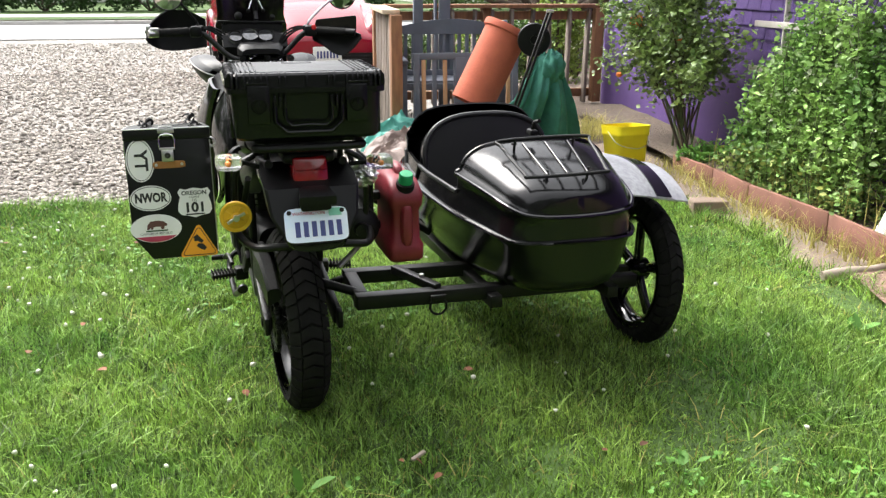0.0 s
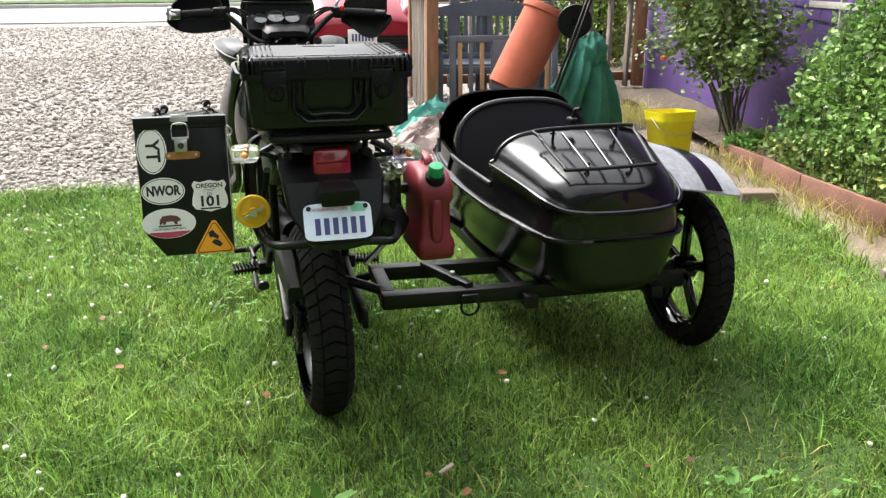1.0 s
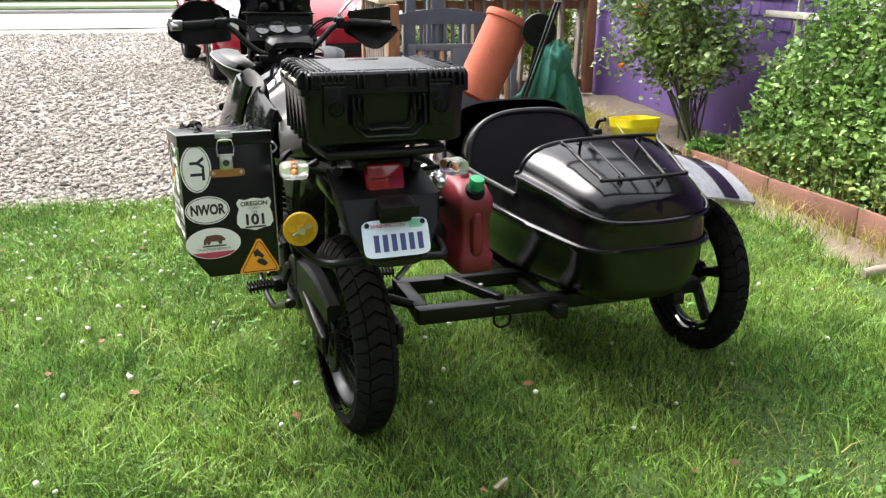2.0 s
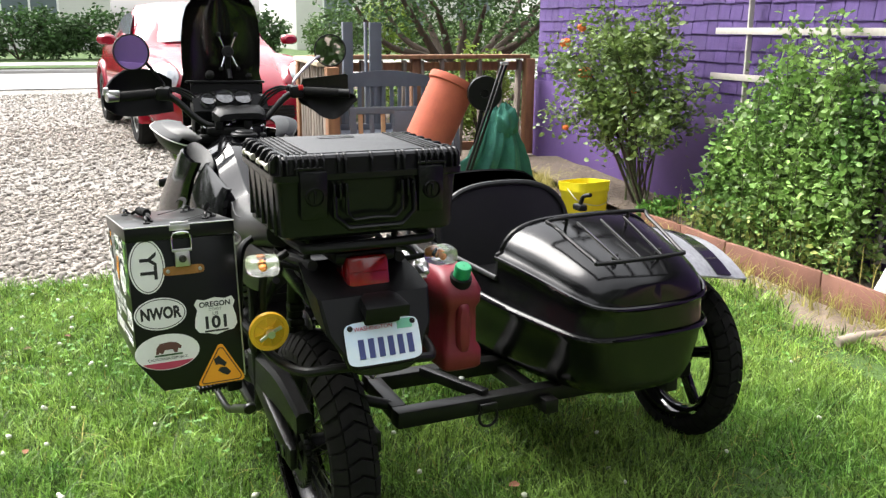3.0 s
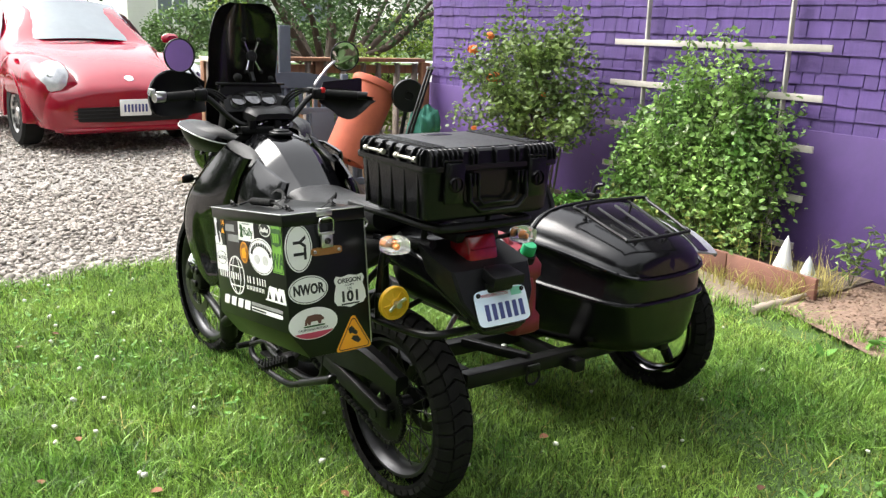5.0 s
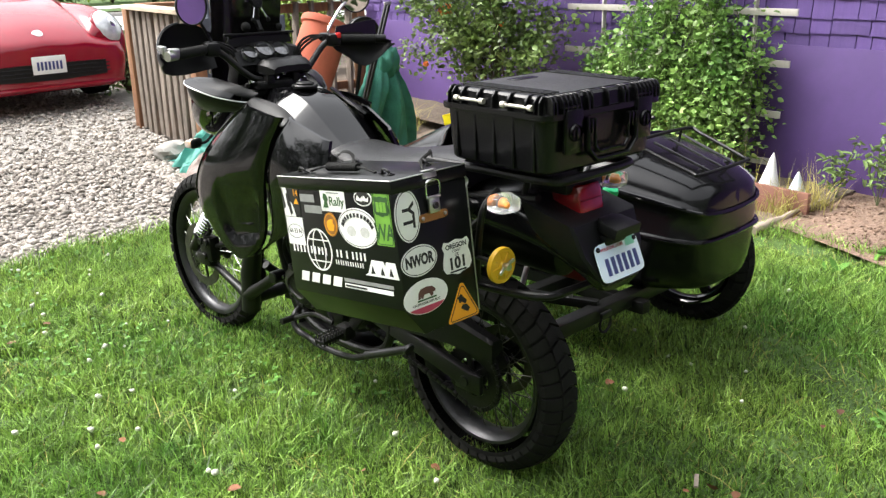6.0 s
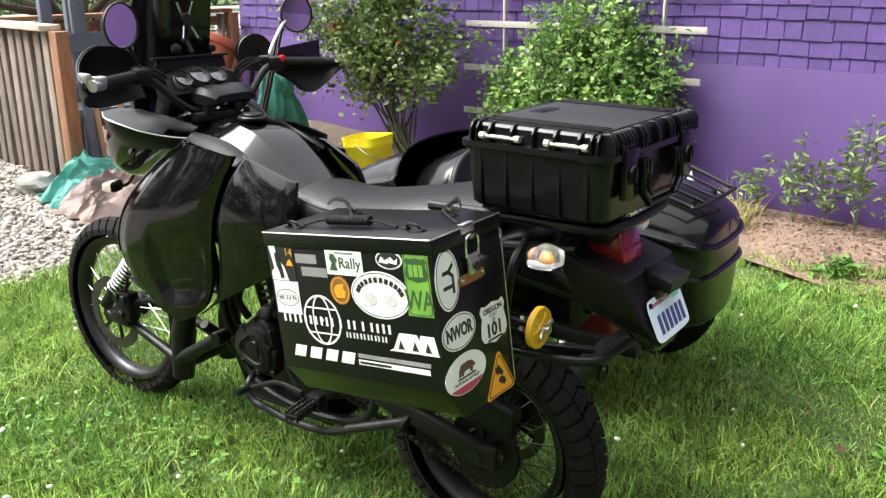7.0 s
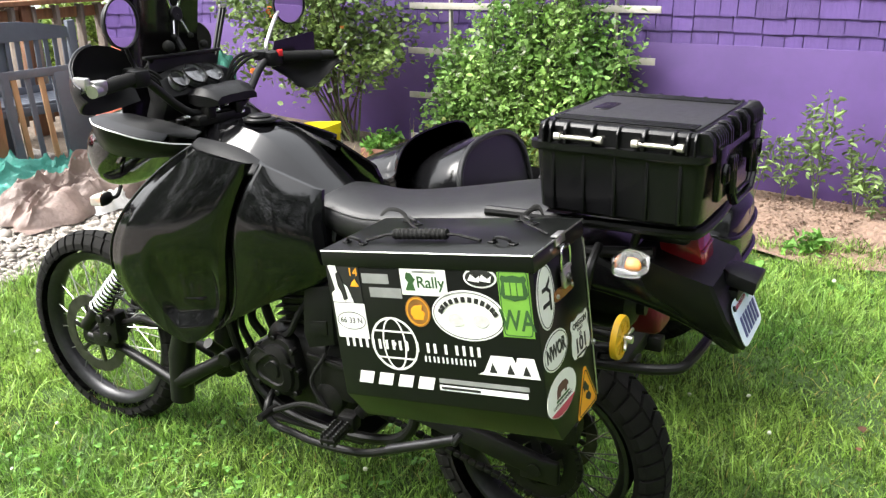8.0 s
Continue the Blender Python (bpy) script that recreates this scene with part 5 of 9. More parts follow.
# racks
bm = B()
tube(bm, smooth_path([(-0.15, 0.12, 0.965), (-0.155, -0.10, 0.972), (-0.155, -0.30, 0.975), (-0.12, -0.345, 0.975), (0.12, -0.345, 0.975), (0.155, -0.30, 0.975), (0.155, -0.10, 0.972), (0.15, 0.12, 0.965)]), 0.012, 10)
for y in (-0.22, -0.08):
    tube(bm, [(-0.15, y, 0.975), (0.15, y, 0.975)], 0.010, 8)
for x in (-0.11, 0.11):
    tube(bm, [(x, -0.22, 0.975), (x, -0.20, 0.90)], 0.009, 8)
    tube(bm, [(x, 0.05, 0.97), (x, 0.04, 0.90)], 0.009, 8)
part("rear_rack", bm, FRAME, bike, "black tubular rear rack")
bm = B()
tube(bm, smooth_path([(-0.205, 0.16, 0.67), (-0.20, -0.15, 0.675), (-0.17, -0.31, 0.68), (-0.10, -0.345, 0.685), (0.10, -0.345, 0.68), (0.17, -0.31, 0.67), (0.215, -0.10, 0.66), (0.22, 0.15, 0.66)]), 0.0115, 10)
part("case_rack", bm, FRAME, bike)
for s in (-1, 1):
    bm = B()
    tube(bm, smooth_path([(s * 0.13, 0.16, 0.90), (s * 0.19, 0.12, 0.88), (s * 0.21, 0.10, 0.80), (s * 0.21, 0.12, 0.67)]), 0.010, 8)
    part("rack_stay", bm, FRAME, bike)
    bm = B()
    tube(bm, smooth_path([(s * 0.14, -0.14, 0.92), (s * 0.195, -0.14, 0.88), (s * 0.205, -0.13, 0.78), (s * 0.202, -0.12, 0.675)]), 0.010, 8)
    part("rack_stay", bm, FRAME, bike)
bm = B()
box(bm, (0.235, 0.03, 0.755), (0.006, 0.24, 0.23), 0.004)
part("can_mount_plate", bm, FRAME, bike)
knob = piece("mount_knob", None, bike, pose(-0.212, -0.215, 0.752, 0, 0, -90))
bm = B()
lathe(bm, [(0.001, 0.013), (0.012, 0.013), (0.014, 0.008), (0.036, 0.006), (0.038, 0.009), (0.046, 0.009), (0.048, 0.004), (0.047, -0.004), (0.001, -0.004)], 40)
part("disc", bm, YELLOWP, knob, "round yellow plastic clamp disc")
bm = B()
for a in (0.5, 0.5 + math.pi):
    bar(bm, (0.015, 0, 0), (0.022, 0.030 * math.cos(a), 0.030 * math.sin(a)), 0.006, 0.009, 0.002)
disc(bm, 0.009, 0.008, 0.030, 12)
part("wing_nut", bm, STEEL, knob)
for k in range(8):
    a = 2 * math.pi * k / 8 + 0.2
    bm = B()
    bar(bm, (0.008, 0.014 * math.cos(a), 0.014 * math.sin(a)), (0.0075, 0.037 * math.cos(a), 0.037 * math.sin(a)), 0.004, 0.003, 0.001)
    part("disc_spoke", bm, YELLOWP, knob)
bm = B()
tube(bm, [(-0.212, -0.20, 0.752), (-0.208, -0.13, 0.752)], 0.008, 8)
part("knob_bolt", bm, FRAME, bike)


# ---- left aluminium side case with its stickers ----
W, LEN, H = 0.24, 0.457, 0.385
side_case = thing("side_case", "black aluminium pannier covered with travel stickers, on the motorcycle's rack", "pannier", pose(-0.05, 2.67, 1.015, -7.5, 0, 3.6))
outline = [(0, -0.034), (0, -H), (-0.187, -H), (-W, -0.312), (-W, -0.034)]
bm = B()
plate(bm, outline, LEN - 0.004, Matrix(((1, 0, 0, 0), (0, 0, 1, 0.002), (0, 1, 0, 0), (0, 0, 0, 1))))
es = [e for e in bm.edges]
bmesh.ops.bevel(bm, geom=es, offset=0.003, segments=2, profile=0.5, affect="EDGES")
part("case_body", bm, ALU, side_case)
bm = B()
box(bm, (-W / 2, LEN / 2, -0.017), (W + 0.004, LEN + 0.004, 0.034), 0.003)
part("lid", bm, ALU, side_case)
bm = B()
for a, b in (((-W - 0.002, -0.001, -0.002), (-W - 0.002, LEN + 0.001, -0.002)), ((-W - 0.002, -0.002, -0.002), (0.002, -0.002, -0.002)), ((0.0, 0.0, -0.04), (0.0, 0.0, -H + 0.01))):
    tube(bm, [a, b], 0.0018, 6)
part("worn_edge", bm, STEEL, side_case, "bare metal showing along the lid edge")
SIDE = Matrix(((0, 0, -1, -W - 0.0004), (-1, 0, 0, 0), (0, 1, 0, 0), (0, 0, 0, 1)))
BACK = Matrix(((1, 0, 0, 0), (0, 0, -1, 0.0016), (0, 1, 0, 0), (0, 0, 0, 1)))


def on_side(y, z, lift=0.0):
    return SIDE @ Matrix.Translation((-y, z, lift))


def on_back(x, z, lift=0.0):
    return BACK @ Matrix.Translation((x, z, lift))


def sticker(name, outline, m, mat, label="", parent=None):
    bm = B()
    plate(bm, outline, 0.0007, m)
    return part(name, bm, mat, parent or side_case, label, 60)


def rect(w, h, r=0.0):
    return [(-w / 2, -h / 2), (w / 2, -h / 2), (w / 2, h / 2), (-w / 2, h / 2)]


def ring_shape(rx, ry, t, m, mat, parent, e=2.0):
    bm = B()
    o, i = oval(rx, ry, 40, e), oval(rx - t, ry - t, 40, e)
    rings(bm, [[Vector((*p, 0)) for p in o], [Vector((*p, 0.0004)) for p in o], [Vector((*p, 0.0004)) for p in i], [Vector((*p, 0)) for p in i]], cap=False, loop_all=True)
    bmesh.ops.transform(bm, matrix=m, verts=bm.verts)
    return part("outline", bm, mat, parent)


def bar_of(w, h, m, mat, parent, name="bar"):
    return sticker(name, rect(w, h), m, mat, "", parent)


up1 = 0.0009
# rear face
s = sticker("oval_sticker", oval(0.0395, 0.0625), on_back(-0.200, -0.092), WHITE, "white oval sticker lettered YT")
ring_shape(0.036, 0.059, 0.0018, on_back(-0.200, -0.092, up1), INK, s)
lettering("letters", "YT", 0.050, on_back(-0.199, -0.092, up1) @ pose(0, 0, 0, 0, 0, -90), INK, s, 1.0, bold=0.0014)
s = sticker("oval_sticker", oval(0.058, 0.0375), on_back(-0.180, -0.203), WHITE, "white oval sticker lettered NWOR")
ring_shape(0.055, 0.0345, 0.0018, on_back(-0.180, -0.203, up1), INK, s)
lettering("letters", "NWOR", 0.037, on_back(-0.180, -0.203, up1), INK, s, 0.74, bold=0.0016)
shield = [(-0.047, 0.030), (-0.040, 0.042), (-0.024, 0.038), (0.0, 0.043), (0.024, 0.038), (0.040, 0.042), (0.047, 0.030), (0.041, 0.016), (0.047, -0.004), (0.049, -0.024), (0.040, -0.037), (0.020, -0.040), (0.0, -0.046), (-0.020, -0.040), (-0.040, -0.037), (-0.049, -0.024), (-0.047, -0.004), (-0.041, 0.016)]
s = sticker("shield_sticker", shield, on_back(-0.057, -0.222), WHITE, "white highway shield sticker reading Oregon Coast US 101")
lettering("letters", "OREGON", 0.0170, on_back(-0.057, -0.195, up1), INK, s, bold=0.0005)
lettering("letters", "COAST", 0.009, on_back(-0.057, -0.207, up1), INK, s)
lettering("letters", "US", 0.012, on_back(-0.057, -0.2175, up1), INK, s)
lettering("letters", "101", 0.040, on_back(-0.057, -0.239, up1), INK, s, 1.05, bold=0.0014)
bar_of(0.055, 0.004, on_back(-0.057, -0.258, up1), INK, s, "small_print")
s = sticker("oval_sticker", oval(0.072, 0.042), on_back(-0.172, -0.293), WHITE, "white oval sticker with a bear and a crimson stripe")
sticker("stripe", [(x, y) for x, y in oval(0.070, 0.040, 60) if y < -0.020], on_back(-0.172, -0.293, up1), CRIMSON, "", s)
sticker("animal_shape", [(-0.028, -0.010), (-0.026, 0.004), (-0.018, 0.014), (0.004, 0.016), (0.020, 0.013), (0.030, 0.004), (0.028, -0.002), (0.022, -0.001), (0.020, -0.010), (0.013, -0.010), (0.010, -0.002), (-0.008, -0.002), (-0.012, -0.010), (-0.017, -0.010), (-0.019, -0.004), (-0.022, -0.010)], on_back(-0.170, -0.286, up1), BEARBROWN, "", s)
bar_of(0.062, 0.004, on_back(-0.170, -0.300, up1), DKGREEN, s, "ground_strip")
lettering("letters", "CALIFORNIA REPUBLIC", 0.0088, on_back(-0.172, -0.3085, up1), INK, s)
tri = [(0.0, 0.048), (0.006, 0.046), (0.050, -0.034), (0.050, -0.042), (0.044, -0.046), (-0.052, -0.046), (-0.056, -0.042), (-0.055, -0.036), (-0.006, 0.046)]
s = sticker("warning_sticker", tri, on_back(-0.052, -0.340), ORANGE, "orange warning triangle sticker with a black figure")
for a, b in zip([(x * 0.86, y * 0.86 - 0.002) for x, y in tri], [(x * 0.86, y * 0.86 - 0.002) for x, y in tri[1:] + tri[:1]]):
    bm = B()
    bar(bm, (*a, 0.0004), (*b, 0.0004), 0.0022, 0.0006, 0)
    bmesh.ops.transform(bm, matrix=on_back(-0.052, -0.340, up1), verts=bm.verts)
    part("border", bm, INK, s)
for pts in ([(-0.016, 0.016), (-0.004, 0.024), (0.006, 0.012), (0.014, 0.004), (0.008, -0.004), (-0.004, 0.004), (-0.012, 0.002)], [(-0.002, -0.004), (0.012, -0.006), (0.022, -0.018), (0.014, -0.026), (0.002, -0.020), (-0.008, -0.012)]):
    sticker("figure", pts, on_back(-0.054, -0.343, up1), INK, "", s)
# rear latch
lt = piece("latch", None, side_case, Matrix())
bm = B()
box(bm, (-0.122, -0.003, -0.008), (0.046, 0.004, 0.014), 0.001)
box(bm, (-0.122, -0.001, 0.0035), (0.040, 0.014, 0.003), 0.001)
box(bm, (-0.122, -0.007, -0.021), (0.022, 0.010, 0.007), 0.002)
part("hook", bm, STEEL, lt)
bm = B()
tube(bm, smooth_path([(-0.142, -0.009, -0.062), (-0.144, -0.011, -0.040), (-0.141, -0.012, -0.024), (-0.130, -0.012, -0.019), (-0.114, -0.012, -0.019), (-0.103, -0.012, -0.024), (-0.100, -0.011, -0.040), (-0.102, -0.009, -0.062)]), 0.0026, 8)
part("bail", bm, CHROME, lt)
bm = B()
box(bm, (-0.122, -0.008, -0.080), (0.034, 0.010, 0.036), 0.003)
box(bm, (-0.122, -0.010, -0.060), (0.044, 0.007, 0.007), 0.002)
part("lever", bm, STEEL, lt)
bm = B()
lathe(bm, [(0.001, 0.002), (0.003, 0.002), (0.004, 0.005), (0.008, 0.005), (0.009, 0.0)], 16, pose(-0.122, -0.013, -0.080, 0, 0, -90))
part("lever_screw", bm, DISC, lt)
bm = B()
plate(bm, oval(0.046, 0.0105, 30, 5), 0.003, on_back(-0.120, -0.107))
part("keeper_strap", bm, BRASS, lt, "tan metal keeper strap")
for dx in (-0.036, 0.036):
    bm = B()
    disc(bm, 0.0045, 0, 0.005, 10, pose(-0.120 + dx, -0.001, -0.107, 0, 0, -90), 0.001)
    part("rivet", bm, STEEL, lt)
# outer face
s = sticker("photo_sticker", rect(0.073, 0.077), on_side(0.411, -0.070), INK, "black and white rally sticker with a yellow 14")
sticker("white_shape", [(-0.036, 0.038), (-0.018, 0.038), (-0.014, 0.02), (-0.008, 0.004), (0.004, -0.006), (0.010, -0.024), (0.014, -0.038), (-0.036, -0.038), (-0.036, -0.02), (-0.026, -0.012), (-0.030, 0.01)], on_side(0.411, -0.070, up1), WHITE, "", s)
sticker("dark_shape", [(-0.020, 0.022), (-0.012, 0.026), (-0.008, 0.012), (-0.002, -0.004), (0.002, -0.030), (-0.008, -0.034), (-0.012, -0.016), (-0.018, -0.004)], on_side(0.411, -0.070, 2 * up1), INK, "", s)
lettering("letters", "14", 0.024, on_side(0.389, -0.045, up1), ORANGE, s)
sticker("mark", [(-0.010, -0.008), (0.011, -0.008), (0.006, 0.0), (0.003, 0.007), (-0.004, 0.002)], on_side(0.389, -0.066, up1), ORANGE, "", s)
s = sticker("latitude_sticker", rect(0.074, 0.074), on_side(0.410, -0.147), WHITE, "white sticker with an oval reading 66 33 N")
ring_shape(0.034, 0.019, 0.0013, on_side(0.410, -0.147, up1), INK, s)
lettering("letters", "66 33 N", 0.017, on_side(0.410, -0.147, up1), INK, s, 0.95)
s = bar_of(0.062, 0.020, on_side(0.338, -0.056), GREYINK, side_case, "grey_word_shape")
bar_of(0.074, 0.020, on_side(0.318, -0.084), GREYINK, side_case, "grey_word_shape")
s = sticker("rally_sticker", rect(0.100, 0.055), on_side(0.229, -0.058), WHITE, "white rectangular sticker with the script word Rally")
lettering("letters", "Rally", 0.032, on_side(0.214, -0.060, up1), DKGREEN, s, 1.0, bold=0.0004)
bar_of(0.05, 0.003, on_side(0.226, -0.038, up1), GREYINK, s, "small_print")
sticker("green_shape", [(-0.012, -0.018), (0.010, -0.018), (0.006, -0.004), (0.012, 0.004), (0.004, 0.016), (-0.006, 0.018), (-0.010, 0.006), (-0.004, -0.002)], on_side(0.258, -0.058, up1), DKGREEN, "", s)
s = sticker("oval_sticker", oval(0.034, 0.0195), on_side(0.108, -0.046), WHITE, "small black and white oval sticker")
sticker("inner", oval(0.030, 0.016), on_side(0.108, -0.046, up1), INK, "", s)
for dx in (-0.012, 0.011):
    sticker("white_wing", [(-0.013, -0.004), (0.010, -0.007), (0.013, 0.006), (0.004, 0.000), (-0.006, 0.008)], on_side(0.108 - dx, -0.047, 2 * up1), WHITE, "", s)
s = sticker("green_sticker", rect(0.062, 0.129), on_side(0.042, -0.0925), LIME, "tall green sticker lettered WA")
ring_shape(0.029, 0.062, 0.0018, on_side(0.042, -0.0925, up1), DKGREEN, s, 12)
sticker("emblem", [(x * 0.55, y * 0.55) for x, y in shield], on_side(0.042, -0.062, up1), DKGREEN, "", s)
for k in (-1, 0, 1):
    bar_of(0.010, 0.024, on_side(0.042 - 0.0125 * k, -0.064, 2 * up1), LIME, s, "emblem_bar")
lettering("letters", "WA", 0.056, on_side(0.042, -0.126, up1), DKGREEN, s, 0.72, bold=0.0008)
s = sticker("round_sticker", oval(0.028, 0.031), on_side(0.250, -0.119), BRASS, "round brown and gold sticker")
ring_shape(0.025, 0.028, 0.002, on_side(0.250, -0.119, up1), ORANGE, s)
sticker("gold_shape", [(-0.016, -0.004), (-0.010, -0.016), (0.010, -0.016), (0.016, -0.002), (0.008, 0.004), (0.012, 0.014), (-0.006, 0.012), (-0.014, 0.006)], on_side(0.250, -0.119, up1), ORANGE, "", s)
s = sticker("oval_sticker", oval(0.077, 0.050), on_side(0.142, -0.121), WHITE, "large white oval sticker with a faded map")
ring_shape(0.0735, 0.0465, 0.0014, on_side(0.142, -0.121, up1), INK, s)
for k in range(12):
    a = math.pi * (0.92 - 0.84 * k / 11)
    bar_of(0.0085, 0.0105, on_side(0.142 - 0.059 * math.cos(a), -0.123 + 0.034 * math.sin(a), up1) @ pose(0, 0, 0, 0, 0, math.degrees(a) * 0.75 - 67), INK, s, "print_bar")
for dx in (-0.026, 0.026):
    sticker("faded_patch", oval(0.017, 0.013, 14), on_side(0.142 - dx, -0.130, up1), material("faded_print", (0.62, 0.62, 0.60), (0.4, 0.4, 0.38), 0.6, scale=90, fine=0.6), "", s)
# globe and word shapes
globe = sticker("globe_emblem", oval(0.004, 0.004, 10), on_side(0.315, -0.190, 0.0002), WHITE, "white line globe with word shapes across it")
ring_shape(0.054, 0.056, 0.0045, on_side(0.315, -0.190, 0.0002), WHITE, globe)
ring_shape(0.027, 0.055, 0.0035, on_side(0.315, -0.190, 0.0002), WHITE, globe)
for dz, w in ((0.026, 0.094), (-0.030, 0.092)):
    bar_of(w, 0.0032, on_side(0.315, -0.190 + dz, 0.0002), WHITE, globe, "line")
for k in range(10):
    y0 = 0.424 - 0.0315 * k
    for dx in ((-0.0078, 0.0078) if k not in (5, 7) else (0.0,)):
        bar_of(0.0058, 0.0195, on_side(y0 - 0.004 - dx, -0.1925, 0.0006), WHITE, globe, "word_bar")
for k in range(6):
    for dx in (-0.0044, 0.0044):
        bar_of(0.0036, 0.0120, on_side(0.243 - 0.0195 * k - dx, -0.2155, 0.0004), WHITE, globe, "word_bar")
s = sticker("angular_emblem", [(-0.064, -0.020), (0.062, -0.020), (0.060, -0.014), (0.053, 0.020), (0.020, 0.020), (0.016, 0.008), (0.010, 0.020), (-0.034, 0.020), (-0.052, -0.014)], on_side(0.071, -0.217, 0.0002), WHITE, "white angular club emblem")
for x in (-0.032, 0.004, 0.036):
    sticker("notch", [(x - 0.008, -0.014), (x, 0.006), (x + 0.008, -0.014)], on_side(0.071, -0.217, 0.001), INK, "", s)
for k, w in enumerate((0.036, 0.036, 0.036, 0.038)):
    sticker("maker_bar", [(-w / 2 - 0.003, -0.013), (w / 2 - 0.006, -0.013), (w / 2 + 0.003, 0.013), (-w / 2 + 0.006, 0.013)], on_side(0.395 - 0.047 * k, -0.268, 0.0002), WHITE, "white slanted word shape" if not k else "")
bar_of(0.190, 0.009, on_side(0.129, -0.259, 0.0002), GREYINK, side_case, "grey_stripe")
s = bar_of(0.187, 0.011, on_side(0.131, -0.2735, 0.0002), WHITE, side_case, "white_stripe")
bar_of(0.085, 0.005, on_side(0.178, -0.2735, up1), INK, s, "small_print")
# lid handle and tie-down loops
bm = B()
tube(bm, smooth_path([(-0.182, 0.385, 0.003), (-0.178, 0.355, 0.010), (-0.172, 0.33, 0.013), (-0.166, 0.20, 0.013), (-0.168, 0.17, 0.010), (-0.170, 0.135, 0.003)]), 0.0055, 10, flat=0.5)
handle_ob = part("lid_handle", bm, RUBBER, side_case, "black rubber carrying handle")
bm = B()
tube(bm, [(-0.171 + 0.005 * k / 24, 0.325 - 0.118 * k / 24, 0.014) for k in range(25)], [0.0115 if k % 2 else 0.0098 for k in range(25)], 12)
part("handle_grip", bm, RUBBER, handle_ob)
for x, y, a in ((-0.195, 0.405, 75), (-0.178, 0.085, 75), (-0.045, 0.36, 60), (-0.035, 0.10, 60)):
    bm = B()
    mm = pose(x, y, 0.0, 0, 0, a)
    tube(bm, [mm @ Vector(p) for p in smooth_path([(-0.020, 0, 0.001), (-0.017, 0.003, 0.010), (0, 0.006, 0.014), (0.017, 0.003, 0.010), (0.020, 0, 0.001)])], 0.0032, 8)
    for dx in (-0.025, 0.025):
        box(bm, (dx, 0, 0.002), (0.015, 0.014, 0.004), 0.001, mm, 1)
        disc(bm, 0.0035, 0.003, 0.006, 8, mm @ pose(dx, 0, 0, 0, -90, 0))
    part("tie_down", bm, FRAME, side_case)
for x, y, k in ((-0.055, 0.365, 1.0), (-0.045, 0.105, -0.8)):
    bm = B()
    tube(bm, smooth_path([(x - 0.075, y - 0.085, 0.003), (x - 0.045, y - 0.05, 0.005), (x - 0.02, y - 0.02, 0.007), (x, y, 0.012), (x + 0.010, y + 0.020 * k, 0.026), (x + 0.004, y + 0.045 * k, 0.033), (x - 0.008, y + 0.062 * k, 0.022)], 5), [0.003] * 14 + [0.005] * 8 + [0.0065] * 8 + [0.003], 8, flat=0.3)
    part("strap_end", bm, RUBBER, side_case, "loose black strap end")
bm = B()
tube(bm, smooth_path([(-0.012, 0.020, -0.030), (0.006, 0.012, -0.034), (0.016, 0.010, -0.048), (0.006, 0.012, -0.060), (-0.002, 0.015, -0.050)]), 0.003, 7)
part("hook_eye", bm, STEEL, side_case)

# ---- hard case on the rear rack ----
PIN = material("galvanised_pin", (0.62, 0.58, 0.50), (0.45, 0.42, 0.37), 0.4, 0.6, scale=30)
top_case = thing("top_case", "black ribbed waterproof hard case strapped on the rear rack", "hard case", pose(0.222, 2.635, 1.0, 0, 0, 1.2))
bm = B()
loops = []
for z, w, d, e in ((0.0, 0.196, 0.160, 14), (0.008, 0.204, 0.168, 14), (0.122, 0.211, 0.176, 14), (0.130, 0.211, 0.176, 14)):
    loops.append([Vector((x, y, z)) for x, y in oval(w, d, 56, e)])
rings(bm, loops)
part("case_base", bm, CASE, top_case)
bm = B()
loops = []
for z, w, d, e in ((0.130, 0.219, 0.184, 16), (0.133, 0.221, 0.186, 16), (0.146, 0.221, 0.186, 16), (0.1475, 0.211, 0.176, 16), (0.179, 0.2080, 0.1730, 16), (0.1845, 0.2025, 0.1675, 15), (0.1857, 0.199, 0.164, 14)):
    loops.append([Vector((x, y, z)) for x, y in oval(w, d, 56, e)])
rings(bm, loops)
part("lid", bm, CASE, top_case, "", 20)
# added panel, lighter and rougher than the lid, for the sky's sheen on it
bm = B()
plate(bm, oval(0.182, 0.147, 56, 14), 0.0025, Matrix.Translation((0, 0, 0.1850)), 0.0008)
part("lid_sheen_panel", bm, STIPPLE, top_case, "stippled lighter panel added for the sky's sheen on the lid")
bm = B()
plate(bm, oval(0.045, 0.018, 24, 8), 0.0015, Matrix.Translation((0, 0.10, 0.1874)), 0.0005)
part("lid_badge", bm, CASE, top_case)


def lid_rib(m, w):
    """A rib that stands on the lid's sloping wall; it runs over the edge onto the top."""
    bm = B()
    plate(bm, [(-0.022, 0.146), (0.0, 0.146), (-0.001, 0.174), (-0.011, 0.1880), (-0.026, 0.1895), (-0.032, 0.186)], w, m @ Matrix(((1, 0, 0, 0), (0, 0, 1, -w / 2), (0, 1, 0, 0), (0, 0, 0, 1))))
    bmesh.ops.bevel(bm, geom=list(bm.edges), offset=0.0012, segments=1, profile=0.5, affect="EDGES")
    part("lid_rib", bm, CASE, top_case)


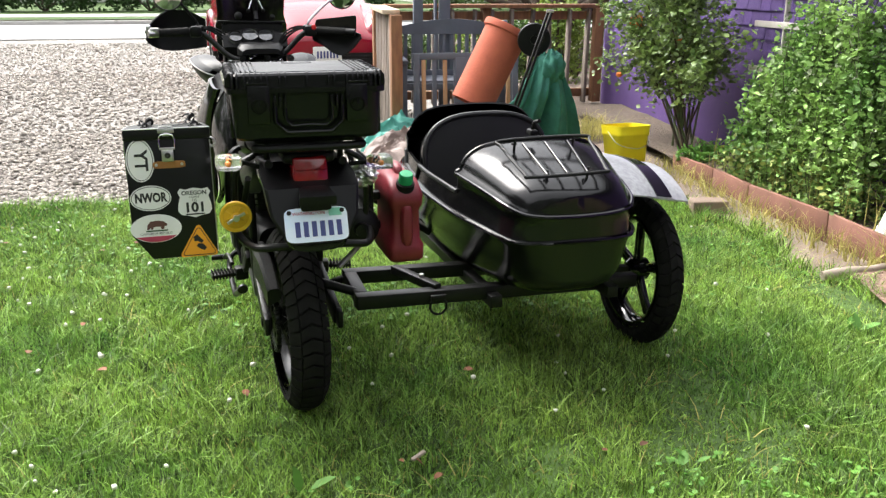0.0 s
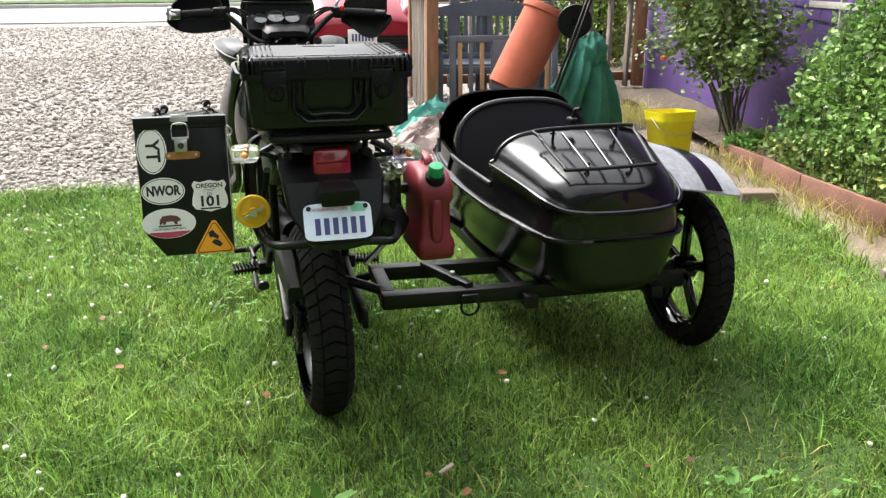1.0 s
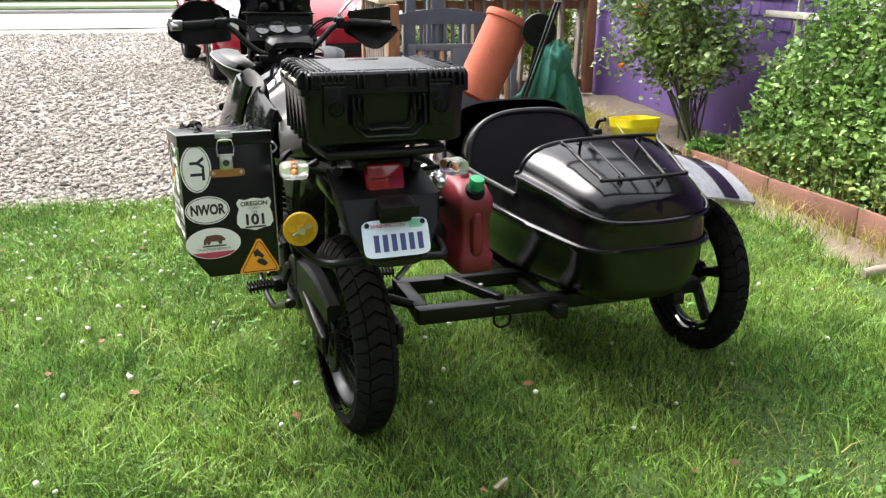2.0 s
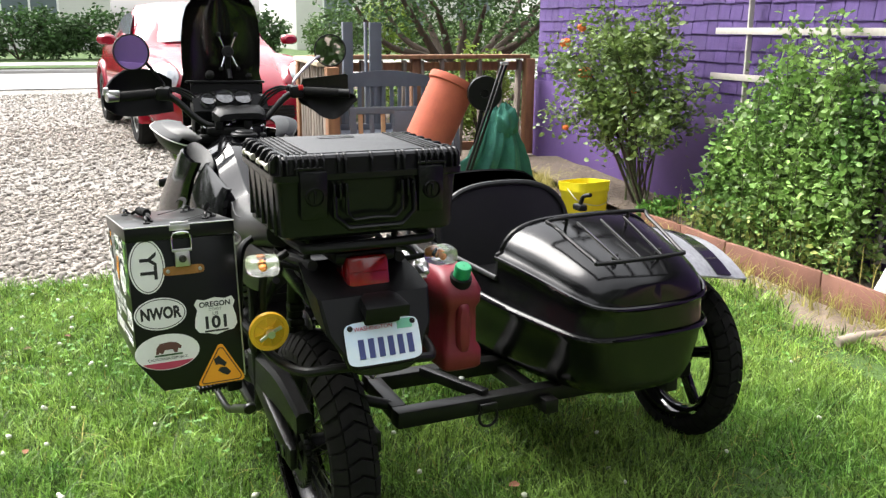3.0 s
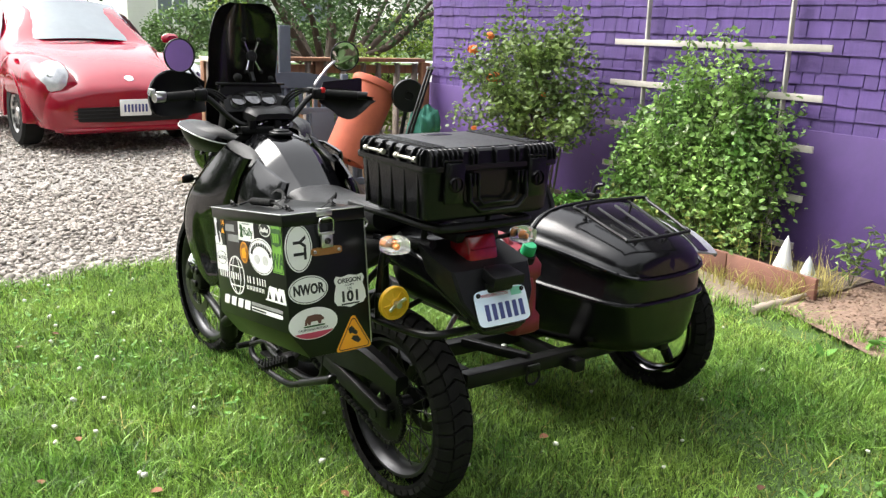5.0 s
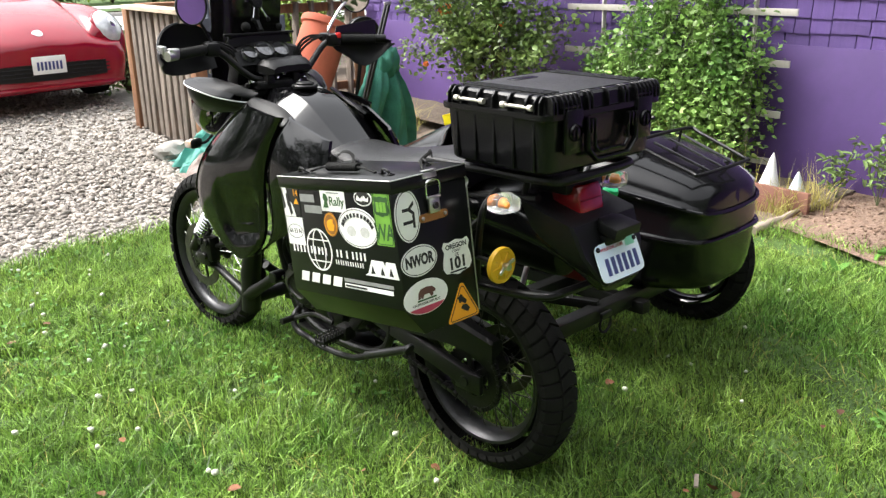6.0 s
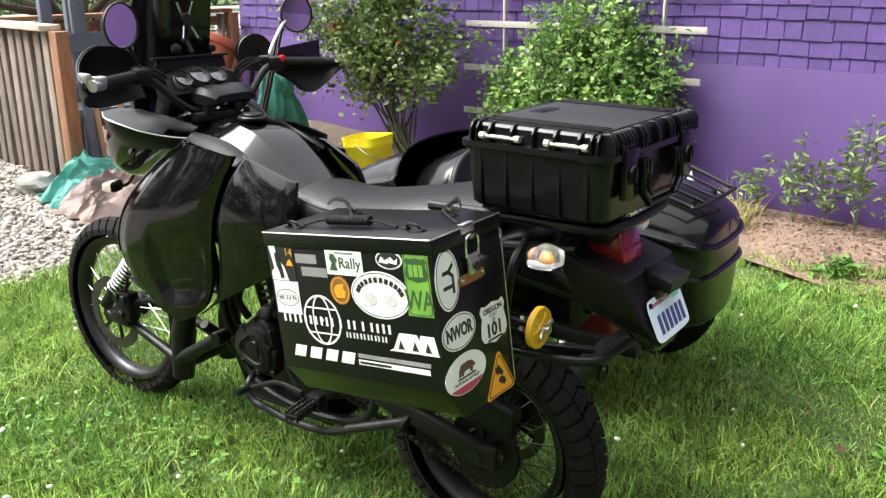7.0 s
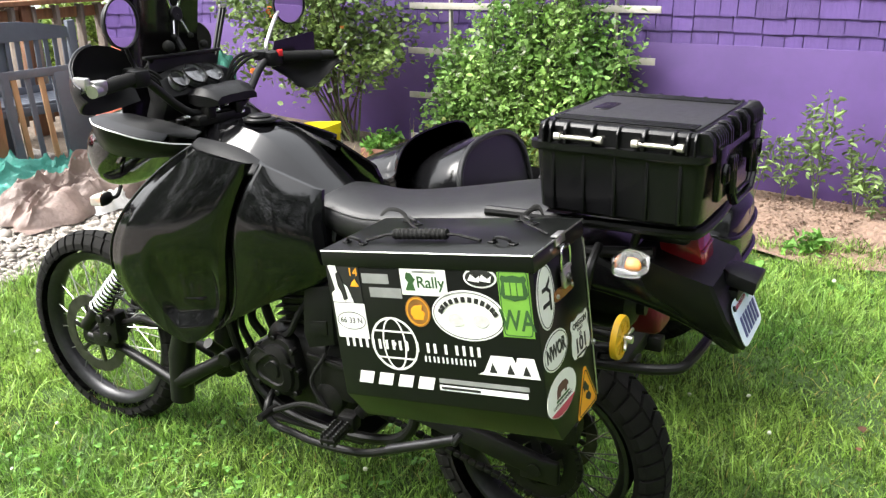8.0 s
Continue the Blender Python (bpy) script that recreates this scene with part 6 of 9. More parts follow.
for s in (-1, 1):
    for k in range(5):
        bm = B()
        box(bm, (s * 0.2065, -0.130 + 0.065 * k, 0.066), (0.010, 0.008, 0.118), 0.002)
        part("side_rib", bm, CASE, top_case)
    for k in range(4):
        bm = B()
        box(bm, (s * (0.176 - 0.013 * k), 0, 0.1885), (0.0045, 0.285, 0.005), 0.0012)
        part("lid_ridge", bm, CASE, top_case)
    for y in (-0.085, 0.075):
        bm = B()
        tube(bm, [(s * 0.219, y - 0.048, 0.160), (s * 0.219, y + 0.048, 0.160)], 0.0042, 10)
        for e in (-0.044, 0.044):
            tube(bm, [(s * 0.219, y + e - 0.006, 0.160), (s * 0.219, y + e + 0.006, 0.160)], 0.0075, 10)
        part("hinge_pin", bm, PIN, top_case, "pale galvanised pin")
        for e in (-0.028, 0.028):
            lid_rib(Matrix.Translation((s * 0.2225, y + e, 0)) @ Matrix.Diagonal((s, 1, 1, 1)), 0.007)
    for y in (-0.155, -0.140, -0.005, 0.135, 0.150):
        lid_rib(Matrix.Translation((s * 0.2215, y, 0)) @ Matrix.Diagonal((s, 1, 1, 1)), 0.005)
for x in (-0.202, -0.190, -0.075, -0.060, 0.0, 0.060, 0.075, 0.190, 0.202):
    lid_rib(Matrix.Translation((x, -0.1865, 0)) @ pose(0, 0, 0, 0, 0, -90), 0.006)
for x in (-0.170, -0.155, -0.140, -0.125, -0.110, 0.110, 0.125, 0.140, 0.155, 0.170):
    lid_rib(Matrix.Translation((x, -0.1890, 0)) @ pose(0, 0, 0, 0, 0, -90), 0.0052)
for x in (-0.14, 0.14):
    bm = B()
    box(bm, (x, -0.1845, 0.160), (0.070, 0.006, 0.006), 0.0015)
    part("comb_bar", bm, CASE, top_case)
for sx in (-1, 1):
    lt = piece("latch", None, top_case, Matrix.Translation((sx * 0.135, 0, 0)))
    bm = B()
    box(bm, (0, -0.186, 0.102), (0.060, 0.014, 0.105), 0.004)
    part("lever", bm, CASE, lt)
    bm = B()
    lathe(bm, [(0.001, 0.004), (0.013, 0.004), (0.014, 0.0), (0.018, 0.0), (0.019, 0.005), (0.021, 0.0)], 24, pose(0, -0.195, 0.100, 0, 0, -90))
    box(bm, (0, -0.199, 0.100), (0.005, 0.008, 0.028), 0.0015)
    part("lock_hasp", bm, CASE, lt)
hd = piece("handle", None, top_case, Matrix())
bm = B()
tube(bm, [(-0.092, -0.194, 0.098), (-0.092, -0.197, 0.055), (-0.062, -0.198, 0.027), (0.062, -0.198, 0.027), (0.092, -0.197, 0.055), (0.092, -0.194, 0.098)], 0.0095, 10, flat=0.7)
part("grip", bm, CASE, hd)
bm = B()
tube(bm, [(-0.064, -0.196, 0.095), (-0.064, -0.197, 0.060), (-0.048, -0.198, 0.044), (0.0, -0.199, 0.047), (0.048, -0.198, 0.044), (0.064, -0.197, 0.060), (0.064, -0.196, 0.095)], 0.0045, 8)
part("inner_edge", bm, CASE, hd)
for x in (-0.092, -0.078, -0.064, 0.064, 0.078, 0.092):
    bm = B()
    box(bm, (x, -0.190, 0.108), (0.006, 0.020, 0.034), 0.0015)
    part("handle_lug", bm, CASE, hd)

# ---- red fuel can beside the rear wheel ----
can = thing("fuel_can", "dark red plastic fuel can with a green cap beside the motorcycle", "fuel can", pose(0.542, 2.80, 0.545, 0, 0, 3.3))
bm = B()
loops = []
for z, w, d0, d1, e in ((0.0, 0.052, -0.115, 0.115, 8), (0.010, 0.060, -0.125, 0.125, 8), (0.055, 0.060, -0.125, 0.125, 8), (0.075, 0.050, -0.112, 0.120, 8), (0.17, 0.048, -0.110, 0.120, 8), (0.19, 0.056, -0.122, 0.125, 8), (0.225, 0.058, -0.122, 0.125, 8), (0.262, 0.050, -0.085, 0.118, 6), (0.275, 0.036, -0.03, 0.100, 4)):
    loops.append([Vector((x, y + (d0 + d1) / 2, z)) for x, y in oval(w, (d1 - d0) / 2, 40, e)])
rings(bm, loops)
part("can_body", bm, REDCAN, can, "", 50)
bm = B()
body(bm, ((-0.128, 0, 0.12, 0.014, 0.06, 0.06, 3), (-0.118, 0, 0.12, 0.020, 0.075, 0.075, 3), (-0.10, 0, 0.12, 0.022, 0.075, 0.075, 3)), 6, 20)
part("front_rib", bm, REDCAN, can)
bm = B()
tube(bm, smooth_path([(0, -0.02, 0.265), (0, 0.0, 0.292), (0, 0.07, 0.292), (0, 0.10, 0.262)]), 0.014, 10, flat=0.8)
part("can_handle", bm, REDCAN, can)
bm = B()
tube(bm, [(0, -0.085, 0.225), (0, -0.100, 0.262)], 0.030, 20)
part("collar", bm, RUBBER, can)
bm = B()
lathe(bm, [(0.001, 0.036), (0.020, 0.035), (0.023, 0.030), (0.023, 0.002), (0.020, 0.0)], 24, Matrix.Translation((0, -0.1, 0.262)) @ (Vector((0, -0.015, 0.037)).to_track_quat("X", "Z").to_matrix().to_4x4()))
part("cap", bm, GREENCAP, can, "green screw cap")
for z in (0.10, 0.20):
    bm = B()
    box(bm, (-0.085, 0.01, z), (0.05, 0.03, 0.03), 0.006)
    part("mount_bracket", bm, FRAME, can)


# ---- the sidecar ----
SC = (1.12, 3.10)
sidecar = thing("sidecar", "black fibreglass sidecar with luggage rack, bolted to the motorcycle", "sidecar", Matrix.Translation((1.12, 2.67, 0)) @ pose(0, 0, 0, 0, 0, 3.5) @ Matrix.Translation((0, 0.43, 0)))
HULL = ((-0.484, 0.02, 0.455, 0.595, 0.750), (-0.481, 0.10, 0.442, 0.595, 0.754), (-0.471, 0.160, 0.428, 0.595, 0.762), (-0.448, 0.202, 0.412, 0.596, 0.775), (-0.39, 0.236, 0.393, 0.600, 0.800), (-0.28, 0.262, 0.37, 0.605, 0.83), (-0.13, 0.295, 0.355, 0.612, 0.862), (0.05, 0.322, 0.345, 0.625, 0.875), (0.25, 0.335, 0.34, 0.635, 0.875), (0.45, 0.325, 0.34, 0.64, 0.89), (0.60, 0.305, 0.345, 0.64, 0.885), (0.75, 0.275, 0.36, 0.63, 0.84), (0.95, 0.215, 0.39, 0.61, 0.755), (1.12, 0.145, 0.43, 0.59, 0.685), (1.25, 0.07, 0.48, 0.575, 0.63), (1.285, 0.02, 0.53, 0.57, 0.59))
PROFILE = ((0.0, -1.0), (0.30, -1.0), (0.50, -0.975), (0.68, -0.90), (0.82, -0.72), (0.92, -0.42), (0.985, -0.12), (1.03, -0.07), (1.035, 0.0), (1.0, 0.02), (0.985, 0.06), (0.975, 0.30), (0.962, 0.54), (0.985, 0.562), (0.982, 0.595), (0.935, 0.62), (0.92, 0.68), (0.88, 0.765), (0.80, 0.855), (0.68, 0.93), (0.50, 0.975), (0.26, 0.995), (0.0, 1.0))


def hull_ring(row, grow=0.0):
    y, w, zb, zm, zt = row
    ring = []
    for fx, lv in PROFILE:
        z = zm + (lv * (zt - zm) if lv > 0 else lv * (zm - zb))
        ring.append((fx * (w - grow), z - math.copysign(grow, lv) * (abs(lv) > 0.5)))
    return [Vector((x, y, z)) for x, z in ring] + [Vector((-x, y, z)) for x, z in ring[-2:0:-1]]


def hull_rows():
    return keyed(HULL, 91)


OPEN = (-0.06, 0.665)
n_ring = 2 * len(PROFILE) - 2
bm = B()
rows = rings(bm, [hull_ring(r) for r in hull_rows()])
cut = [f for f in bm.faces if OPEN[0] < f.calc_center_median().y < OPEN[1] and f.calc_center_median().z > 0.70]
bmesh.ops.delete(bm, geom=cut, context="FACES")
part("hull", bm, SATIN, sidecar, "satin black fibreglass shell", 60)
bm = B()
rings(bm, [hull_ring(r, 0.012) for r in hull_rows() if -0.1 < r[0] < 1.15])
cut = [f for f in bm.faces if OPEN[0] < f.calc_center_median().y < OPEN[1] and f.calc_center_median().z > 0.695]
bmesh.ops.delete(bm, geom=cut, context="FACES")
part("hull_lining", bm, VINYL, sidecar, "black interior lining", 60)
# polished mouldings run round the tail along the belt and the lid seam
for ring_i, r, y_end, name in ((8, 0.0085, 1.2, "belt_moulding"), (13, 0.0078, -0.05, "lid_moulding")):
    half = [hull_ring(row)[ring_i] for row in hull_rows() if row[0] < y_end]
    line = [Vector((-p.x, p.y, p.z)) for p in half[::-1]] + half
    tail_y = min(p.y for p in line)
    pts = []
    for k, p in enumerate(line):
        t = line[min(k + 1, len(line) - 1)] - line[max(k - 1, 0)]
        out = Vector((t.y, -t.x, 0))
        out = out.normalized() if out.length > 1e-6 else Vector((0, -1, 0))
        if not pts or (p - pts[-1][0]).length > 0.012:
            pts.append((p, p + out * 0.003))
    bm = B()
    tube(bm, [q for _, q in pts], r, 8)
    part(name, bm, PAINT, sidecar)
# cockpit: padded arch, bulkhead, seat
edge = sorted([p for p in hull_ring(min(hull_rows(), key=lambda r: abs(r[0] - 0.67))) if p.z > 0.69], key=lambda p: math.atan2(p.z - 0.66, p.x), reverse=True)
bm = B()
loops = []
for k in range(6):
    q = k / 5
    row = [Vector((p.x * (1 + 0.04 * q * q), p.y - 0.05 * q, p.z + (0.05 * q * q) * max(0, (p.z - 0.69) / 0.2))) for p in edge]
    loops.append(row + [p + Vector((0, -0.003, -0.006)) for p in row[::-1]])
rings(bm, loops)
part("cockpit_hood", bm, SATIN, sidecar, "flared black hood of the cockpit", 50)
ARCH = Matrix.Translation((-0.02, 0.33, 0.545)) @ pose(0, 0, 0, -12)
for name, mat, label, rows in (("arch_shell", SATIN, "black arched hood open to the rear", ((-0.004, 0.985), (0.006, 1.005), (0.05, 1.0), (0.12, 0.95), (0.20, 0.84), (0.25, 0.70), (0.25, 0.66), (0.20, 0.80), (0.12, 0.91), (0.05, 0.955), (0.006, 0.960), (-0.004, 0.975))), ("arch_lining", VINYL, "", ((0.004, 0.957), (0.05, 0.950), (0.12, 0.905), (0.20, 0.79), (0.245, 0.62), (0.248, 0.30)))):
    bm = B()
    rings(bm, [[Vector((x * 0.272 * g, y, 0.17 + z * 0.192 * g)) for x, z in oval(1.0, 1.0, 48, 2.7)] for y, g in rows], cap=name == "arch_lining", loop_all=name == "arch_shell")
    bmesh.ops.transform(bm, matrix=ARCH, verts=bm.verts)
    part(name, bm, mat, sidecar, label, 50)
bm = B()
tube(bm, [ARCH @ Vector((x * 0.268, 0.0, 0.17 + z * 0.189)) for x, z in oval(1.0, 1.0, 60, 2.7)], 0.011, 8, closed=True)
part("arch_padding", bm, VINYL, sidecar, "padded black rim of the arch")
tr = sorted([p for p in hull_ring(min(hull_rows(), key=lambda r: abs(r[0] + 0.06))) if p.z > 0.70], key=lambda p: math.atan2(p.z - 0.70, p.x), reverse=True)
bm = B()
tube(bm, smooth_path([(p.x, p.y, p.z) for p in tr], 2), 0.008, 8)
part("trunk_edge", bm, SATIN, sidecar)
for s in (-1, 1):
    bm = B()
    tube(bm, [(s * (p.x + 0.002), p.y, p.z) for p in [sorted([q for q in hull_ring(r) if q.x > 0 and q.z < 0.71], key=lambda q: q.z)[-1] for r in hull_rows() if OPEN[0] - 0.02 < r[0] < OPEN[1] + 0.02]], 0.009, 8)
    part("side_trim", bm, VINYL, sidecar)
bm = B()
ring = [Vector((p.x * 0.97, -0.055, p.z - 0.006)) for p in hull_ring(min(hull_rows(), key=lambda r: abs(r[0] + 0.06)))]
rings(bm, [ring, [p + Vector((0, 0.012, 0)) for p in ring]])
part("bulkhead", bm, VINYL, sidecar)
bm = B()
body(bm, ((-0.04, 0, 0.55, 0.25, 0.05, 0.06, 4), (0.20, 0, 0.55, 0.27, 0.06, 0.06, 4), (0.42, 0, 0.545, 0.28, 0.06, 0.06, 4), (0.55, 0, 0.53, 0.27, 0.05, 0.06, 4)), 10, 28)
part("seat_cushion", bm, VINYL, sidecar, "black seat cushion")
# luggage rack on the trunk
FL, FR, RR, RL = (-0.190, -0.185, 0.890), (0.145, -0.205, 0.898), (0.103, -0.458, 0.822), (-0.172, -0.430, 0.812)
rack = piece("luggage_rack", None, sidecar, Matrix())


def mix(a, b, t):
    return tuple(u + (v - u) * t for u, v in zip(a, b))


bm = B()
tube(bm, smooth_path([mix(FL, RL, 0.2), mix(FL, FR, 0.06), mix(FL, FR, 0.94), mix(FR, RR, 0.2), mix(FR, RR, 0.9), mix(RR, RL, 0.06), mix(RR, RL, 0.94), mix(FL, RL, 0.9)], 6, True), 0.0062, 8, closed=True)
part("rack_frame", bm, FRAME, rack)
for t in (0.25, 0.5, 0.75):
    bm = B()
    a, b = mix(FL, FR, t), mix(RL, RR, t)
    tube(bm, [mix(a, b, 0.12), mix(a, b, 0.98)], 0.005, 8)
    part("rack_bar", bm, PAINT, rack)
for a in (mix(FL, FR, 0.2), mix(FL, FR, 0.85), mix(mix(RL, RR, 0.3), mix(FL, FR, 0.3), 0.15), mix(mix(RL, RR, 0.8), mix(FL, FR, 0.8), 0.15)):
    bm = B()
    tube(bm, [a, (a[0], a[1] + 0.01, a[2] - 0.055)], 0.005, 8)
    disc(bm, 0.010, 0, 0.006, 12, pose(a[0], a[1] + 0.008, a[2] - 0.018, 0, -90, 0))
    part("rack_foot", bm, FRAME, rack)
bm = B()
box(bm, (-0.03, -0.12, 0.905), (0.03, 0.045, 0.02), 0.006)
tube(bm, smooth_path([(-0.03, -0.12, 0.91), (-0.025, -0.13, 0.94), (-0.02, -0.16, 0.95)]), 0.007, 8)
part("lid_lock", bm, FRAME, sidecar)
# wheel
sw = piece("sidecar_wheel", None, sidecar, Matrix.Translation((0.50, -0.02, 0.302)) @ pose(0, 0, 0, 0, 2.0, 0))
tyre(sw, 0.305, 0.105, DUSTY, 40, 0.215)
piece("rim", rim_mesh(0.215, 0.085, PAINT), sw, Matrix())
bm = B()
lathe(bm, [(0.001, -0.05), (0.03, -0.05), (0.045, -0.035), (0.045, 0.035), (0.03, 0.05), (0.001, 0.05)], 24)
part("hub", bm, PAINT, sw)
for k in range(5):
    a = 2 * math.pi * k / 5 + 0.3
    bm = B()
    for da in (-0.10, 0.10):
        p = Vector((0.0, 0.035 * math.cos(a + da * 3), 0.035 * math.sin(a + da * 3)))
        q = Vector((0.0, 0.20 * math.cos(a + da * 0.35), 0.20 * math.sin(a + da * 0.35)))
        bar(bm, p, q, 0.026, 0.020, 0.006)
    bar(bm, (0, 0.13 * math.cos(a), 0.13 * math.sin(a)), (0, 0.205 * math.cos(a), 0.205 * math.sin(a)), 0.022, 0.045, 0.008)
    part("wheel_spoke", bm, PAINT, sw)
# mudguard: a shelf from the body over the wheel; silver mottling paints reflected sky
MUD = material("sky_reflection_silver", (0.46, 0.47, 0.49), (0.20, 0.205, 0.22), 0.3, 0.2, scale=7, fine=0.4)
bm = B()
loops = []
for k in range(15):
    a = radians(53 + 85 * k / 14)
    row = []
    for x, r in ((0.262, 0.498), (0.33, 0.485), (0.42, 0.46), (0.49, 0.442), (0.54, 0.432), (0.547, 0.412)):
        row.append(Vector((x, -0.02 - r * math.cos(a), 0.302 + r * math.sin(a))))
    loops.append(row + [p + Vector((-0.003, 0, -0.005)) for p in row[::-1]])
rings(bm, loops)
guard = part("mudguard", bm, MUD, sidecar, "mudguard with sky reflections painted in mottled silver and a dark band", 50)
# dark band left between the painted reflections
bm = B()
loops = []
for k in range(13):
    a = radians(54 + 82 * k / 12)
    loops.append([Vector((x, -0.02 - r * math.cos(a), 0.302 + r * math.sin(a))) for x, r in ((0.395, 0.472), (0.42, 0.465), (0.465, 0.454), (0.463, 0.450), (0.42, 0.458), (0.395, 0.466))])
rings(bm, loops)
part("stripe", bm, PAINT, guard, "dark band between the painted sky reflections")
bm = B()
bar(bm, (0.50, -0.10, 0.700), (0.27, -0.10, 0.755), 0.04, 0.006, 0.002)
part("mudguard_stay", bm, FRAME, sidecar)
# chassis
def tube_at(name, a, b, w=0.048, mat=FRAME, label="", bev=0.004):
    bm = B()
    bar(bm, (a[0] - SC[0], a[1] - SC[1], a[2]), (b[0] - SC[0], b[1] - SC[1], b[2]), w, w, bev)
    return part(name, bm, mat, sidecar, label)


tube_at("chassis_tube", (0.40, 2.845, 0.375), (1.50, 2.90, 0.330), 0.05)
tube_at("chassis_tube", (0.41, 3.115, 0.375), (1.50, 3.16, 0.330), 0.05)
tube_at("chassis_end", (0.425, 2.87, 0.377), (0.432, 3.09, 0.377), 0.046)
tube_at("chassis_brace", (0.60, 3.10, 0.392), (0.70, 2.86, 0.388), 0.032)
tube_at("chassis_tube", (0.90, 2.80, 0.335), (0.90, 4.10, 0.335), 0.045)
tube_at("chassis_tube", (1.36, 2.80, 0.325), (1.36, 4.00, 0.325), 0.045)
tube_at("front_cross_tube", (0.22, 3.95, 0.30), (1.36, 3.95, 0.335), 0.042)
tube_at("wheel_axle", (1.40, 3.08, 0.305), (1.60, 3.08, 0.302), 0.04)
for a, b, r, mat in (((0.30, 2.95, 0.42), (0.45, 2.90, 0.375), 0.016, FRAME), ((0.30, 3.20, 0.30), (0.44, 3.115, 0.375), 0.016, FRAME), ((0.36, 2.92, 0.48), (0.56, 3.02, 0.62), 0.009, STEEL), ((0.30, 3.55, 0.78), (0.86, 3.50, 0.40), 0.014, FRAME), ((0.22, 3.95, 0.32), (0.12, 3.95, 0.42), 0.016, FRAME)):
    bm = B()
    tube(bm, [(a[0] - SC[0], a[1] - SC[1], a[2]), (b[0] - SC[0], b[1] - SC[1], b[2])], r, 12)
    part("mount_strut", bm, mat, sidecar)
bm = B()
tube(bm, [(0.69 - SC[0] + 0.030 * math.cos(a), 2.822 - SC[1], 0.335 + 0.030 * math.sin(a)) for a in (2 * math.pi * k / 24 for k in range(24))], 0.0045, 8, closed=True)
part("tie_ring", bm, FRAME, sidecar)
bm = B()
box(bm, (0.69 - SC[0], 2.820 - SC[1], 0.368), (0.055, 0.012, 0.020), 0.003)
part("ring_strap", bm, FRAME, sidecar)
bm = B()
disc(bm, 0.010, 0, 0.016, 12, pose(0.665 - SC[0], 2.95 - SC[1], 0.40, 0, -90, 0), 0.002)
part("frame_bolt", bm, STEEL, sidecar)


# ---- things in the yard ----
def crumple(bm, rows, cols, fn):
    grid = [[bm.verts.new(fn(i / (rows - 1), j / (cols - 1))) for j in range(cols)] for i in range(rows)]
    for a, b in zip(grid, grid[1:]):
        for j in range(cols - 1):
            bm.faces.new((a[j], a[j + 1], b[j + 1], b[j]))


def lump(name, c, size, mat, label, category, amp=0.25, seed=0.0, sub=3, freq=1.6):
    bm = B()
    bmesh.ops.create_icosphere(bm, subdivisions=sub, radius=1.0)
    for v in bm.verts:
        n = v.co.normalized()
        k = 1 + amp * noise.noise(n * freq + Vector((seed, 0, 0))) + amp * 0.5 * noise.noise(n * freq * 3 + Vector((0, seed, 0)))
        v.co = Vector((n.x * size[0] * k, n.y * size[1] * k, n.z * size[2] * k))
    ob = new(name, mesh_of(name, bm, mat, 40))
    ob.matrix_basis = Matrix.Translation(c)
    return tagged(ob, label, category)


# yellow bucket
bucket = thing("bucket", "bright yellow square plastic bucket standing on the soil", "bucket", pose(2.81, 5.79, gh(2.81, 5.79) - 0.016, -4.5, 0, 8) @ Matrix.Diagonal((1.08, 1.08, 1.15, 1)))
bm = B()
loops = [[Vector((x, y, z)) for x, y in oval(w, w, 36, 5)] for z, w in ((0.0, 0.098), (0.006, 0.104), (0.24, 0.122), (0.245, 0.128), (0.262, 0.130), (0.268, 0.128), (0.300, 0.134), (0.306, 0.134), (0.306, 0.128), (0.02, 0.100), (0.018, 0.02))]
rings(bm, loops)
part("pail", bm, BUCKET, bucket, "", 50)
bm = B()
tube(bm, smooth_path([(-0.134, 0, 0.27), (-0.12, -0.10, 0.20), (0, -0.145, 0.17), (0.12, -0.10, 0.20), (0.134, 0, 0.27)]), 0.003, 6)
part("bail", bm, STEEL, bucket)
# clay flue pipe leaning, black planter wheel and cane, draped cloth
A, T = Vector((1.845, 6.52, 0.50)), Vector((2.14, 6.56, 1.07))
d = (T - A).normalized()
pipe = thing("flue_pipe", "terracotta clay flue pipe leaning on the clutter", "clay pipe", Matrix.Translation(A) @ d.to_track_quat("X", "Z").to_matrix().to_4x4())
ln = (T - A).length
bm = B()
lathe(bm, [(0.160, 0.0), (0.165, 0.004), (0.166, ln - 0.06), (0.170, ln - 0.055), (0.182, ln - 0.05), (0.184, ln - 0.01), (0.178, ln), (0.155, ln), (0.150, ln - 0.05), (0.148, 0.0)], 40, closed=True)
part("barrel", bm, TERRA, pipe)
bm = B()
box(bm, (0.06, 0.10, -0.12), (0.07, 0.03, 0.03), 0.006)
part("clip", bm, FRAME, pipe)
prop = thing("reel", "black plastic cord reel leaning on the heap", "reel", Matrix.Translation((2.250, 6.28, 0.995)) @ pose(0, 0, 0, 8, 0, 74) @ Matrix.Scale(0.94, 4))
bm = B()
lathe(bm, [(0.001, -0.012), (0.03, -0.012), (0.034, -0.03), (0.125, -0.03), (0.13, -0.022), (0.13, -0.012), (0.07, -0.006), (0.07, 0.006), (0.13, 0.012), (0.13, 0.022), (0.125, 0.03), (0.03, 0.03)], 30)
part("drum", bm, PLASTIC, prop)
bm = B()
tube(bm, [(0, 0, -0.06), (0, 0.02, -0.86)], 0.016, 8)
part("leg", bm, FRAME, prop)
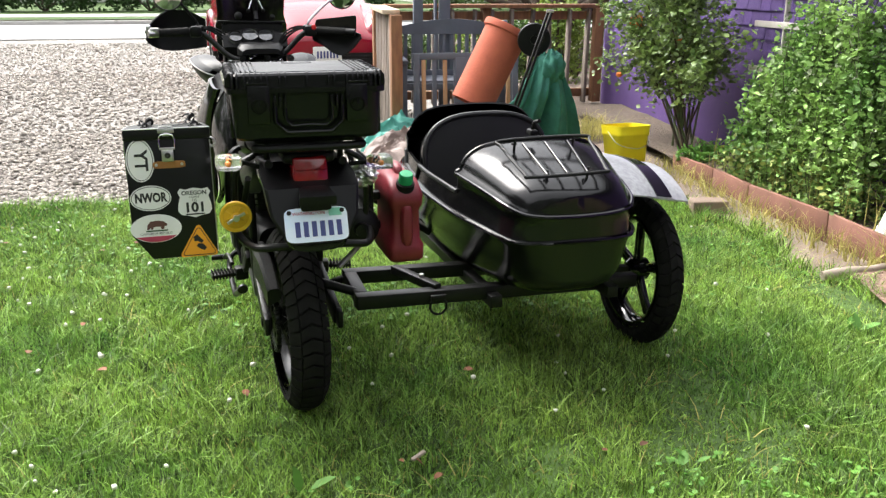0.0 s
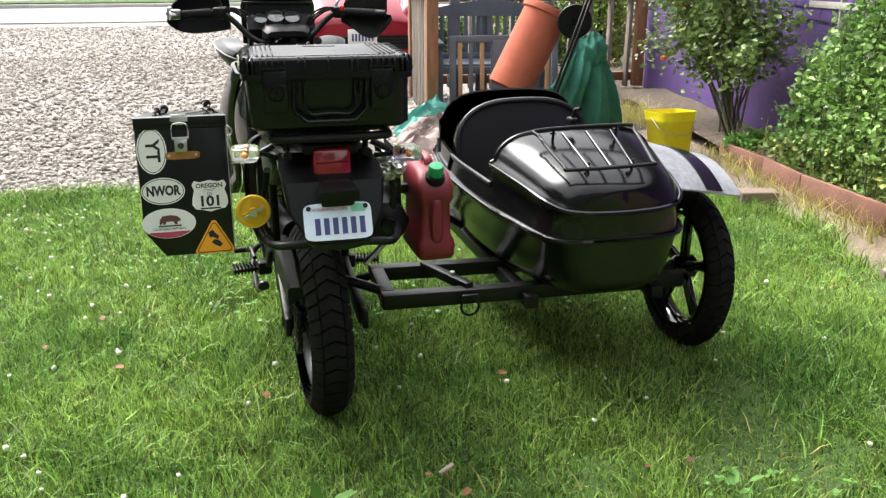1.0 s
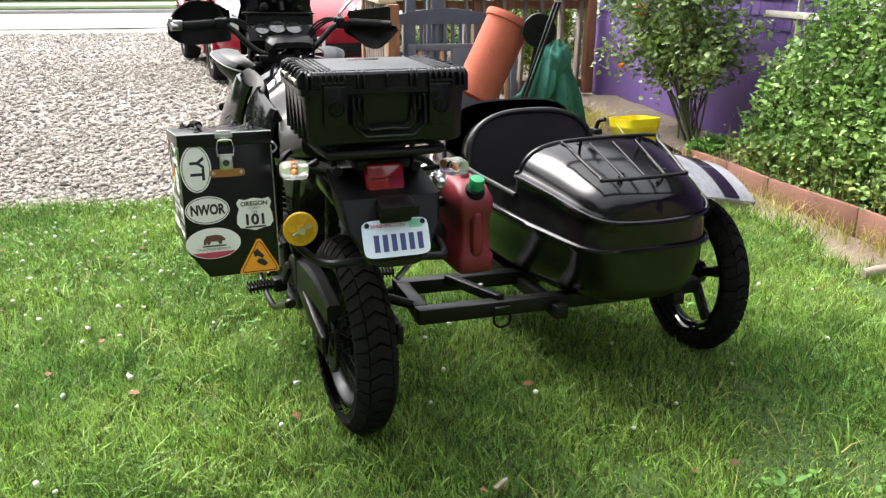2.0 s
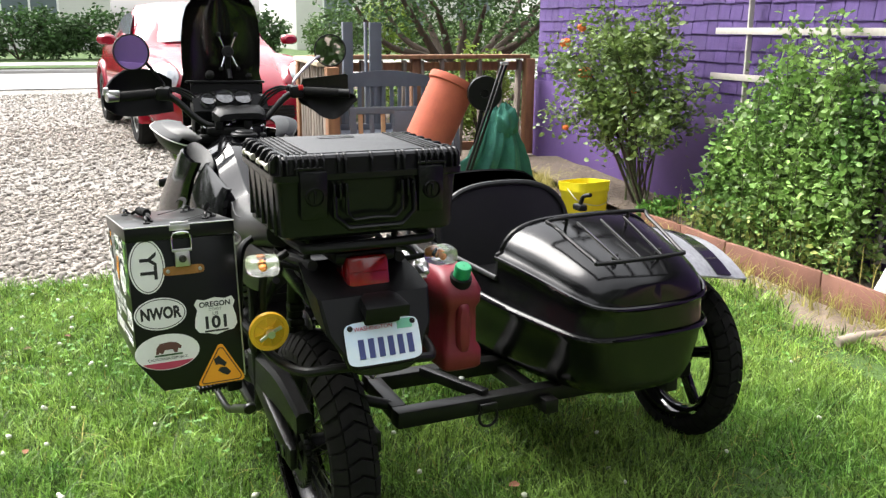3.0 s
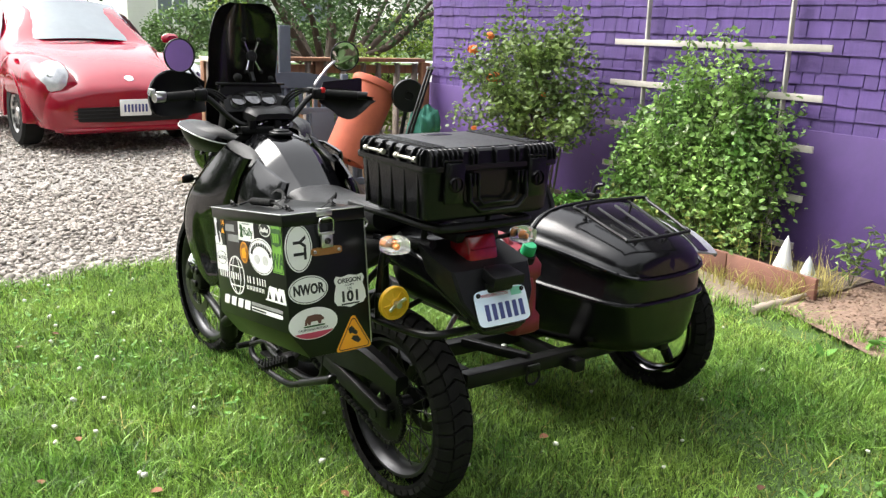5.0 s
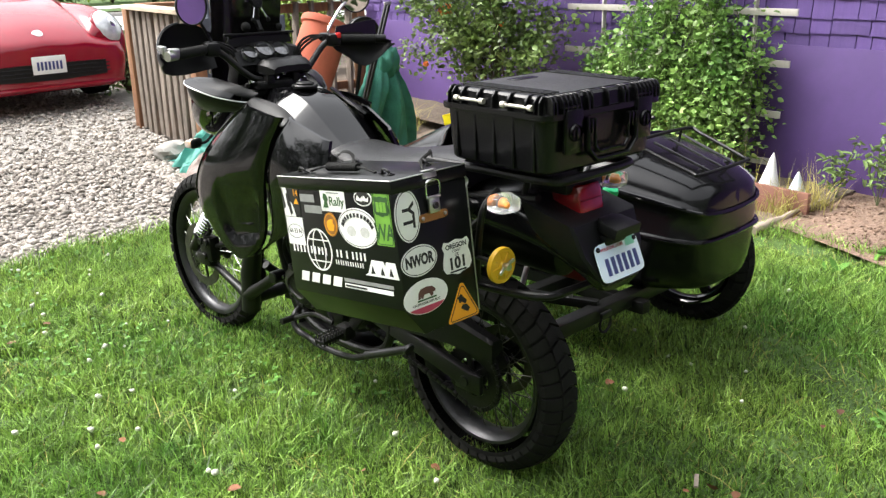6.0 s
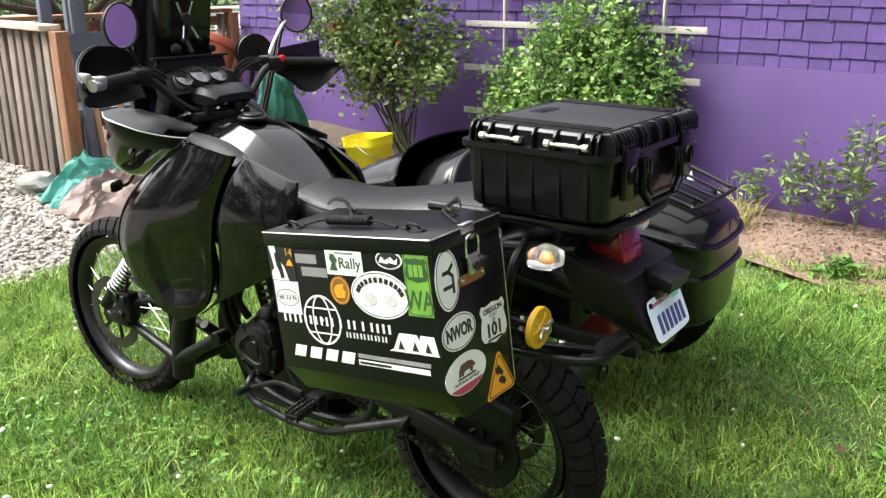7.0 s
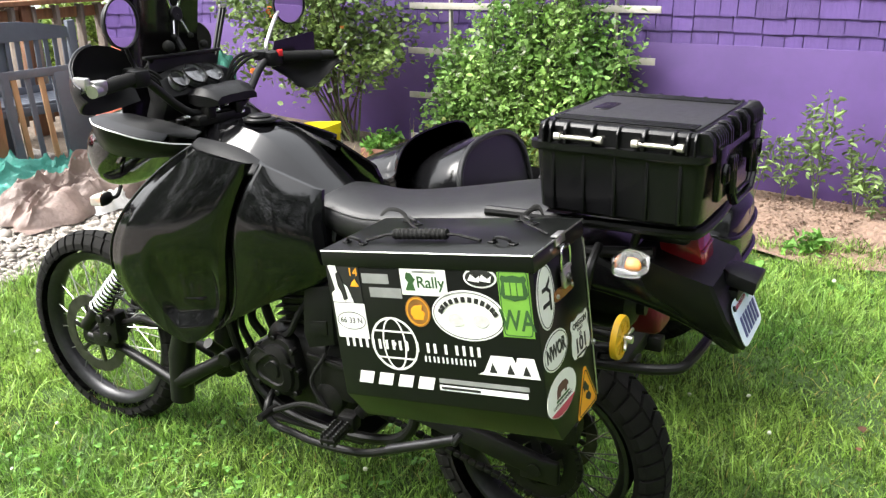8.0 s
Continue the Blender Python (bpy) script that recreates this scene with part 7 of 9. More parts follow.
stick = thing("folding_pole", "black folded metal pole leaning upright", "pole", Matrix.Translation((2.262, 6.00, 1.205)))
for o in (-0.014, 0.014):
    bm = B()
    bar(bm, (o, 0, 0), (-0.36 + o, 0.02, -1.05), 0.017, 0.017, 0.003)
    part("bar", bm, FRAME, stick)
bm = B()
box(bm, (0, 0, 0.005), (0.055, 0.02, 0.02), 0.004)
part("end_cap", bm, STEEL, stick)
cloth = thing("draped_cloth", "dark teal cloth draped over a leaning rack", "cloth", Matrix.Translation((2.30, 6.22, 0.13)))
bm = B()


def drape(u, v):
    """A sheet hung from a short ridge, its flanks falling in loose folds to a wide hem."""
    k = v ** 1.12
    top = Vector((-0.06 + 0.17 * u, 0.0, 0.735 + 0.04 * math.sin(math.pi * u)))
    hem = Vector((-0.43 + 0.76 * u, -0.10 * math.sin(math.pi * u), 0.22 * (1 - u) ** 2 + 0.03 + 0.05 * noise.noise(Vector((u * 6, 3, 0)))))
    p = top.lerp(hem, k)
    fold = 0.045 * k ** 0.6 * (math.sin(u * 19 + 2.5 * noise.noise(Vector((u * 2, v * 1.5, 5)))) + 0.5 * math.sin(u * 37 + 3 * v))
    hollow = 0.13 * k * math.exp(-((u - 0.52) / 0.13) ** 2) * ease(0.35, 0.7, v)
    p.y += -fold * 0.9 - 0.10 * math.sin(math.pi * k) + hollow
    p.x += fold * 0.25
    p.z += 0.05 * math.sin(math.pi * k) * (u - 0.3) + 0.02 * noise.noise(Vector((u * 8, v * 8, 0)))
    return p.x, p.y, max(0.012, p.z)


crumple(bm, 56, 110, drape)
part("sheet", bm, DARKTEAL, cloth, "", 60)
bm = B()
bmesh.ops.create_icosphere(bm, subdivisions=4, radius=1.0)
for v in bm.verts:
    n = v.co.normalized()
    a = math.atan2(n.y, n.x)
    k = 1 + 0.10 * math.sin(a * 7 + 3 * n.z) + 0.30 * noise.noise(n * 2.2) - 0.25 * max(0, -n.z)
    v.co = Vector((0.055 + 0.095 * n.x * k, -0.055 + 0.085 * n.y * k, 0.655 + 0.135 * n.z * k))
part("gathered_top", bm, DARKTEAL, cloth, "", 60)
# teal and brown tarps on the ground
PAPER = material("white_sheet_surface", (0.75, 0.74, 0.72), (0.60, 0.59, 0.57), 0.5, scale=12)
for name, c, size, mat, label, sd in (("tarp", (1.50, 6.92), (0.40, 0.24, 0.32), TEAL, "crumpled bright teal tarpaulin on the gravel", 1.0), ("tarp", (1.62, 6.66), (0.52, 0.30, 0.38), BROWNCLOTH, "crumpled brown tarpaulin in a heap", 5.0), ("tarp", (1.38, 6.56), (0.38, 0.24, 0.20), BROWNCLOTH, "crumpled brown tarpaulin flat on the gravel", 9.0), ("tarp", (1.17, 6.79), (0.13, 0.12, 0.15), TEAL, "small crumpled bright teal tarpaulin", 13.0), ("white_sheet", (1.60, 6.40), (0.16, 0.09, 0.13), PAPER, "crumpled white sheet on the tarpaulins", 17.0)):
    bm = B()

    def fold(u, v, c=c, size=size, sd=sd):
        x, y = (u - 0.5) * 2, (v - 0.5) * 2
        e = max(0.0, 1 - (abs(x) ** 3 + abs(y) ** 3))
        w = Vector((x, y, sd)) + 0.55 * noise.noise_vector(Vector((x * 1.1, y * 1.1, sd)))
        ridge = 0.0
        for q, (fx, fy, g) in enumerate(((1.0, 2.2, 1.0), (2.4, 1.4, 0.6), (3.4, 4.6, 0.30))):
            ridge += g * (1 - abs(noise.noise(Vector((w.x * fx + w.y, w.y * fy - w.x * 0.6, sd + 3 * q))))) ** 7
        hang = 0.5 + 0.5 * noise.noise(Vector((x * 1.2, y * 1.2, sd + 20)))
        X, Y = c[0] + x * size[0] * (1 + 0.28 * noise.noise(Vector((y * 2.2, sd, 0)))), c[1] + y * size[1] * (1 + 0.28 * noise.noise(Vector((x * 2.2, sd, 4))))
        return X, Y, gh(X, Y) + 0.004 + size[2] * (0.85 * hang * e ** 0.7 + 0.26 * (ridge - 0.2) * e ** 0.8 + 0.03)

    crumple(bm, 96, 96, fold)
    tagged(new(name, mesh_of(name, bm, mat, 40)), label, "bag" if name == "white_sheet" else "tarpaulin")
# rocks beside the fence
for i, (x, y, s) in enumerate(((1.19, 7.27, 0.125), (1.30, 7.00, 0.085), (1.44, 6.84, 0.08))):
    lump("rock", (x, y, gh(x, y) + s * 0.35), (s, s * 0.8, s * 0.62), ROCK, "pale angular rock lying on the gravel by the fence", "rock", 0.45, i * 7.0)
# slate-blue garden bench and gate panel standing inside the fence
bench = thing("garden_bench", "slate-blue painted wooden garden bench with a slatted back", "bench", pose(2.02, 7.70, gh(2.0, 7.7) - 0.01, 0, 0, -6))
for x in (-0.48, 0.48):
    bm = B()
    box(bm, (x, 0.20, 0.46), (0.06, 0.05, 0.92), 0.005)
    part("back_post", bm, SLATE, bench)
    bm = B()
    box(bm, (x, -0.22, 0.29), (0.06, 0.06, 0.58), 0.005)
    part("front_leg", bm, SLATE, bench)
    bm = B()
    box(bm, (x, -0.02, 0.60), (0.075, 0.54, 0.03), 0.008)
    part("armrest", bm, SLATE, bench)
bm = B()
plate(bm, [(-0.45, 0.0), (0.45, 0.0)] + [(0.45 - 0.9 * k / 14, 0.075 + 0.06 * math.sin(math.pi * k / 14)) for k in range(15)], 0.03, Matrix.Translation((0, 0.22, 0.80)) @ pose(0, 0, 0, 90))
part("crest_rail", bm, SLATE, bench)
bm = B()
box(bm, (0, 0.205, 0.46), (0.90, 0.03, 0.05), 0.004)
part("lower_rail", bm, SLATE, bench)
for k in range(13):
    bm = B()
    box(bm, (-0.42 + 0.07 * k, 0.205, 0.655), (0.034, 0.016, 0.34), 0.003)
    part("back_slat", bm, SLATE, bench)
for k in range(6):
    bm = B()
    box(bm, (0, -0.20 + 0.075 * k, 0.425), (0.92, 0.062, 0.02), 0.004)
    part("seat_slat", bm, SLATE, bench)
bm = B()
box(bm, (0, -0.235, 0.385), (0.92, 0.025, 0.06), 0.004)
part("apron", bm, SLATE, bench)
gate = thing("gate_panel", "slate-blue and bare wood slatted panel leaning upright", "panel", pose(1.98, 7.12, gh(2.0, 7.1), -7, 0, -4))
for x in (-0.42, 0.42):
    bm = B()
    box(bm, (x, 0, 0.36), (0.05, 0.035, 0.70), 0.004)
    part("stile", bm, SLATE, gate)
for z in (0.10, 0.69):
    bm = B()
    box(bm, (0, 0, z), (0.90, 0.03, 0.055), 0.004)
    part("rail", bm, SLATE, gate)
for k in range(9):
    bm = B()
    wide = k == 4
    box(bm, (-0.36 + 0.09 * k, -0.012 if wide else 0, 0.40), (0.19 if wide else 0.035, 0.016, 0.56), 0.003)
    part("slat", bm, SLATE if k % 2 or wide else material("raw_pine", (0.46, 0.28, 0.15), (0.36, 0.21, 0.11), 0.7, scale=6, stretch=(6, 6, 1)), gate)
for x, w in ((1.74, 0.085), (1.90, 0.02), (1.985, 0.10)):
    bm = B()
    box(bm, (0, 0, 0.66), (w, 0.05, 1.32), 0.004)
    ob = new("upright_post", mesh_of("upright_post", bm, SLATE))
    ob.matrix_basis = pose(x, 7.95, gh(x, 7.95) - 0.01)
    tagged(ob, "tall slate-blue painted post standing behind the bench", "post")
# path clutter
bm = B()
box(bm, (0, 0, 0), (0.22, 0.12, 0.09), 0.012, None, 3)
for v in bm.verts:
    v.co += 0.006 * noise.noise_vector(v.co * 20)
blk = new("paving_block", mesh_of("paving_block", bm, BRICK, 50))
blk.matrix_basis = pose(2.87, 4.72, gh(2.87, 4.72) + 0.035, 0, 0, -12)
tagged(blk, "old brown paving block lying on the path", "block")


def log(name, a, b, r, label):
    bm = B()
    a, b = Vector(a), Vector(b)
    pts = [a + (b - a) * k / 9 + Vector((0, 0, 0.006 * math.sin(k * 1.3))) for k in range(10)]
    tube(bm, pts, [r * (0.75 + 0.3 * math.sin(1 + k * 0.5)) for k in range(10)], 10)
    for v in bm.verts:
        v.co += 0.006 * noise.noise_vector(v.co * 25)
    return tagged(new(name, mesh_of(name, bm, WOODLOG, 50)), label, "log")


log("branch", (2.66, 5.10, gh(2.7, 5.1) + 0.03), (2.98, 4.62, gh(2.98, 4.6) + 0.03), 0.020, "pale stripped branch lying along the path")
log("branch", (2.76, 3.46, gh(2.76, 3.46) + 0.03), (3.32, 3.40, gh(3.3, 3.4) + 0.04), 0.024, "pale weathered log at the edge of the bed")
log("branch", (2.70, 5.72, gh(2.7, 5.7) + 0.02), (3.06, 5.62, gh(3.06, 5.6) + 0.03), 0.014, "thin pale branch lying on the soil")
# white garden figures with pointed hats: plain cones
for i, (x, y, h) in enumerate(((3.30, 3.70, 0.27), (3.26, 3.50, 0.20))):
    bm = B()
    lathe(bm, [(0.001, h), (0.016, h * 0.86), (0.045, h * 0.45), (0.058, h * 0.30), (0.062, h * 0.15), (0.060, 0.01), (0.050, 0.0), (0.001, 0.0)], 24, Matrix.Rotation(radians(-90), 4, "Y"))
    ob = new("garden_ornament", mesh_of("garden_ornament", bm, WHITE if i == 0 else material("bluish_white_glaze", (0.66, 0.68, 0.66), (0.45, 0.55, 0.62), 0.5, scale=18), 60))
    ob.matrix_basis = Matrix.Translation((x, y, gh(x, y) + 0.02)) @ pose(0, 0, 0, 2, 3 * (1 - 2 * i), 0)
    tagged(ob, "plain white conical garden ornament standing in the bed", "ornament")
for i, (x, y, w) in enumerate(((2.80, 6.05, 0.10), (2.62, 6.25, 0.13), (3.02, 5.98, 0.08))):
    bm = B()
    box(bm, (0, 0, 0), (w, 0.06, 0.02), 0.004)
    ob = new("stone_chip", mesh_of("stone_chip", bm, ROCK))
    ob.matrix_basis = pose(x, y, gh(x, y) + 0.008, 4, 3, 30 * i)
    tagged(ob, "flat pale stone chip on the soil", "stone")
bm = B()
box(bm, (0, 0, 0), (0.055, 0.013, 0.010), 0.003)
ob = new("wood_chip", mesh_of("wood_chip", bm, WOODLOG))
ob.matrix_basis = pose(0.50, 2.30, 0.052, 0, -8, 32)
tagged(ob, "small pale wood splinter lying in the grass", "splinter")


# ---- the red car on the drive, nose to the bikes ----
car = thing("car", "red compact car with a rounded bonnet parked on the gravel", "car", pose(1.02, 10.50, gh(1.07, 10.5) + 0.005, 0, 0, 185.5))
LAMPGLASS = material("lamp_glass", (0.66, 0.68, 0.70), (0.42, 0.44, 0.46), 0.08, 0.3, scale=14, coat=0.8)
# x right of the car, y towards its nose; front axle at y = 0
CAR = ((0.895, 0.58, 0.25, 0.50, 0.54, 0.34), (0.880, 0.70, 0.20, 0.545, 0.60, 0.42), (0.80, 0.80, 0.175, 0.58, 0.665, 0.47), (0.62, 0.84, 0.175, 0.62, 0.765, 0.50), (0.32, 0.85, 0.185, 0.70, 0.87, 0.55), (0.0, 0.83, 0.20, 0.77, 0.94, 0.60), (-0.42, 0.86, 0.20, 0.88, 0.995, 0.68), (-0.62, 0.88, 0.20, 0.92, 1.03, 0.72), (-0.95, 0.90, 0.20, 0.95, 1.24, 0.67), (-1.30, 0.90, 0.20, 0.96, 1.43, 0.63), (-1.75, 0.90, 0.20, 0.96, 1.48, 0.61), (-2.25, 0.90, 0.20, 0.95, 1.38, 0.58), (-2.75, 0.88, 0.22, 0.92, 1.15, 0.58), (-3.10, 0.80, 0.28, 0.86, 0.92, 0.50), (-3.32, 0.62, 0.38, 0.70, 0.74, 0.40))
bm = B()
loops = []
for y, w, zb, zm, zt, cw in keyed(CAR, 44):
    half = [(0.0, zb), (w * 0.80, zb), (w * 0.96, zb + 0.06), (w, zb + 0.22), (w * 0.995, (zb + zm) / 2 + 0.10), (w * 0.95, zm), (w * 0.5 + cw * 0.5, zm + (zt - zm) * 0.30), (cw * 1.02, zm + (zt - zm) * 0.72), (cw * 0.88, zm + (zt - zm) * 0.93), (cw * 0.5, zt), (0.0, zt + 0.015)]
    loops.append([Vector((x, y, z)) for x, z in half] + [Vector((-x, y, z)) for x, z in half[-2:0:-1]])
rings(bm, loops)
part("car_body", bm, CARRED, car, "glossy red bodywork", 50)
for sx in (-1, 1):
    for y0, r in ((0.0, 0.42), (-2.54, 0.44)):
        bm = B()
        loops = []
        for k in range(13):
            a = radians(-8 + 196 * k / 12)
            loops.append([Vector((sx * x, y0 + rr * math.cos(a), 0.32 + rr * math.sin(a) * 1.02)) for x, rr in ((0.60, r * 1.12), (0.80, r * 1.10), (0.90, r * 1.04), (0.925, r * 0.96), (0.92, r * 0.87), (0.88, r * 0.86), (0.6, r * 0.86))])
        rings(bm, loops, closed=False, cap=False)
        part("wing", bm, CARRED, car, "", 60)
        wheel = piece("wheel", None, car, Matrix.Translation((sx * 0.80, y0, 0.322)))
        bm = B()
        lathe(bm, [(0.20, -0.10), (0.29, -0.105), (0.318, -0.08), (0.322, 0.0), (0.318, 0.08), (0.29, 0.105), (0.20, 0.10)], 40, closed=True)
        part("tyre", bm, RUBBER, wheel)
        bm = B()
        lathe(bm, [(0.001, sx * 0.075), (0.05, sx * 0.08), (0.06, sx * 0.06), (0.15, sx * 0.07), (0.20, sx * 0.09), (0.215, sx * 0.10), (0.215, sx * 0.06), (0.10, sx * 0.0)], 36)
        part("rim", bm, STEEL, wheel, "silver alloy wheel")
        for k in range(10):
            a = 2 * math.pi * k / 10
            bm = B()
            disc(bm, 0.028, -0.004, 0.004, 12, Matrix.Translation((sx * 0.083, 0.14 * math.cos(a), 0.14 * math.sin(a))))
            part("rim_hole", bm, FRAME, wheel)
    # front wing: a long bulge beside the bonnet, the lamp set in its nose
    bm = B()
    body(bm, ((0.785, sx * 0.640, 0.590, 0.12, 0.07, 0.20, 2.4), (0.765, sx * 0.650, 0.590, 0.175, 0.12, 0.28, 2.5), (0.69, sx * 0.668, 0.590, 0.200, 0.19, 0.34, 2.6), (0.50, sx * 0.685, 0.590, 0.215, 0.265, 0.34, 2.6), (0.22, sx * 0.697, 0.590, 0.224, 0.318, 0.15, 2.4), (-0.10, sx * 0.702, 0.595, 0.222, 0.328, 0.15, 2.4), (-0.45, sx * 0.700, 0.600, 0.205, 0.31, 0.22, 2.4), (-0.80, sx * 0.690, 0.600, 0.16, 0.20, 0.20, 2.4)), 26, 30)
    wing = part("front_wing", bm, CARRED, car, "rounded red front wing", 60)
    LAMP = Matrix.Translation((sx * 0.690, 0.652, 0.690)) @ pose(0, 0, 0, 0, 0, 90 - 22 * sx) @ pose(0, 0, 0, 0, -34, 0) @ Matrix.Diagonal((1.15, 0.98, 1.15, 1))
    bm = B()
    lathe(bm, [(0.001, 0.118), (0.06, 0.112), (0.11, 0.094), (0.142, 0.066), (0.152, 0.045)], 36, LAMP)
    lamp = part("headlight", bm, LAMPGLASS, car, "large oval headlight")
    bm = B()
    lathe(bm, [(0.150, 0.040), (0.152, 0.050), (0.157, 0.048), (0.159, 0.030), (0.156, 0.0)], 36, LAMP)
    part("lamp_rim", bm, CARRED, lamp)
    bm = B()
    lathe(bm, [(0.001, 0.122), (0.035, 0.120), (0.05, 0.112), (0.052, 0.104)], 24, LAMP)
    part("lamp_bulb", bm, CHROME, lamp)
    bm = B()
    body(bm, ((-0.06, 0, 0, 0.02, 0.03, 0.03, 2.4), (-0.03, 0, 0, 0.09, 0.055, 0.05, 2.6), (0.02, 0, 0, 0.10, 0.065, 0.055, 2.6), (0.07, 0, 0, 0.06, 0.04, 0.04, 2.4)), 9, 20)
    bmesh.ops.translate(bm, vec=(sx * 1.03, -0.72, 1.06), verts=bm.verts)
    part("door_mirror", bm, CARRED, car)
    bm = B()
    loops = [[Vector((sx * (x + 0.012), y, z)) for x, y, z in row] for row in (((0.80, -0.80, 0.97), (0.80, -1.5, 0.985), (0.79, -2.15, 0.985)), ((0.715, -0.98, 1.17), (0.70, -1.5, 1.22), (0.69, -2.2, 1.18)), ((0.655, -1.16, 1.31), (0.635, -1.5, 1.36), (0.63, -2.1, 1.32)))]
    rings(bm, loops, closed=False, cap=False)
    part("side_window", bm, CARGLASS, car)
bm = B()
loops = []
for k in range(9):
    q = k / 8
    y, z, w = -0.56 - 0.68 * q, 1.025 + 0.415 * q, 0.74 - 0.14 * q
    loops.append([Vector((w * j / 8, y - 0.16 * (j / 8) ** 2, z + 0.030 - 0.05 * (j / 8) ** 2)) for j in range(-8, 9)])
rings(bm, loops, closed=False, cap=False)
part("windscreen", bm, CARGLASS, car)
bm = B()
loops = []
def bumper_y(x):
    """How far forward the bumper's face stands at x."""
    return 0.906 - 0.085 * max(0, (abs(x) - 0.48) / 0.25) ** 1.7


for k in range(21):
    x = 0.73 * (k - 10) / 10
    lo, hi = 0.290 + 0.05 * abs(x) ** 2, 0.440 - 0.02 * abs(x) ** 2
    loops.append([Vector((x, bumper_y(x), z)) for z in (lo, hi)] + [Vector((x * 0.97, bumper_y(x) - 0.08, z)) for z in (hi, lo)])
rings(bm, loops)
grille = part("lower_grille", bm, FRAME, car, "black lower grille")
for z in (0.335, 0.37, 0.405):
    bm = B()
    tube(bm, [(x, bumper_y(x) + 0.002, z) for x in (0.66 * (k - 8) / 8 for k in range(17))], 0.006, 6)
    part("grille_bar", bm, PLASTIC, grille)
bm = B()
tube(bm, smooth_path([(x, bumper_y(x) - 0.006, 0.225) for x in (-0.74, -0.62, -0.45, 0, 0.45, 0.62, 0.74)]), 0.022, 10)
part("chin_lip", bm, CARRED, car)
bm = B()
box(bm, (0, 0.916, 0.43), (0.31, 0.012, 0.16), 0.006)
fp = part("number_plate", bm, WHITE, car, "white number plate with plain bars")
for k in range(7):
    bm = B()
    box(bm, (-0.105 + 0.035 * k, 0.924, 0.425), (0.020, 0.003, 0.075), 0.001)
    part("character_bar", bm, INKBLUE, fp)
bm = B()
disc(bm, 0.045, 0, 0.008, 30, pose(0, 0.765, 0.700, 0, -52, 90), 0.003)
part("round_emblem", bm, CHROME, car, "plain round chrome emblem")
bm = B()
tube(bm, smooth_path([(-0.56, -0.30, 0.945), (-0.50, 0.20, 0.862), (-0.40, 0.55, 0.758), (-0.24, 0.735, 0.690), (0, 0.79, 0.672), (0.24, 0.735, 0.690), (0.40, 0.55, 0.758), (0.50, 0.20, 0.862), (0.56, -0.30, 0.945)]), 0.005, 6)
part("bonnet_seam", bm, FRAME, car)


# ---- plants ----
NR = np.random.default_rng(11)


def leaf_cloud(pos, size, nrm_up=0.4, fold=0.18, slim=0.55, droop=0.0, rng=NR):
    """Pointed leaves at pos (n, 3): two quads each, folded along the rib."""
    n = len(pos)
    d = rng.normal(size=(n, 3))
    d[:, 2] = d[:, 2] * 0.6 - droop
    d /= np.linalg.norm(d, axis=1)[:, None]
    up = rng.normal(size=(n, 3)) * (1 - nrm_up) + np.array([0, 0, 1.0]) * nrm_up * 1.6
    s = np.cross(d, up)
    s /= np.linalg.norm(s, axis=1)[:, None] + 1e-9
    nn = np.cross(s, d)
    L = (size * rng.uniform(0.6, 1.3, n))[:, None]
    wd = L * slim * 0.5
    f = L * fold
    base, tip = pos, pos + d * L
    m1, m2 = pos + d * L * 0.28, pos + d * L * 0.68
    v = np.stack([base, m1 - s * wd + nn * f, m2 - s * wd * 0.85 + nn * f, tip, m2 + s * wd * 0.85 + nn * f, m1 + s * wd + nn * f], 1).reshape(-1, 3)
    i = np.arange(n)[:, None] * 6
    q = np.concatenate([i + np.array([0, 1, 2, 3]), i + np.array([0, 3, 4, 5])], 0)
    return v, q


def crown(name, clumps, per, spread, size, mat, parent, label="", **kw):
    """Leaves gathered in clumps (x, y, z)."""
    c = np.asarray(clumps, float)
    pos = np.repeat(c, per, 0) + NR.normal(size=(len(c) * per, 3)) * spread
    v, q = leaf_cloud(pos, size, **kw)
    me = cloud_mesh(name, v, q, mat)
    ob = new(name, me)
    ob.parent = parent
    ob["kind"] = "stuff"
    return tagged(ob, label)


def ground_z(x, y):
    return np.array([gh(a, b) for a, b in zip(x, y)])


# pea vines on the trellis
peas = thing("pea_plant", "tall leafy green pea vines climbing the trellis with white flowers", "pea plant", Matrix.Translation((0, 0, 0)))
cl, fine_cl = [], []
rp = random.Random(8)
bm = B()
for i in range(78):
    y = 4.02 + 1.20 * (i % 39) / 38 + rp.uniform(-0.05, 0.05)
    x = 3.30 + 0.24 * rp.random()
    h = (0.70 + 0.52 * math.exp(-((y - 4.46) / 0.50) ** 2)) * rp.uniform(0.60, 1.16)
    if i % 6 == 0 and abs(y - 4.5) < 0.55:
        h += 0.22
    x1 = min(3.60, x + rp.uniform(-0.02, 0.22))
    pts = smooth_path([(x, y, 0.08), (x + rp.uniform(-0.06, 0.06), y + rp.uniform(-0.05, 0.05), h * 0.4), ((x + x1) / 2 + rp.uniform(-0.05, 0.03), y + rp.uniform(-0.08, 0.08), h * 0.75), (x1, y + rp.uniform(-0.12, 0.12), h + 0.05)], 6)
    tube(bm, pts, 0.003, 5)
    for k, p in enumerate(pts):
        if p.z < 0.14:
            continue
        for _ in range(2 if k % 3 else 1):
            a = rp.uniform(0, 6.283)
            o = rp.uniform(0.02, 0.095) * (1.0 if p.z < h * 0.85 else 0.6)
            q = (min(3.64, p.x + o * math.cos(a)), p.y + o * math.sin(a), p.z + rp.uniform(-0.04, 0.04))
            cl.append(q)
            fine_cl.append(q)
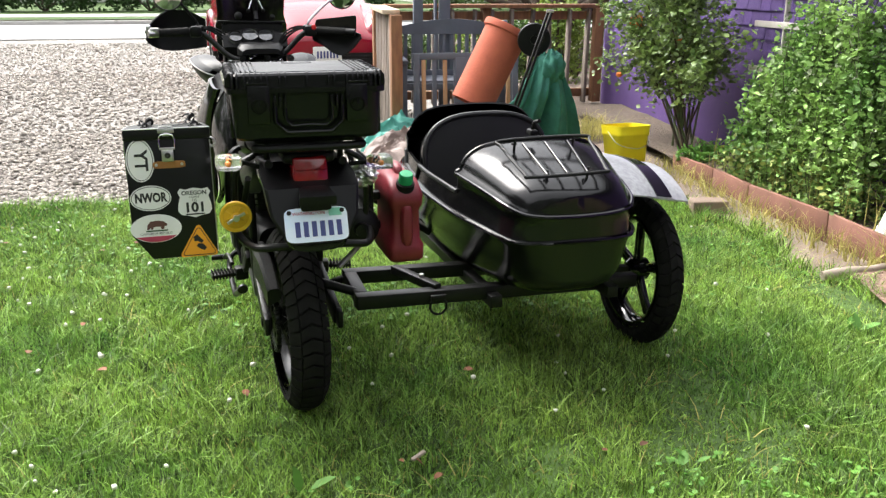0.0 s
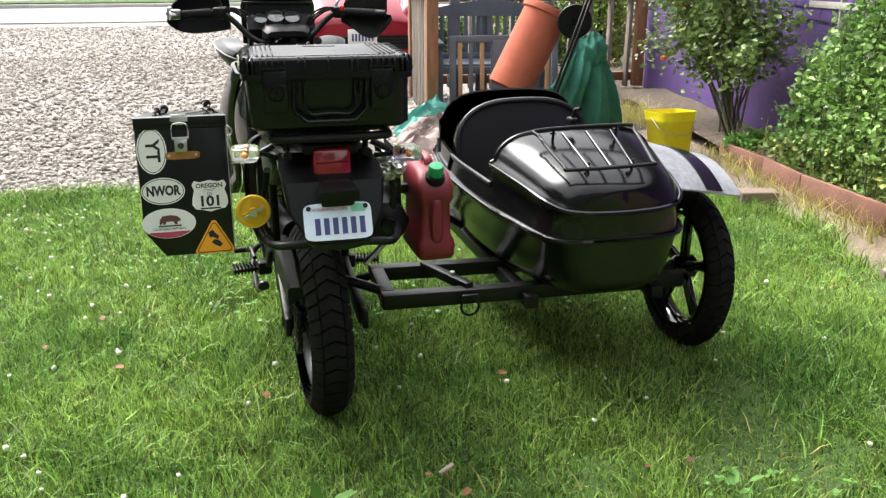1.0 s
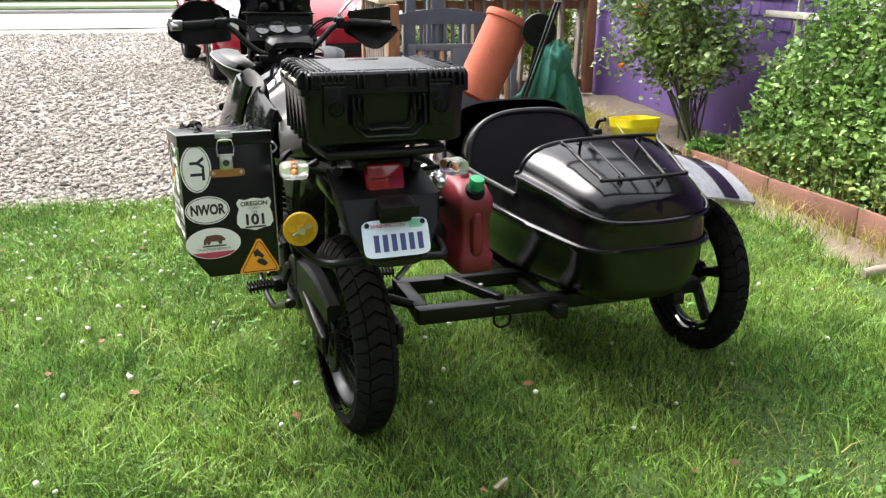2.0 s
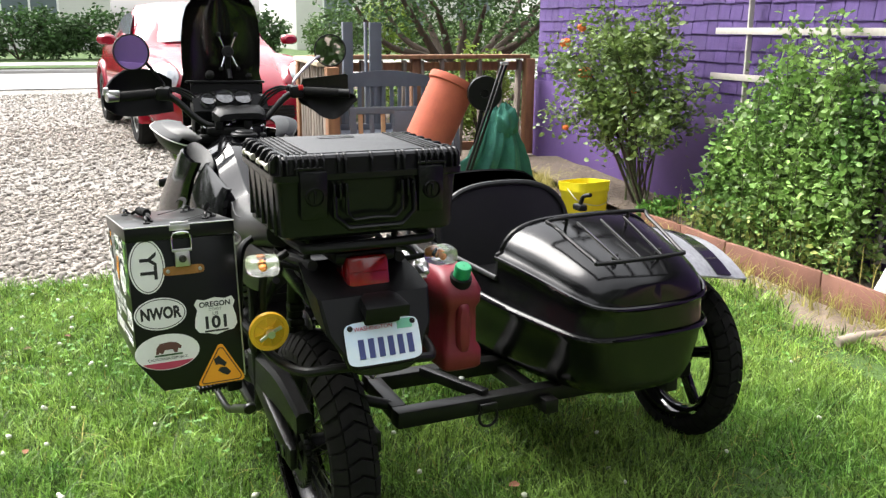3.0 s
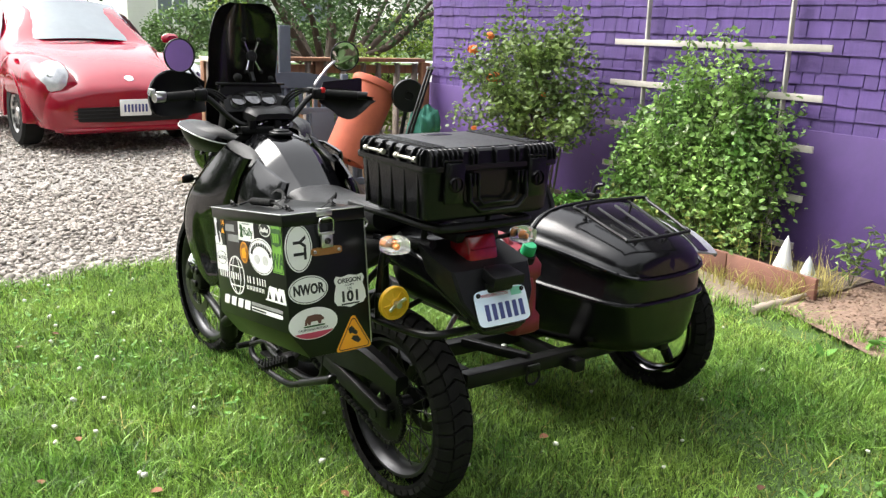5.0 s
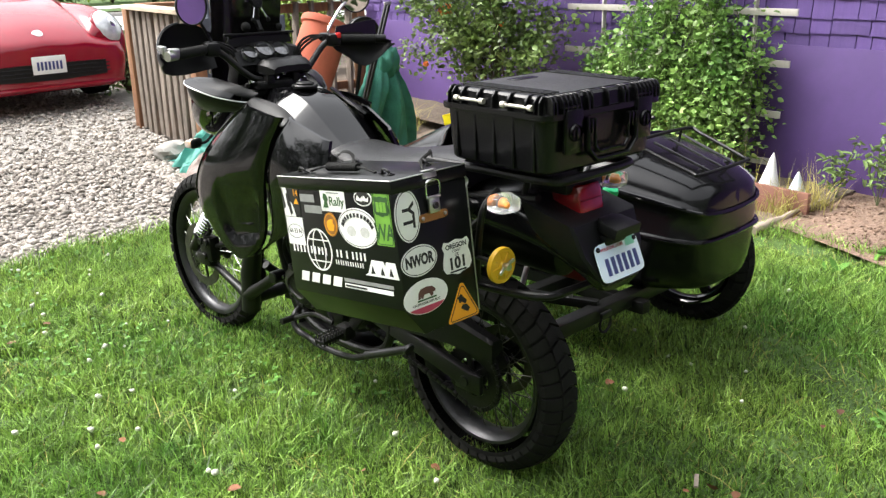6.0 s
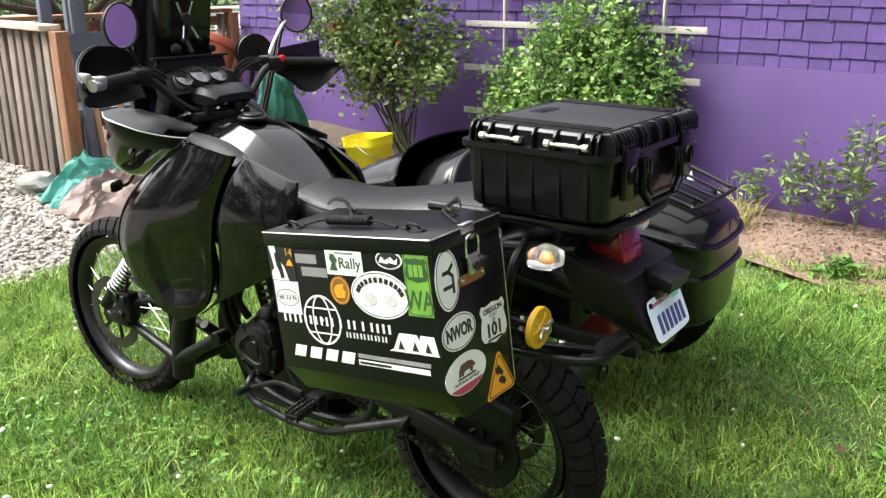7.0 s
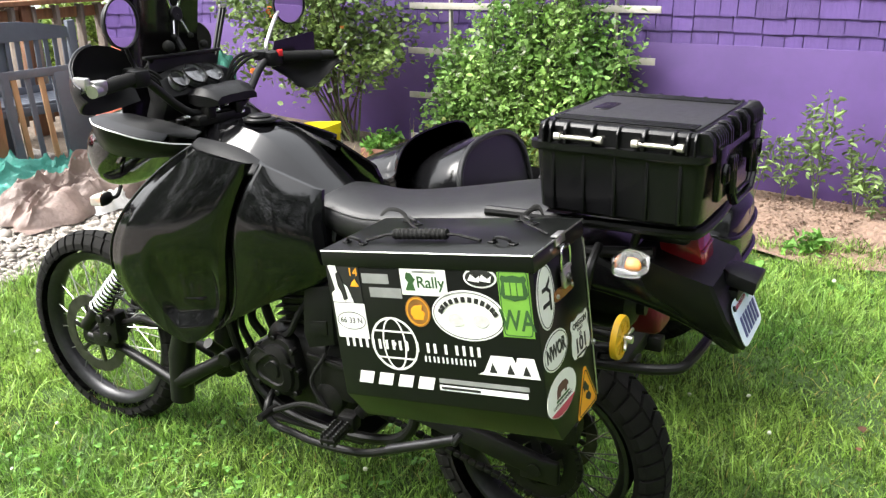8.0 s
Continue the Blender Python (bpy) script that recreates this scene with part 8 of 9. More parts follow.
part("stem", bm, CANE, peas)["kind"] = "stuff"
crown("crown", [c for c in cl if c[2] > 0.36 or rp.random() < 0.35], 6, 0.038, 0.042, LEAF, peas, slim=0.64, fold=0.14)
crown("lower_leaves", [c for c in cl if c[2] < 0.42 and rp.random() < 0.6], 4, 0.036, 0.038, OLDLEAF, peas, "yellowing lower leaves", slim=0.62, fold=0.12)
crown("tendril", fine_cl, 2, 0.045, 0.032, LEAF, peas, slim=0.45, fold=0.16)
fl = np.array([c for c in cl if c[0] < 3.45 and c[2] > 0.5])
fl = fl[NR.choice(len(fl), 34, replace=False)] + np.array([-0.03, 0, 0.01])
v, q = leaf_cloud(np.repeat(fl, 4, 0), 0.022, slim=1.1)
ob = new("flower", cloud_mesh("flower", v, q, PETAL))
ob.parent = peas
ob["kind"] = "stuff"

# rose bush
rose = thing("rose_bush", "straggly rose bush with orange blooms against the wall", "rose bush", Matrix.Translation((0, 0, 0)))
base = Vector((3.40, 6.04, gh(3.40, 6.04) + 0.03))
rr = random.Random(21)
ends = []
for i in range(24):
    lean = -1 + 2 * (i + 0.5) / 24 + rr.uniform(-0.06, 0.06)
    tall = rr.uniform(0.80, 1.55) * (1 - 0.34 * abs(lean) ** 1.5)
    tip = base + Vector((rr.uniform(-0.42, 0.14), lean * (1.00 if lean > 0 else 0.66), tall))
    tip.x = min(tip.x, 3.60)
    foot = base + Vector((rr.uniform(-0.05, 0.05), rr.uniform(-0.10, 0.10), 0))
    mid = foot + (tip - foot) * 0.5 + Vector((rr.uniform(-0.10, 0.05), -0.10 * lean + rr.uniform(-0.07, 0.07), 0.14))
    pts = smooth_path([foot, mid, tip], 8)
    bm = B()
    tube(bm, pts, [0.009 - 0.006 * k / (len(pts) - 1) for k in range(len(pts))], 7)
    cane = part("cane", bm, CANE if i % 3 else BARK, rose)
    for k in range(8 if lean < 0.2 else 6, len(pts)):
        if rr.random() < 0.35:
            a = pts[k]
            b = a + Vector((rr.uniform(-0.16, 0.06), rr.uniform(-0.16, 0.16), rr.uniform(0.0, 0.14)))
            bm = B()
            tube(bm, [a, a.lerp(b, 0.5) + Vector((0, 0, 0.015)), b], [0.003, 0.0024, 0.0016], 5)
            part("twig", bm, CANE, cane)
            ends += [a.lerp(b, q) + Vector((rr.gauss(0, 0.02), rr.gauss(0, 0.03), rr.gauss(0, 0.02))) for q in (0.5, 0.8, 1.05)]
        for _ in range(2):
            ends.append(pts[k] + Vector((rr.gauss(-0.02, 0.055), rr.gauss(0, 0.075), rr.gauss(0, 0.06))))
for _ in range(95):
    a = rr.uniform(-1, 1)
    h = rr.uniform(0.60 if a < 0.2 else 0.48, 1.42) * (1 - 0.30 * a * a)
    ends.append(base + Vector((min(0.15, rr.uniform(-0.38, 0.15)), a * (0.92 if a > 0 else 0.60), h)))
ends = [Vector((min(e.x, 3.63), e.y, e.z)) for e in ends]
crown("crown", ends, 9, 0.040, 0.043, ROSELEAF, rose, slim=0.66, fold=0.12)
for i, p in enumerate(((3.12, 6.705, 1.326), (3.12, 6.398, 1.110), (3.12, 6.649, 0.685), (3.12, 6.472, 1.444), (3.20, 5.86, 1.02))):
    bm = B()
    r = (0.044, 0.056, 0.024, 0.034, 0.020)[i]
    for k in range(30):
        n = Vector((math.cos(k * 2.4), math.sin(k * 2.4), 0)) * math.sqrt(max(0, 1 - (1 - 1.7 * k / 29) ** 2))
        n.z = 1 - 1.7 * k / 29
        m = Matrix.Translation(Vector(p) + n * r * (0.45 + 0.3 * (k % 3) / 2)) @ (n + 0.35 * Vector((math.sin(k * 5), math.cos(k * 7), 0.3))).to_track_quat("Z", "Y").to_matrix().to_4x4()
        s = r * 0.62
        vs = [bm.verts.new(m @ Vector((s * math.cos(q) * 0.9, s * math.sin(q), 0.18 * s * math.cos(2 * q)))) for q in (0.0, 1.05, 2.09, 3.14, 4.19, 5.24)]
        bm.faces.new(vs)
    part("bloom", bm, ROSE, rose, "orange rose bloom")

DUSTLEAF = material("dusty_leaf", (0.26, 0.37, 0.13), (0.13, 0.21, 0.06), 0.65, scale=5, vary=0.4, by="island", trans=0.25)
# weeds and dry stalks along the beds
def weed(x, y, h, n, mat, size, label, category, group="", spread=0.09):
    w = thing("weed", label, category, Matrix.Translation((x, y, gh(x, y) + 0.02)), group)
    bm = B()
    cl = []
    for i in range(n):
        a = 2.4 * i
        tip = Vector((math.cos(a) * spread * 1.2 * rr.uniform(0.3, 1), math.sin(a) * spread * 1.2 * rr.uniform(0.3, 1), h * rr.uniform(0.55, 1)))
        pts = smooth_path([(0, 0, 0), tip * 0.55 + Vector((0.01, 0.01, 0)), tip], 5)
        tube(bm, pts, 0.0028, 5)
        for k in range(3, len(pts)):
            for _ in range(2):
                cl.append(pts[k] + Vector((rr.gauss(0, 0.03), rr.gauss(0, 0.03), rr.gauss(0, 0.02))))
    part("stem", bm, CANE, w)["kind"] = "stuff"
    crown("foliage", cl, 2, 0.016, size, mat, w, slim=0.34)
    return w


for x, y, h, n in ((3.50, 3.14, 0.52, 4), (3.46, 2.80, 0.66, 5), (3.52, 2.98, 0.40, 3), (3.50, 2.60, 0.50, 4), (3.40, 2.50, 0.30, 3), (3.50, 3.38, 0.34, 3)):
    weed(x, y, h, n, DUSTLEAF, 0.052, "spindly green weed growing from bare soil by the wall", "weed", "weeds by the wall")
for x, y, h, n in ((3.42, 5.70, 0.12, 5), (3.24, 5.62, 0.10, 5), (2.86, 2.72, 0.05, 3)):
    weed(x, y, h, n, CLOVER, 0.060, "low leafy green weed on the soil", "weed", "low weeds")


def tufts(name, spots, n, hgt, spread, mat, label, category, width=0.004, lean=0.6, rng=NR):
    """Blades of grass round spots (x, y): five points and three triangles each."""
    s = np.repeat(np.asarray(spots, float), n, 0)
    xy = s[:, :2] + rng.normal(size=(len(s), 2)) * spread
    return blades(name, xy, hgt, width, lean, mat, label, category, rng)


def blades(name, xy, hgt, width, lean, mat, label, category, rng=NR, zoff=0.0, hvar=None):
    n = len(xy)
    z = ground_z(xy[:, 0], xy[:, 1]) + zoff
    h = hgt * rng.uniform(0.45, 1.25, n) * (hvar if hvar is not None else 1.0)
    a, b = rng.uniform(0, 2 * np.pi, n), rng.uniform(0, 2 * np.pi, n)
    ln = np.abs(rng.normal(size=n)) * lean * h
    w = width * rng.uniform(0.6, 1.3, n)
    base = np.stack([xy[:, 0], xy[:, 1], z], 1)
    side = np.stack([np.cos(a), np.sin(a), np.zeros(n)], 1) * w[:, None] * 0.5
    bend = np.stack([np.cos(b), np.sin(b), np.zeros(n)], 1) * ln[:, None]
    upv = np.zeros((n, 3))
    upv[:, 2] = h
    mid = base + upv * 0.6 + bend * 0.35
    tip = base + upv + bend
    v = np.stack([base - side, base + side, mid - side * 0.8, mid + side * 0.8, tip], 1).reshape(-1, 3)
    i = np.arange(n)[:, None] * 5
    f = np.concatenate([i + np.array([0, 1, 3]), i + np.array([0, 3, 2]), i + np.array([2, 3, 4])], 0)
    ob = new(name, cloud_mesh(name, v, f, mat))
    return tagged(ob, label, category, kind="stuff")


spots = [(3.06 + 0.05 * math.sin(i * 3), 3.45 + 0.078 * i) for i in range(30)]
tufts("dry_grass", spots, 18, 0.12, 0.035, STRAW, "yellowing grass tufts along the board edging", "grass", 0.006, 1.1)
tufts("seed_stalk", [(3.28 + 0.02 * math.sin(i * 2.2), 3.55 + 0.075 * i) for i in range(28)] + [(3.24, 3.42), (3.2, 3.38), (3.28, 3.45)] * 3, 2, 0.30, 0.03, STRAW, "pale dry grass stalks standing in the bed", "grass", 0.004, 0.12)
tufts("dry_clump", [(2.95, 6.75), (3.05, 6.95), (2.85, 7.0)], 160, 0.16, 0.07, STRAW, "straw-coloured dry grass clump on the soil", "grass", 0.004, 1.2)
tufts("dry_clump", [(3.22, 3.44), (3.14, 3.52), (3.28, 3.36)], 60, 0.20, 0.035, STRAW, "straw-coloured dry grass clump beside the ornaments", "grass", 0.005, 0.9)
xy = np.stack([NR.uniform(2.4, 3.15, 1500), NR.uniform(3.3, 6.2, 1500)], 1)
blades("straw_litter", xy, 0.02, 0.003, 3.5, STRAW, "dry straw scattered over the path", "litter")

# ---- the lawn's grass ----
def in_lawn(x, y):
    return (x < np.array([lawn_right(b) for b in y]) + 0.02) & (y < np.array([lawn_top(a) for a in x]) + 0.03)


def scatter(n, x0, x1, y0, y1):
    xy = np.stack([NR.uniform(x0, x1, n), NR.uniform(y0, y1, n)], 1)
    return xy[in_lawn(xy[:, 0], xy[:, 1])]


xy = np.concatenate([scatter(34000, -11, 2.9, -6.0, 0.8), scatter(26000, -11, -2.8, 0.6, 5.9), scatter(150000, -2.9, 2.9, 1.5, 3.6), scatter(150000, -3.0, 2.9, 3.6, 5.9), scatter(46000, -3.2, 2.9, 0.7, 1.5), scatter(46000, -6.5, -3.0, 2.0, 5.9)])
patch = np.array([noise.noise(Vector((a * 1.6, b * 1.6, 7))) + 0.6 * noise.noise(Vector((a * 5, b * 5, 2))) for a, b in xy])
blades("grass", xy, 0.048, 0.0048, 0.95, BLADE, "dense green lawn grass blades", "grass", hvar=np.clip(1 + 1.0 * patch, 0.35, 2.3), zoff=-0.004)
c = scatter(2600, -2.8, 2.7, 1.2, 5.7)
c = c[np.array([noise.noise(Vector((a * 1.1, b * 1.1, 57))) - 0.10 * a > 0.0 for a, b in c])]
tufts("grass_tuft", c, 52, 0.055, 0.036, BLADE, "longer bent tufts of green lawn grass", "grass", 0.0052, 1.2)
edge = [(lawn_right(b) + 0.03 * math.sin(b * 31), b) for b in np.arange(0.9, 5.6, 0.035)] + [(a, lawn_top(a) + 0.02 * math.sin(a * 29)) for a in np.arange(-3.0, 2.2, 0.05)]
tufts("grass_fringe", edge, 22, 0.075, 0.035, BLADE, "ragged fringe of longer grass along the lawn's edge", "grass", 0.0055, 1.1)
# pale blades put the grass's bright highlights into colour
pale = scatter(7000, -2.9, 2.8, 1.2, 5.8)
blades("pale_grass", pale, 0.045, 0.004, 1.5, STRAW, "pale yellowish blades scattered through the lawn for its highlights", "grass")
# clover leaves lying in the grass, and their white flower heads
c = scatter(6000, -2.8, 2.8, 1.2, 5.8)
keep = np.array([noise.noise(Vector((a * 0.9, b * 0.9, 31))) > 0.08 for a, b in c])
c = c[keep]
p = np.stack([c[:, 0], c[:, 1], ground_z(c[:, 0], c[:, 1]) + NR.uniform(0.022, 0.05, len(c))], 1)
v, q = leaf_cloud(np.repeat(p, 3, 0), 0.015, nrm_up=0.9, slim=1.0, fold=0.05)
tagged(new("clover", cloud_mesh("clover", v, q, CLOVER)), "small round clover leaves in the lawn", "clover", kind="stuff")
flowers = np.concatenate([scatter(120, -2.4, 2.6, 2.1, 5.5), scatter(130, -3.4, -0.4, 3.6, 5.6)])
bm = B()
bmesh.ops.create_icosphere(bm, subdivisions=1, radius=1.0)
ico = np.array([v.co for v in bm.verts])
icf = np.array([[v.index for v in f.verts] for f in bm.faces])
bm.free()
fv, ff = [], []
for k, (x, y) in enumerate(flowers):
    r = NR.uniform(0.006, 0.0115)
    z = gh(x, y) + NR.uniform(0.035, 0.065)
    fv.append(ico * (r * (1 + 0.2 * NR.normal(size=(len(ico), 1)))) * np.array([1, 1, 0.85]) + np.array([x, y, z]))
    ff.append(icf + k * len(ico))
tagged(new("clover_flowers", cloud_mesh("clover_flowers", np.concatenate(fv), np.concatenate(ff), PETAL)), "white clover flower heads dotted over the lawn", "clover", kind="stuff")
# broad weed leaves
bl = []
for x, y in ((0.05, 2.12), (0.16, 2.20), (0.30, 2.10), (1.3, 2.1), (2.3, 2.7), (2.45, 2.5), (2.5, 2.9)):
    for k in range(6):
        a = k * 1.05 + x * 9
        bl.append((x + 0.03 * math.cos(a), y + 0.03 * math.sin(a), gh(x, y) + 0.028))
v, q = leaf_cloud(np.array(bl), 0.070, nrm_up=0.85, slim=0.45, fold=0.06)
tagged(new("broad_weed", cloud_mesh("broad_weed", v, q, CLOVER)), "flat broad-leaved weeds in the lawn", "weed", kind="stuff")
# fallen leaves on the lawn
fl = scatter(26, -2.2, 2.4, 1.8, 5.4)
p = np.stack([fl[:, 0], fl[:, 1], ground_z(fl[:, 0], fl[:, 1]) + 0.045], 1)
v, q = leaf_cloud(p, 0.034, nrm_up=0.9, slim=0.8, fold=0.1)
tagged(new("dead_leaves", cloud_mesh("dead_leaves", v, q, material("dead_leaf", (0.22, 0.09, 0.04), (0.10, 0.04, 0.02), 0.7, scale=20, vary=0.4, by="island"))), "brown dead leaves lying on the grass", "leaves", kind="stuff")


# ---- gravel stones ----
def stones(name, xy, size, mat, label, lift=0.0, rng=NR):
    n = len(xy)
    r = size * np.exp(rng.normal(size=n) * 0.35)
    sc = rng.uniform(0.6, 1.15, (n, 3)) * r[:, None]
    sc[:, 2] *= 0.62
    ang = rng.uniform(0, 2 * np.pi, n)
    jit = 1 + 0.22 * rng.normal(size=(n, len(ico), 1))
    base = ico[None] * jit * sc[:, None, :]
    x = base[..., 0] * np.cos(ang)[:, None] - base[..., 1] * np.sin(ang)[:, None]
    y = base[..., 0] * np.sin(ang)[:, None] + base[..., 1] * np.cos(ang)[:, None]
    v = np.stack([x + xy[:, :1], y + xy[:, 1:2], base[..., 2] + (ground_z(xy[:, 0], xy[:, 1]) + lift)[:, None]], 2).reshape(-1, 3)
    f = (icf[None] + (np.arange(n) * len(ico))[:, None, None]).reshape(-1, 3)
    return tagged(new(name, cloud_mesh(name, v, f, mat)), label, "gravel", kind="stuff")


gx = []
for n, y0, y1, x0, x1 in ((22000, 5.68, 8.0, -4.5, 1.5), (18000, 8.0, 12.5, -6.5, 1.8), (9000, 12.5, 17.5, -8, 0.5), (5000, 5.7, 7.2, 0.9, 2.4)):
    gx.append(np.stack([NR.uniform(x0, x1, n), NR.uniform(y0, y1, n)], 1))
stones("gravel", np.concatenate(gx), 0.0145, STONE, "loose grey and tan crushed stones", -0.008)
stones("soil_clod", np.stack([NR.uniform(2.85, 3.68, 2200), NR.uniform(1.2, 3.4, 2200)], 1), 0.007, SOIL, "crumbs of brown soil on the bed", 0.026)


# ---- across the street ----
def tree(name, base, limbs, crown_clumps, per, spread, size, mat, label, trunk_r):
    t = thing(name, label, "tree", Matrix.Translation((0, 0, 0)))
    for k, pts in enumerate(limbs):
        bm = B()
        P = smooth_path([Vector(base) + Vector(p) for p in pts], 6)
        r0 = trunk_r if k == 0 else trunk_r * 0.6
        tube(bm, P, [r0 * (1 - 0.72 * i / (len(P) - 1)) for i in range(len(P))], 10)
        part("trunk" if k == 0 else "limb", bm, BARK, t)
    crown("crown", crown_clumps, per, spread, size, mat, t, slim=0.5)
    return t


tb = (5.15, 13.6, gh(5, 13.6))
rt = random.Random(5)
limbs = [[(0, 0, 0), (0.02, 0, 0.35), (0.05, 0, 0.7), (0.1, 0, 1.3)]]
for i in range(11):
    a = 2 * math.pi * i / 11
    s = rt.uniform(0.7, 1.5)
    limbs.append([(0.02, 0, 0.25 + 0.05 * i % 0.3), (math.cos(a) * 0.45 * s, math.sin(a) * 0.4 * s, 0.75), (math.cos(a) * 1.0 * s, math.sin(a) * 0.9 * s, 1.15 + rt.uniform(-0.2, 0.3)), (math.cos(a) * 1.5 * s, math.sin(a) * 1.3 * s, 1.7 + rt.uniform(-0.2, 0.5))])
cc = []
for _ in range(300):
    a, r = rt.uniform(0, 6.283), 2.1 * math.sqrt(rt.random())
    cc.append((tb[0] + r * math.cos(a), tb[1] + r * math.sin(a), tb[2] + 1.75 + rt.uniform(-0.35, 1.0) - 0.12 * r))
tree("tree", tb, limbs, cc, 22, 0.16, 0.085, HEDGE, "spreading dark-limbed tree behind the fence", 0.14)


def bush(name, x, y, w, d, h, mat, label, n=240, per=16, size=0.06, group=""):
    b = thing(name, label, "shrub", Matrix.Translation((x, y, gh(x, y) + (0.12 if y > 24.2 else 0))), group)
    bm = B()
    for i in range(7):
        a = i * 0.9
        tube(bm, [(0, 0, 0), (w * 0.2 * math.cos(a), d * 0.2 * math.sin(a), h * 0.45), (w * 0.38 * math.cos(a), d * 0.38 * math.sin(a), h * 0.8)], [0.03, 0.02, 0.01], 6)
    part("branch", bm, BARK, b)["kind"] = "stuff"
    cl = []
    for _ in range(n):
        a, u = rt.uniform(0, 6.283), rt.uniform(-0.9, 1)
        k = (0.75 + 0.25 * rt.random()) * (1 + 0.12 * math.sin(a * 3 + u * 4))
        q = math.sqrt(max(0, 1 - u * u)) ** 0.6
        cl.append((w / 2 * q * math.cos(a) * k, d / 2 * q * math.sin(a) * k, h * 0.5 + h * 0.48 * u * k))
    crown("foliage", cl, per, min(w, h) * 0.07, size, mat, b)
    return b


for i in range(7):
    bush("hedge", -14.0 + 3.0 * i, 29.2, 3.5, 1.6, 1.42, HEDGE, "clipped dark green hedge along the pavement", 330, 16, 0.13, "hedge across the street")
YG = material("yellow_green_leaf", (0.26, 0.36, 0.05), (0.15, 0.25, 0.035), 0.5, scale=2, vary=0.4, by="island", trans=0.2)
MG = material("mid_green_leaf", (0.13, 0.22, 0.06), (0.07, 0.13, 0.035), 0.5, scale=2, vary=0.5, by="island", trans=0.2)
for x, y, w, h, m in ((7.3, 28.5, 2.0, 1.5, MG), (9.2, 29.2, 1.7, 1.9, YG), (10.8, 28.3, 2.2, 1.2, MG), (13.0, 28.0, 2.6, 1.5, MG), (15.8, 28.6, 2.4, 1.6, YG), (18.5, 28.4, 2.6, 1.4, MG)):
    bush("shrub", x, y, w, w * 0.8, h, m, "rounded green shrub in a front garden across the street", 200, 16, 0.12, "shrubs across the street")
for x, y, w, h, m in ((3.1, 9.6, 0.7, 0.75, MG), (3.55, 9.2, 0.6, 0.95, YG), (2.2, 10.6, 0.9, 0.6, MG), (4.2, 10.2, 1.1, 0.8, MG), (3.7, 12.2, 1.2, 0.7, YG)):
    bush("shrub", x, y, w, w * 0.8, h, m, "leafy green shrub behind the picket fence", 150, 14, 0.055, "shrubs behind the fence")


def far_house(x, y, w, d, h, label, rows):
    hs = thing("house", label, "house", Matrix.Translation((x, y, 0.38)))
    bm = B()
    box(bm, (0, d / 2, h / 2), (w, d, h), 0.02)
    part("wall", bm, SIDING, hs)
    for k in range(int(h / 0.16)):
        bm = B()
        box(bm, (0, -0.006, 0.12 + 0.16 * k), (w, 0.014, 0.012), 0)
        part("board_edge", bm, SIDING, hs)
    bm = B()
    plate(bm, [(-w / 2 - 0.4, 0), (w / 2 + 0.4, 0), (0, w * 0.28)], d + 0.8, Matrix.Translation((0, d + 0.4, h)) @ pose(0, 0, 0, 90))
    part("roof", bm, material("asphalt_shingle", (0.10, 0.10, 0.10), (0.07, 0.07, 0.07), 0.9, scale=3), hs)
    for wx, wz, ww, wh in rows:
        win = piece("window", None, hs, Matrix.Translation((wx, -0.02, wz)))
        bm = B()
        for a, b in (((-ww / 2, 0, -wh / 2), (ww / 2, 0, -wh / 2)), ((-ww / 2, 0, wh / 2), (ww / 2, 0, wh / 2)), ((-ww / 2, 0, -wh / 2), (-ww / 2, 0, wh / 2)), ((ww / 2, 0, -wh / 2), (ww / 2, 0, wh / 2)), ((0, 0, -wh / 2), (0, 0, wh / 2))):
            bar(bm, a, b, 0.08, 0.08, 0.01)
        part("window_frame", bm, WHITE, win)
        bm = B()
        box(bm, (0, 0.01, 0), (ww, 0.012, wh), 0)
        part("pane", bm, CARGLASS, win)
    return hs


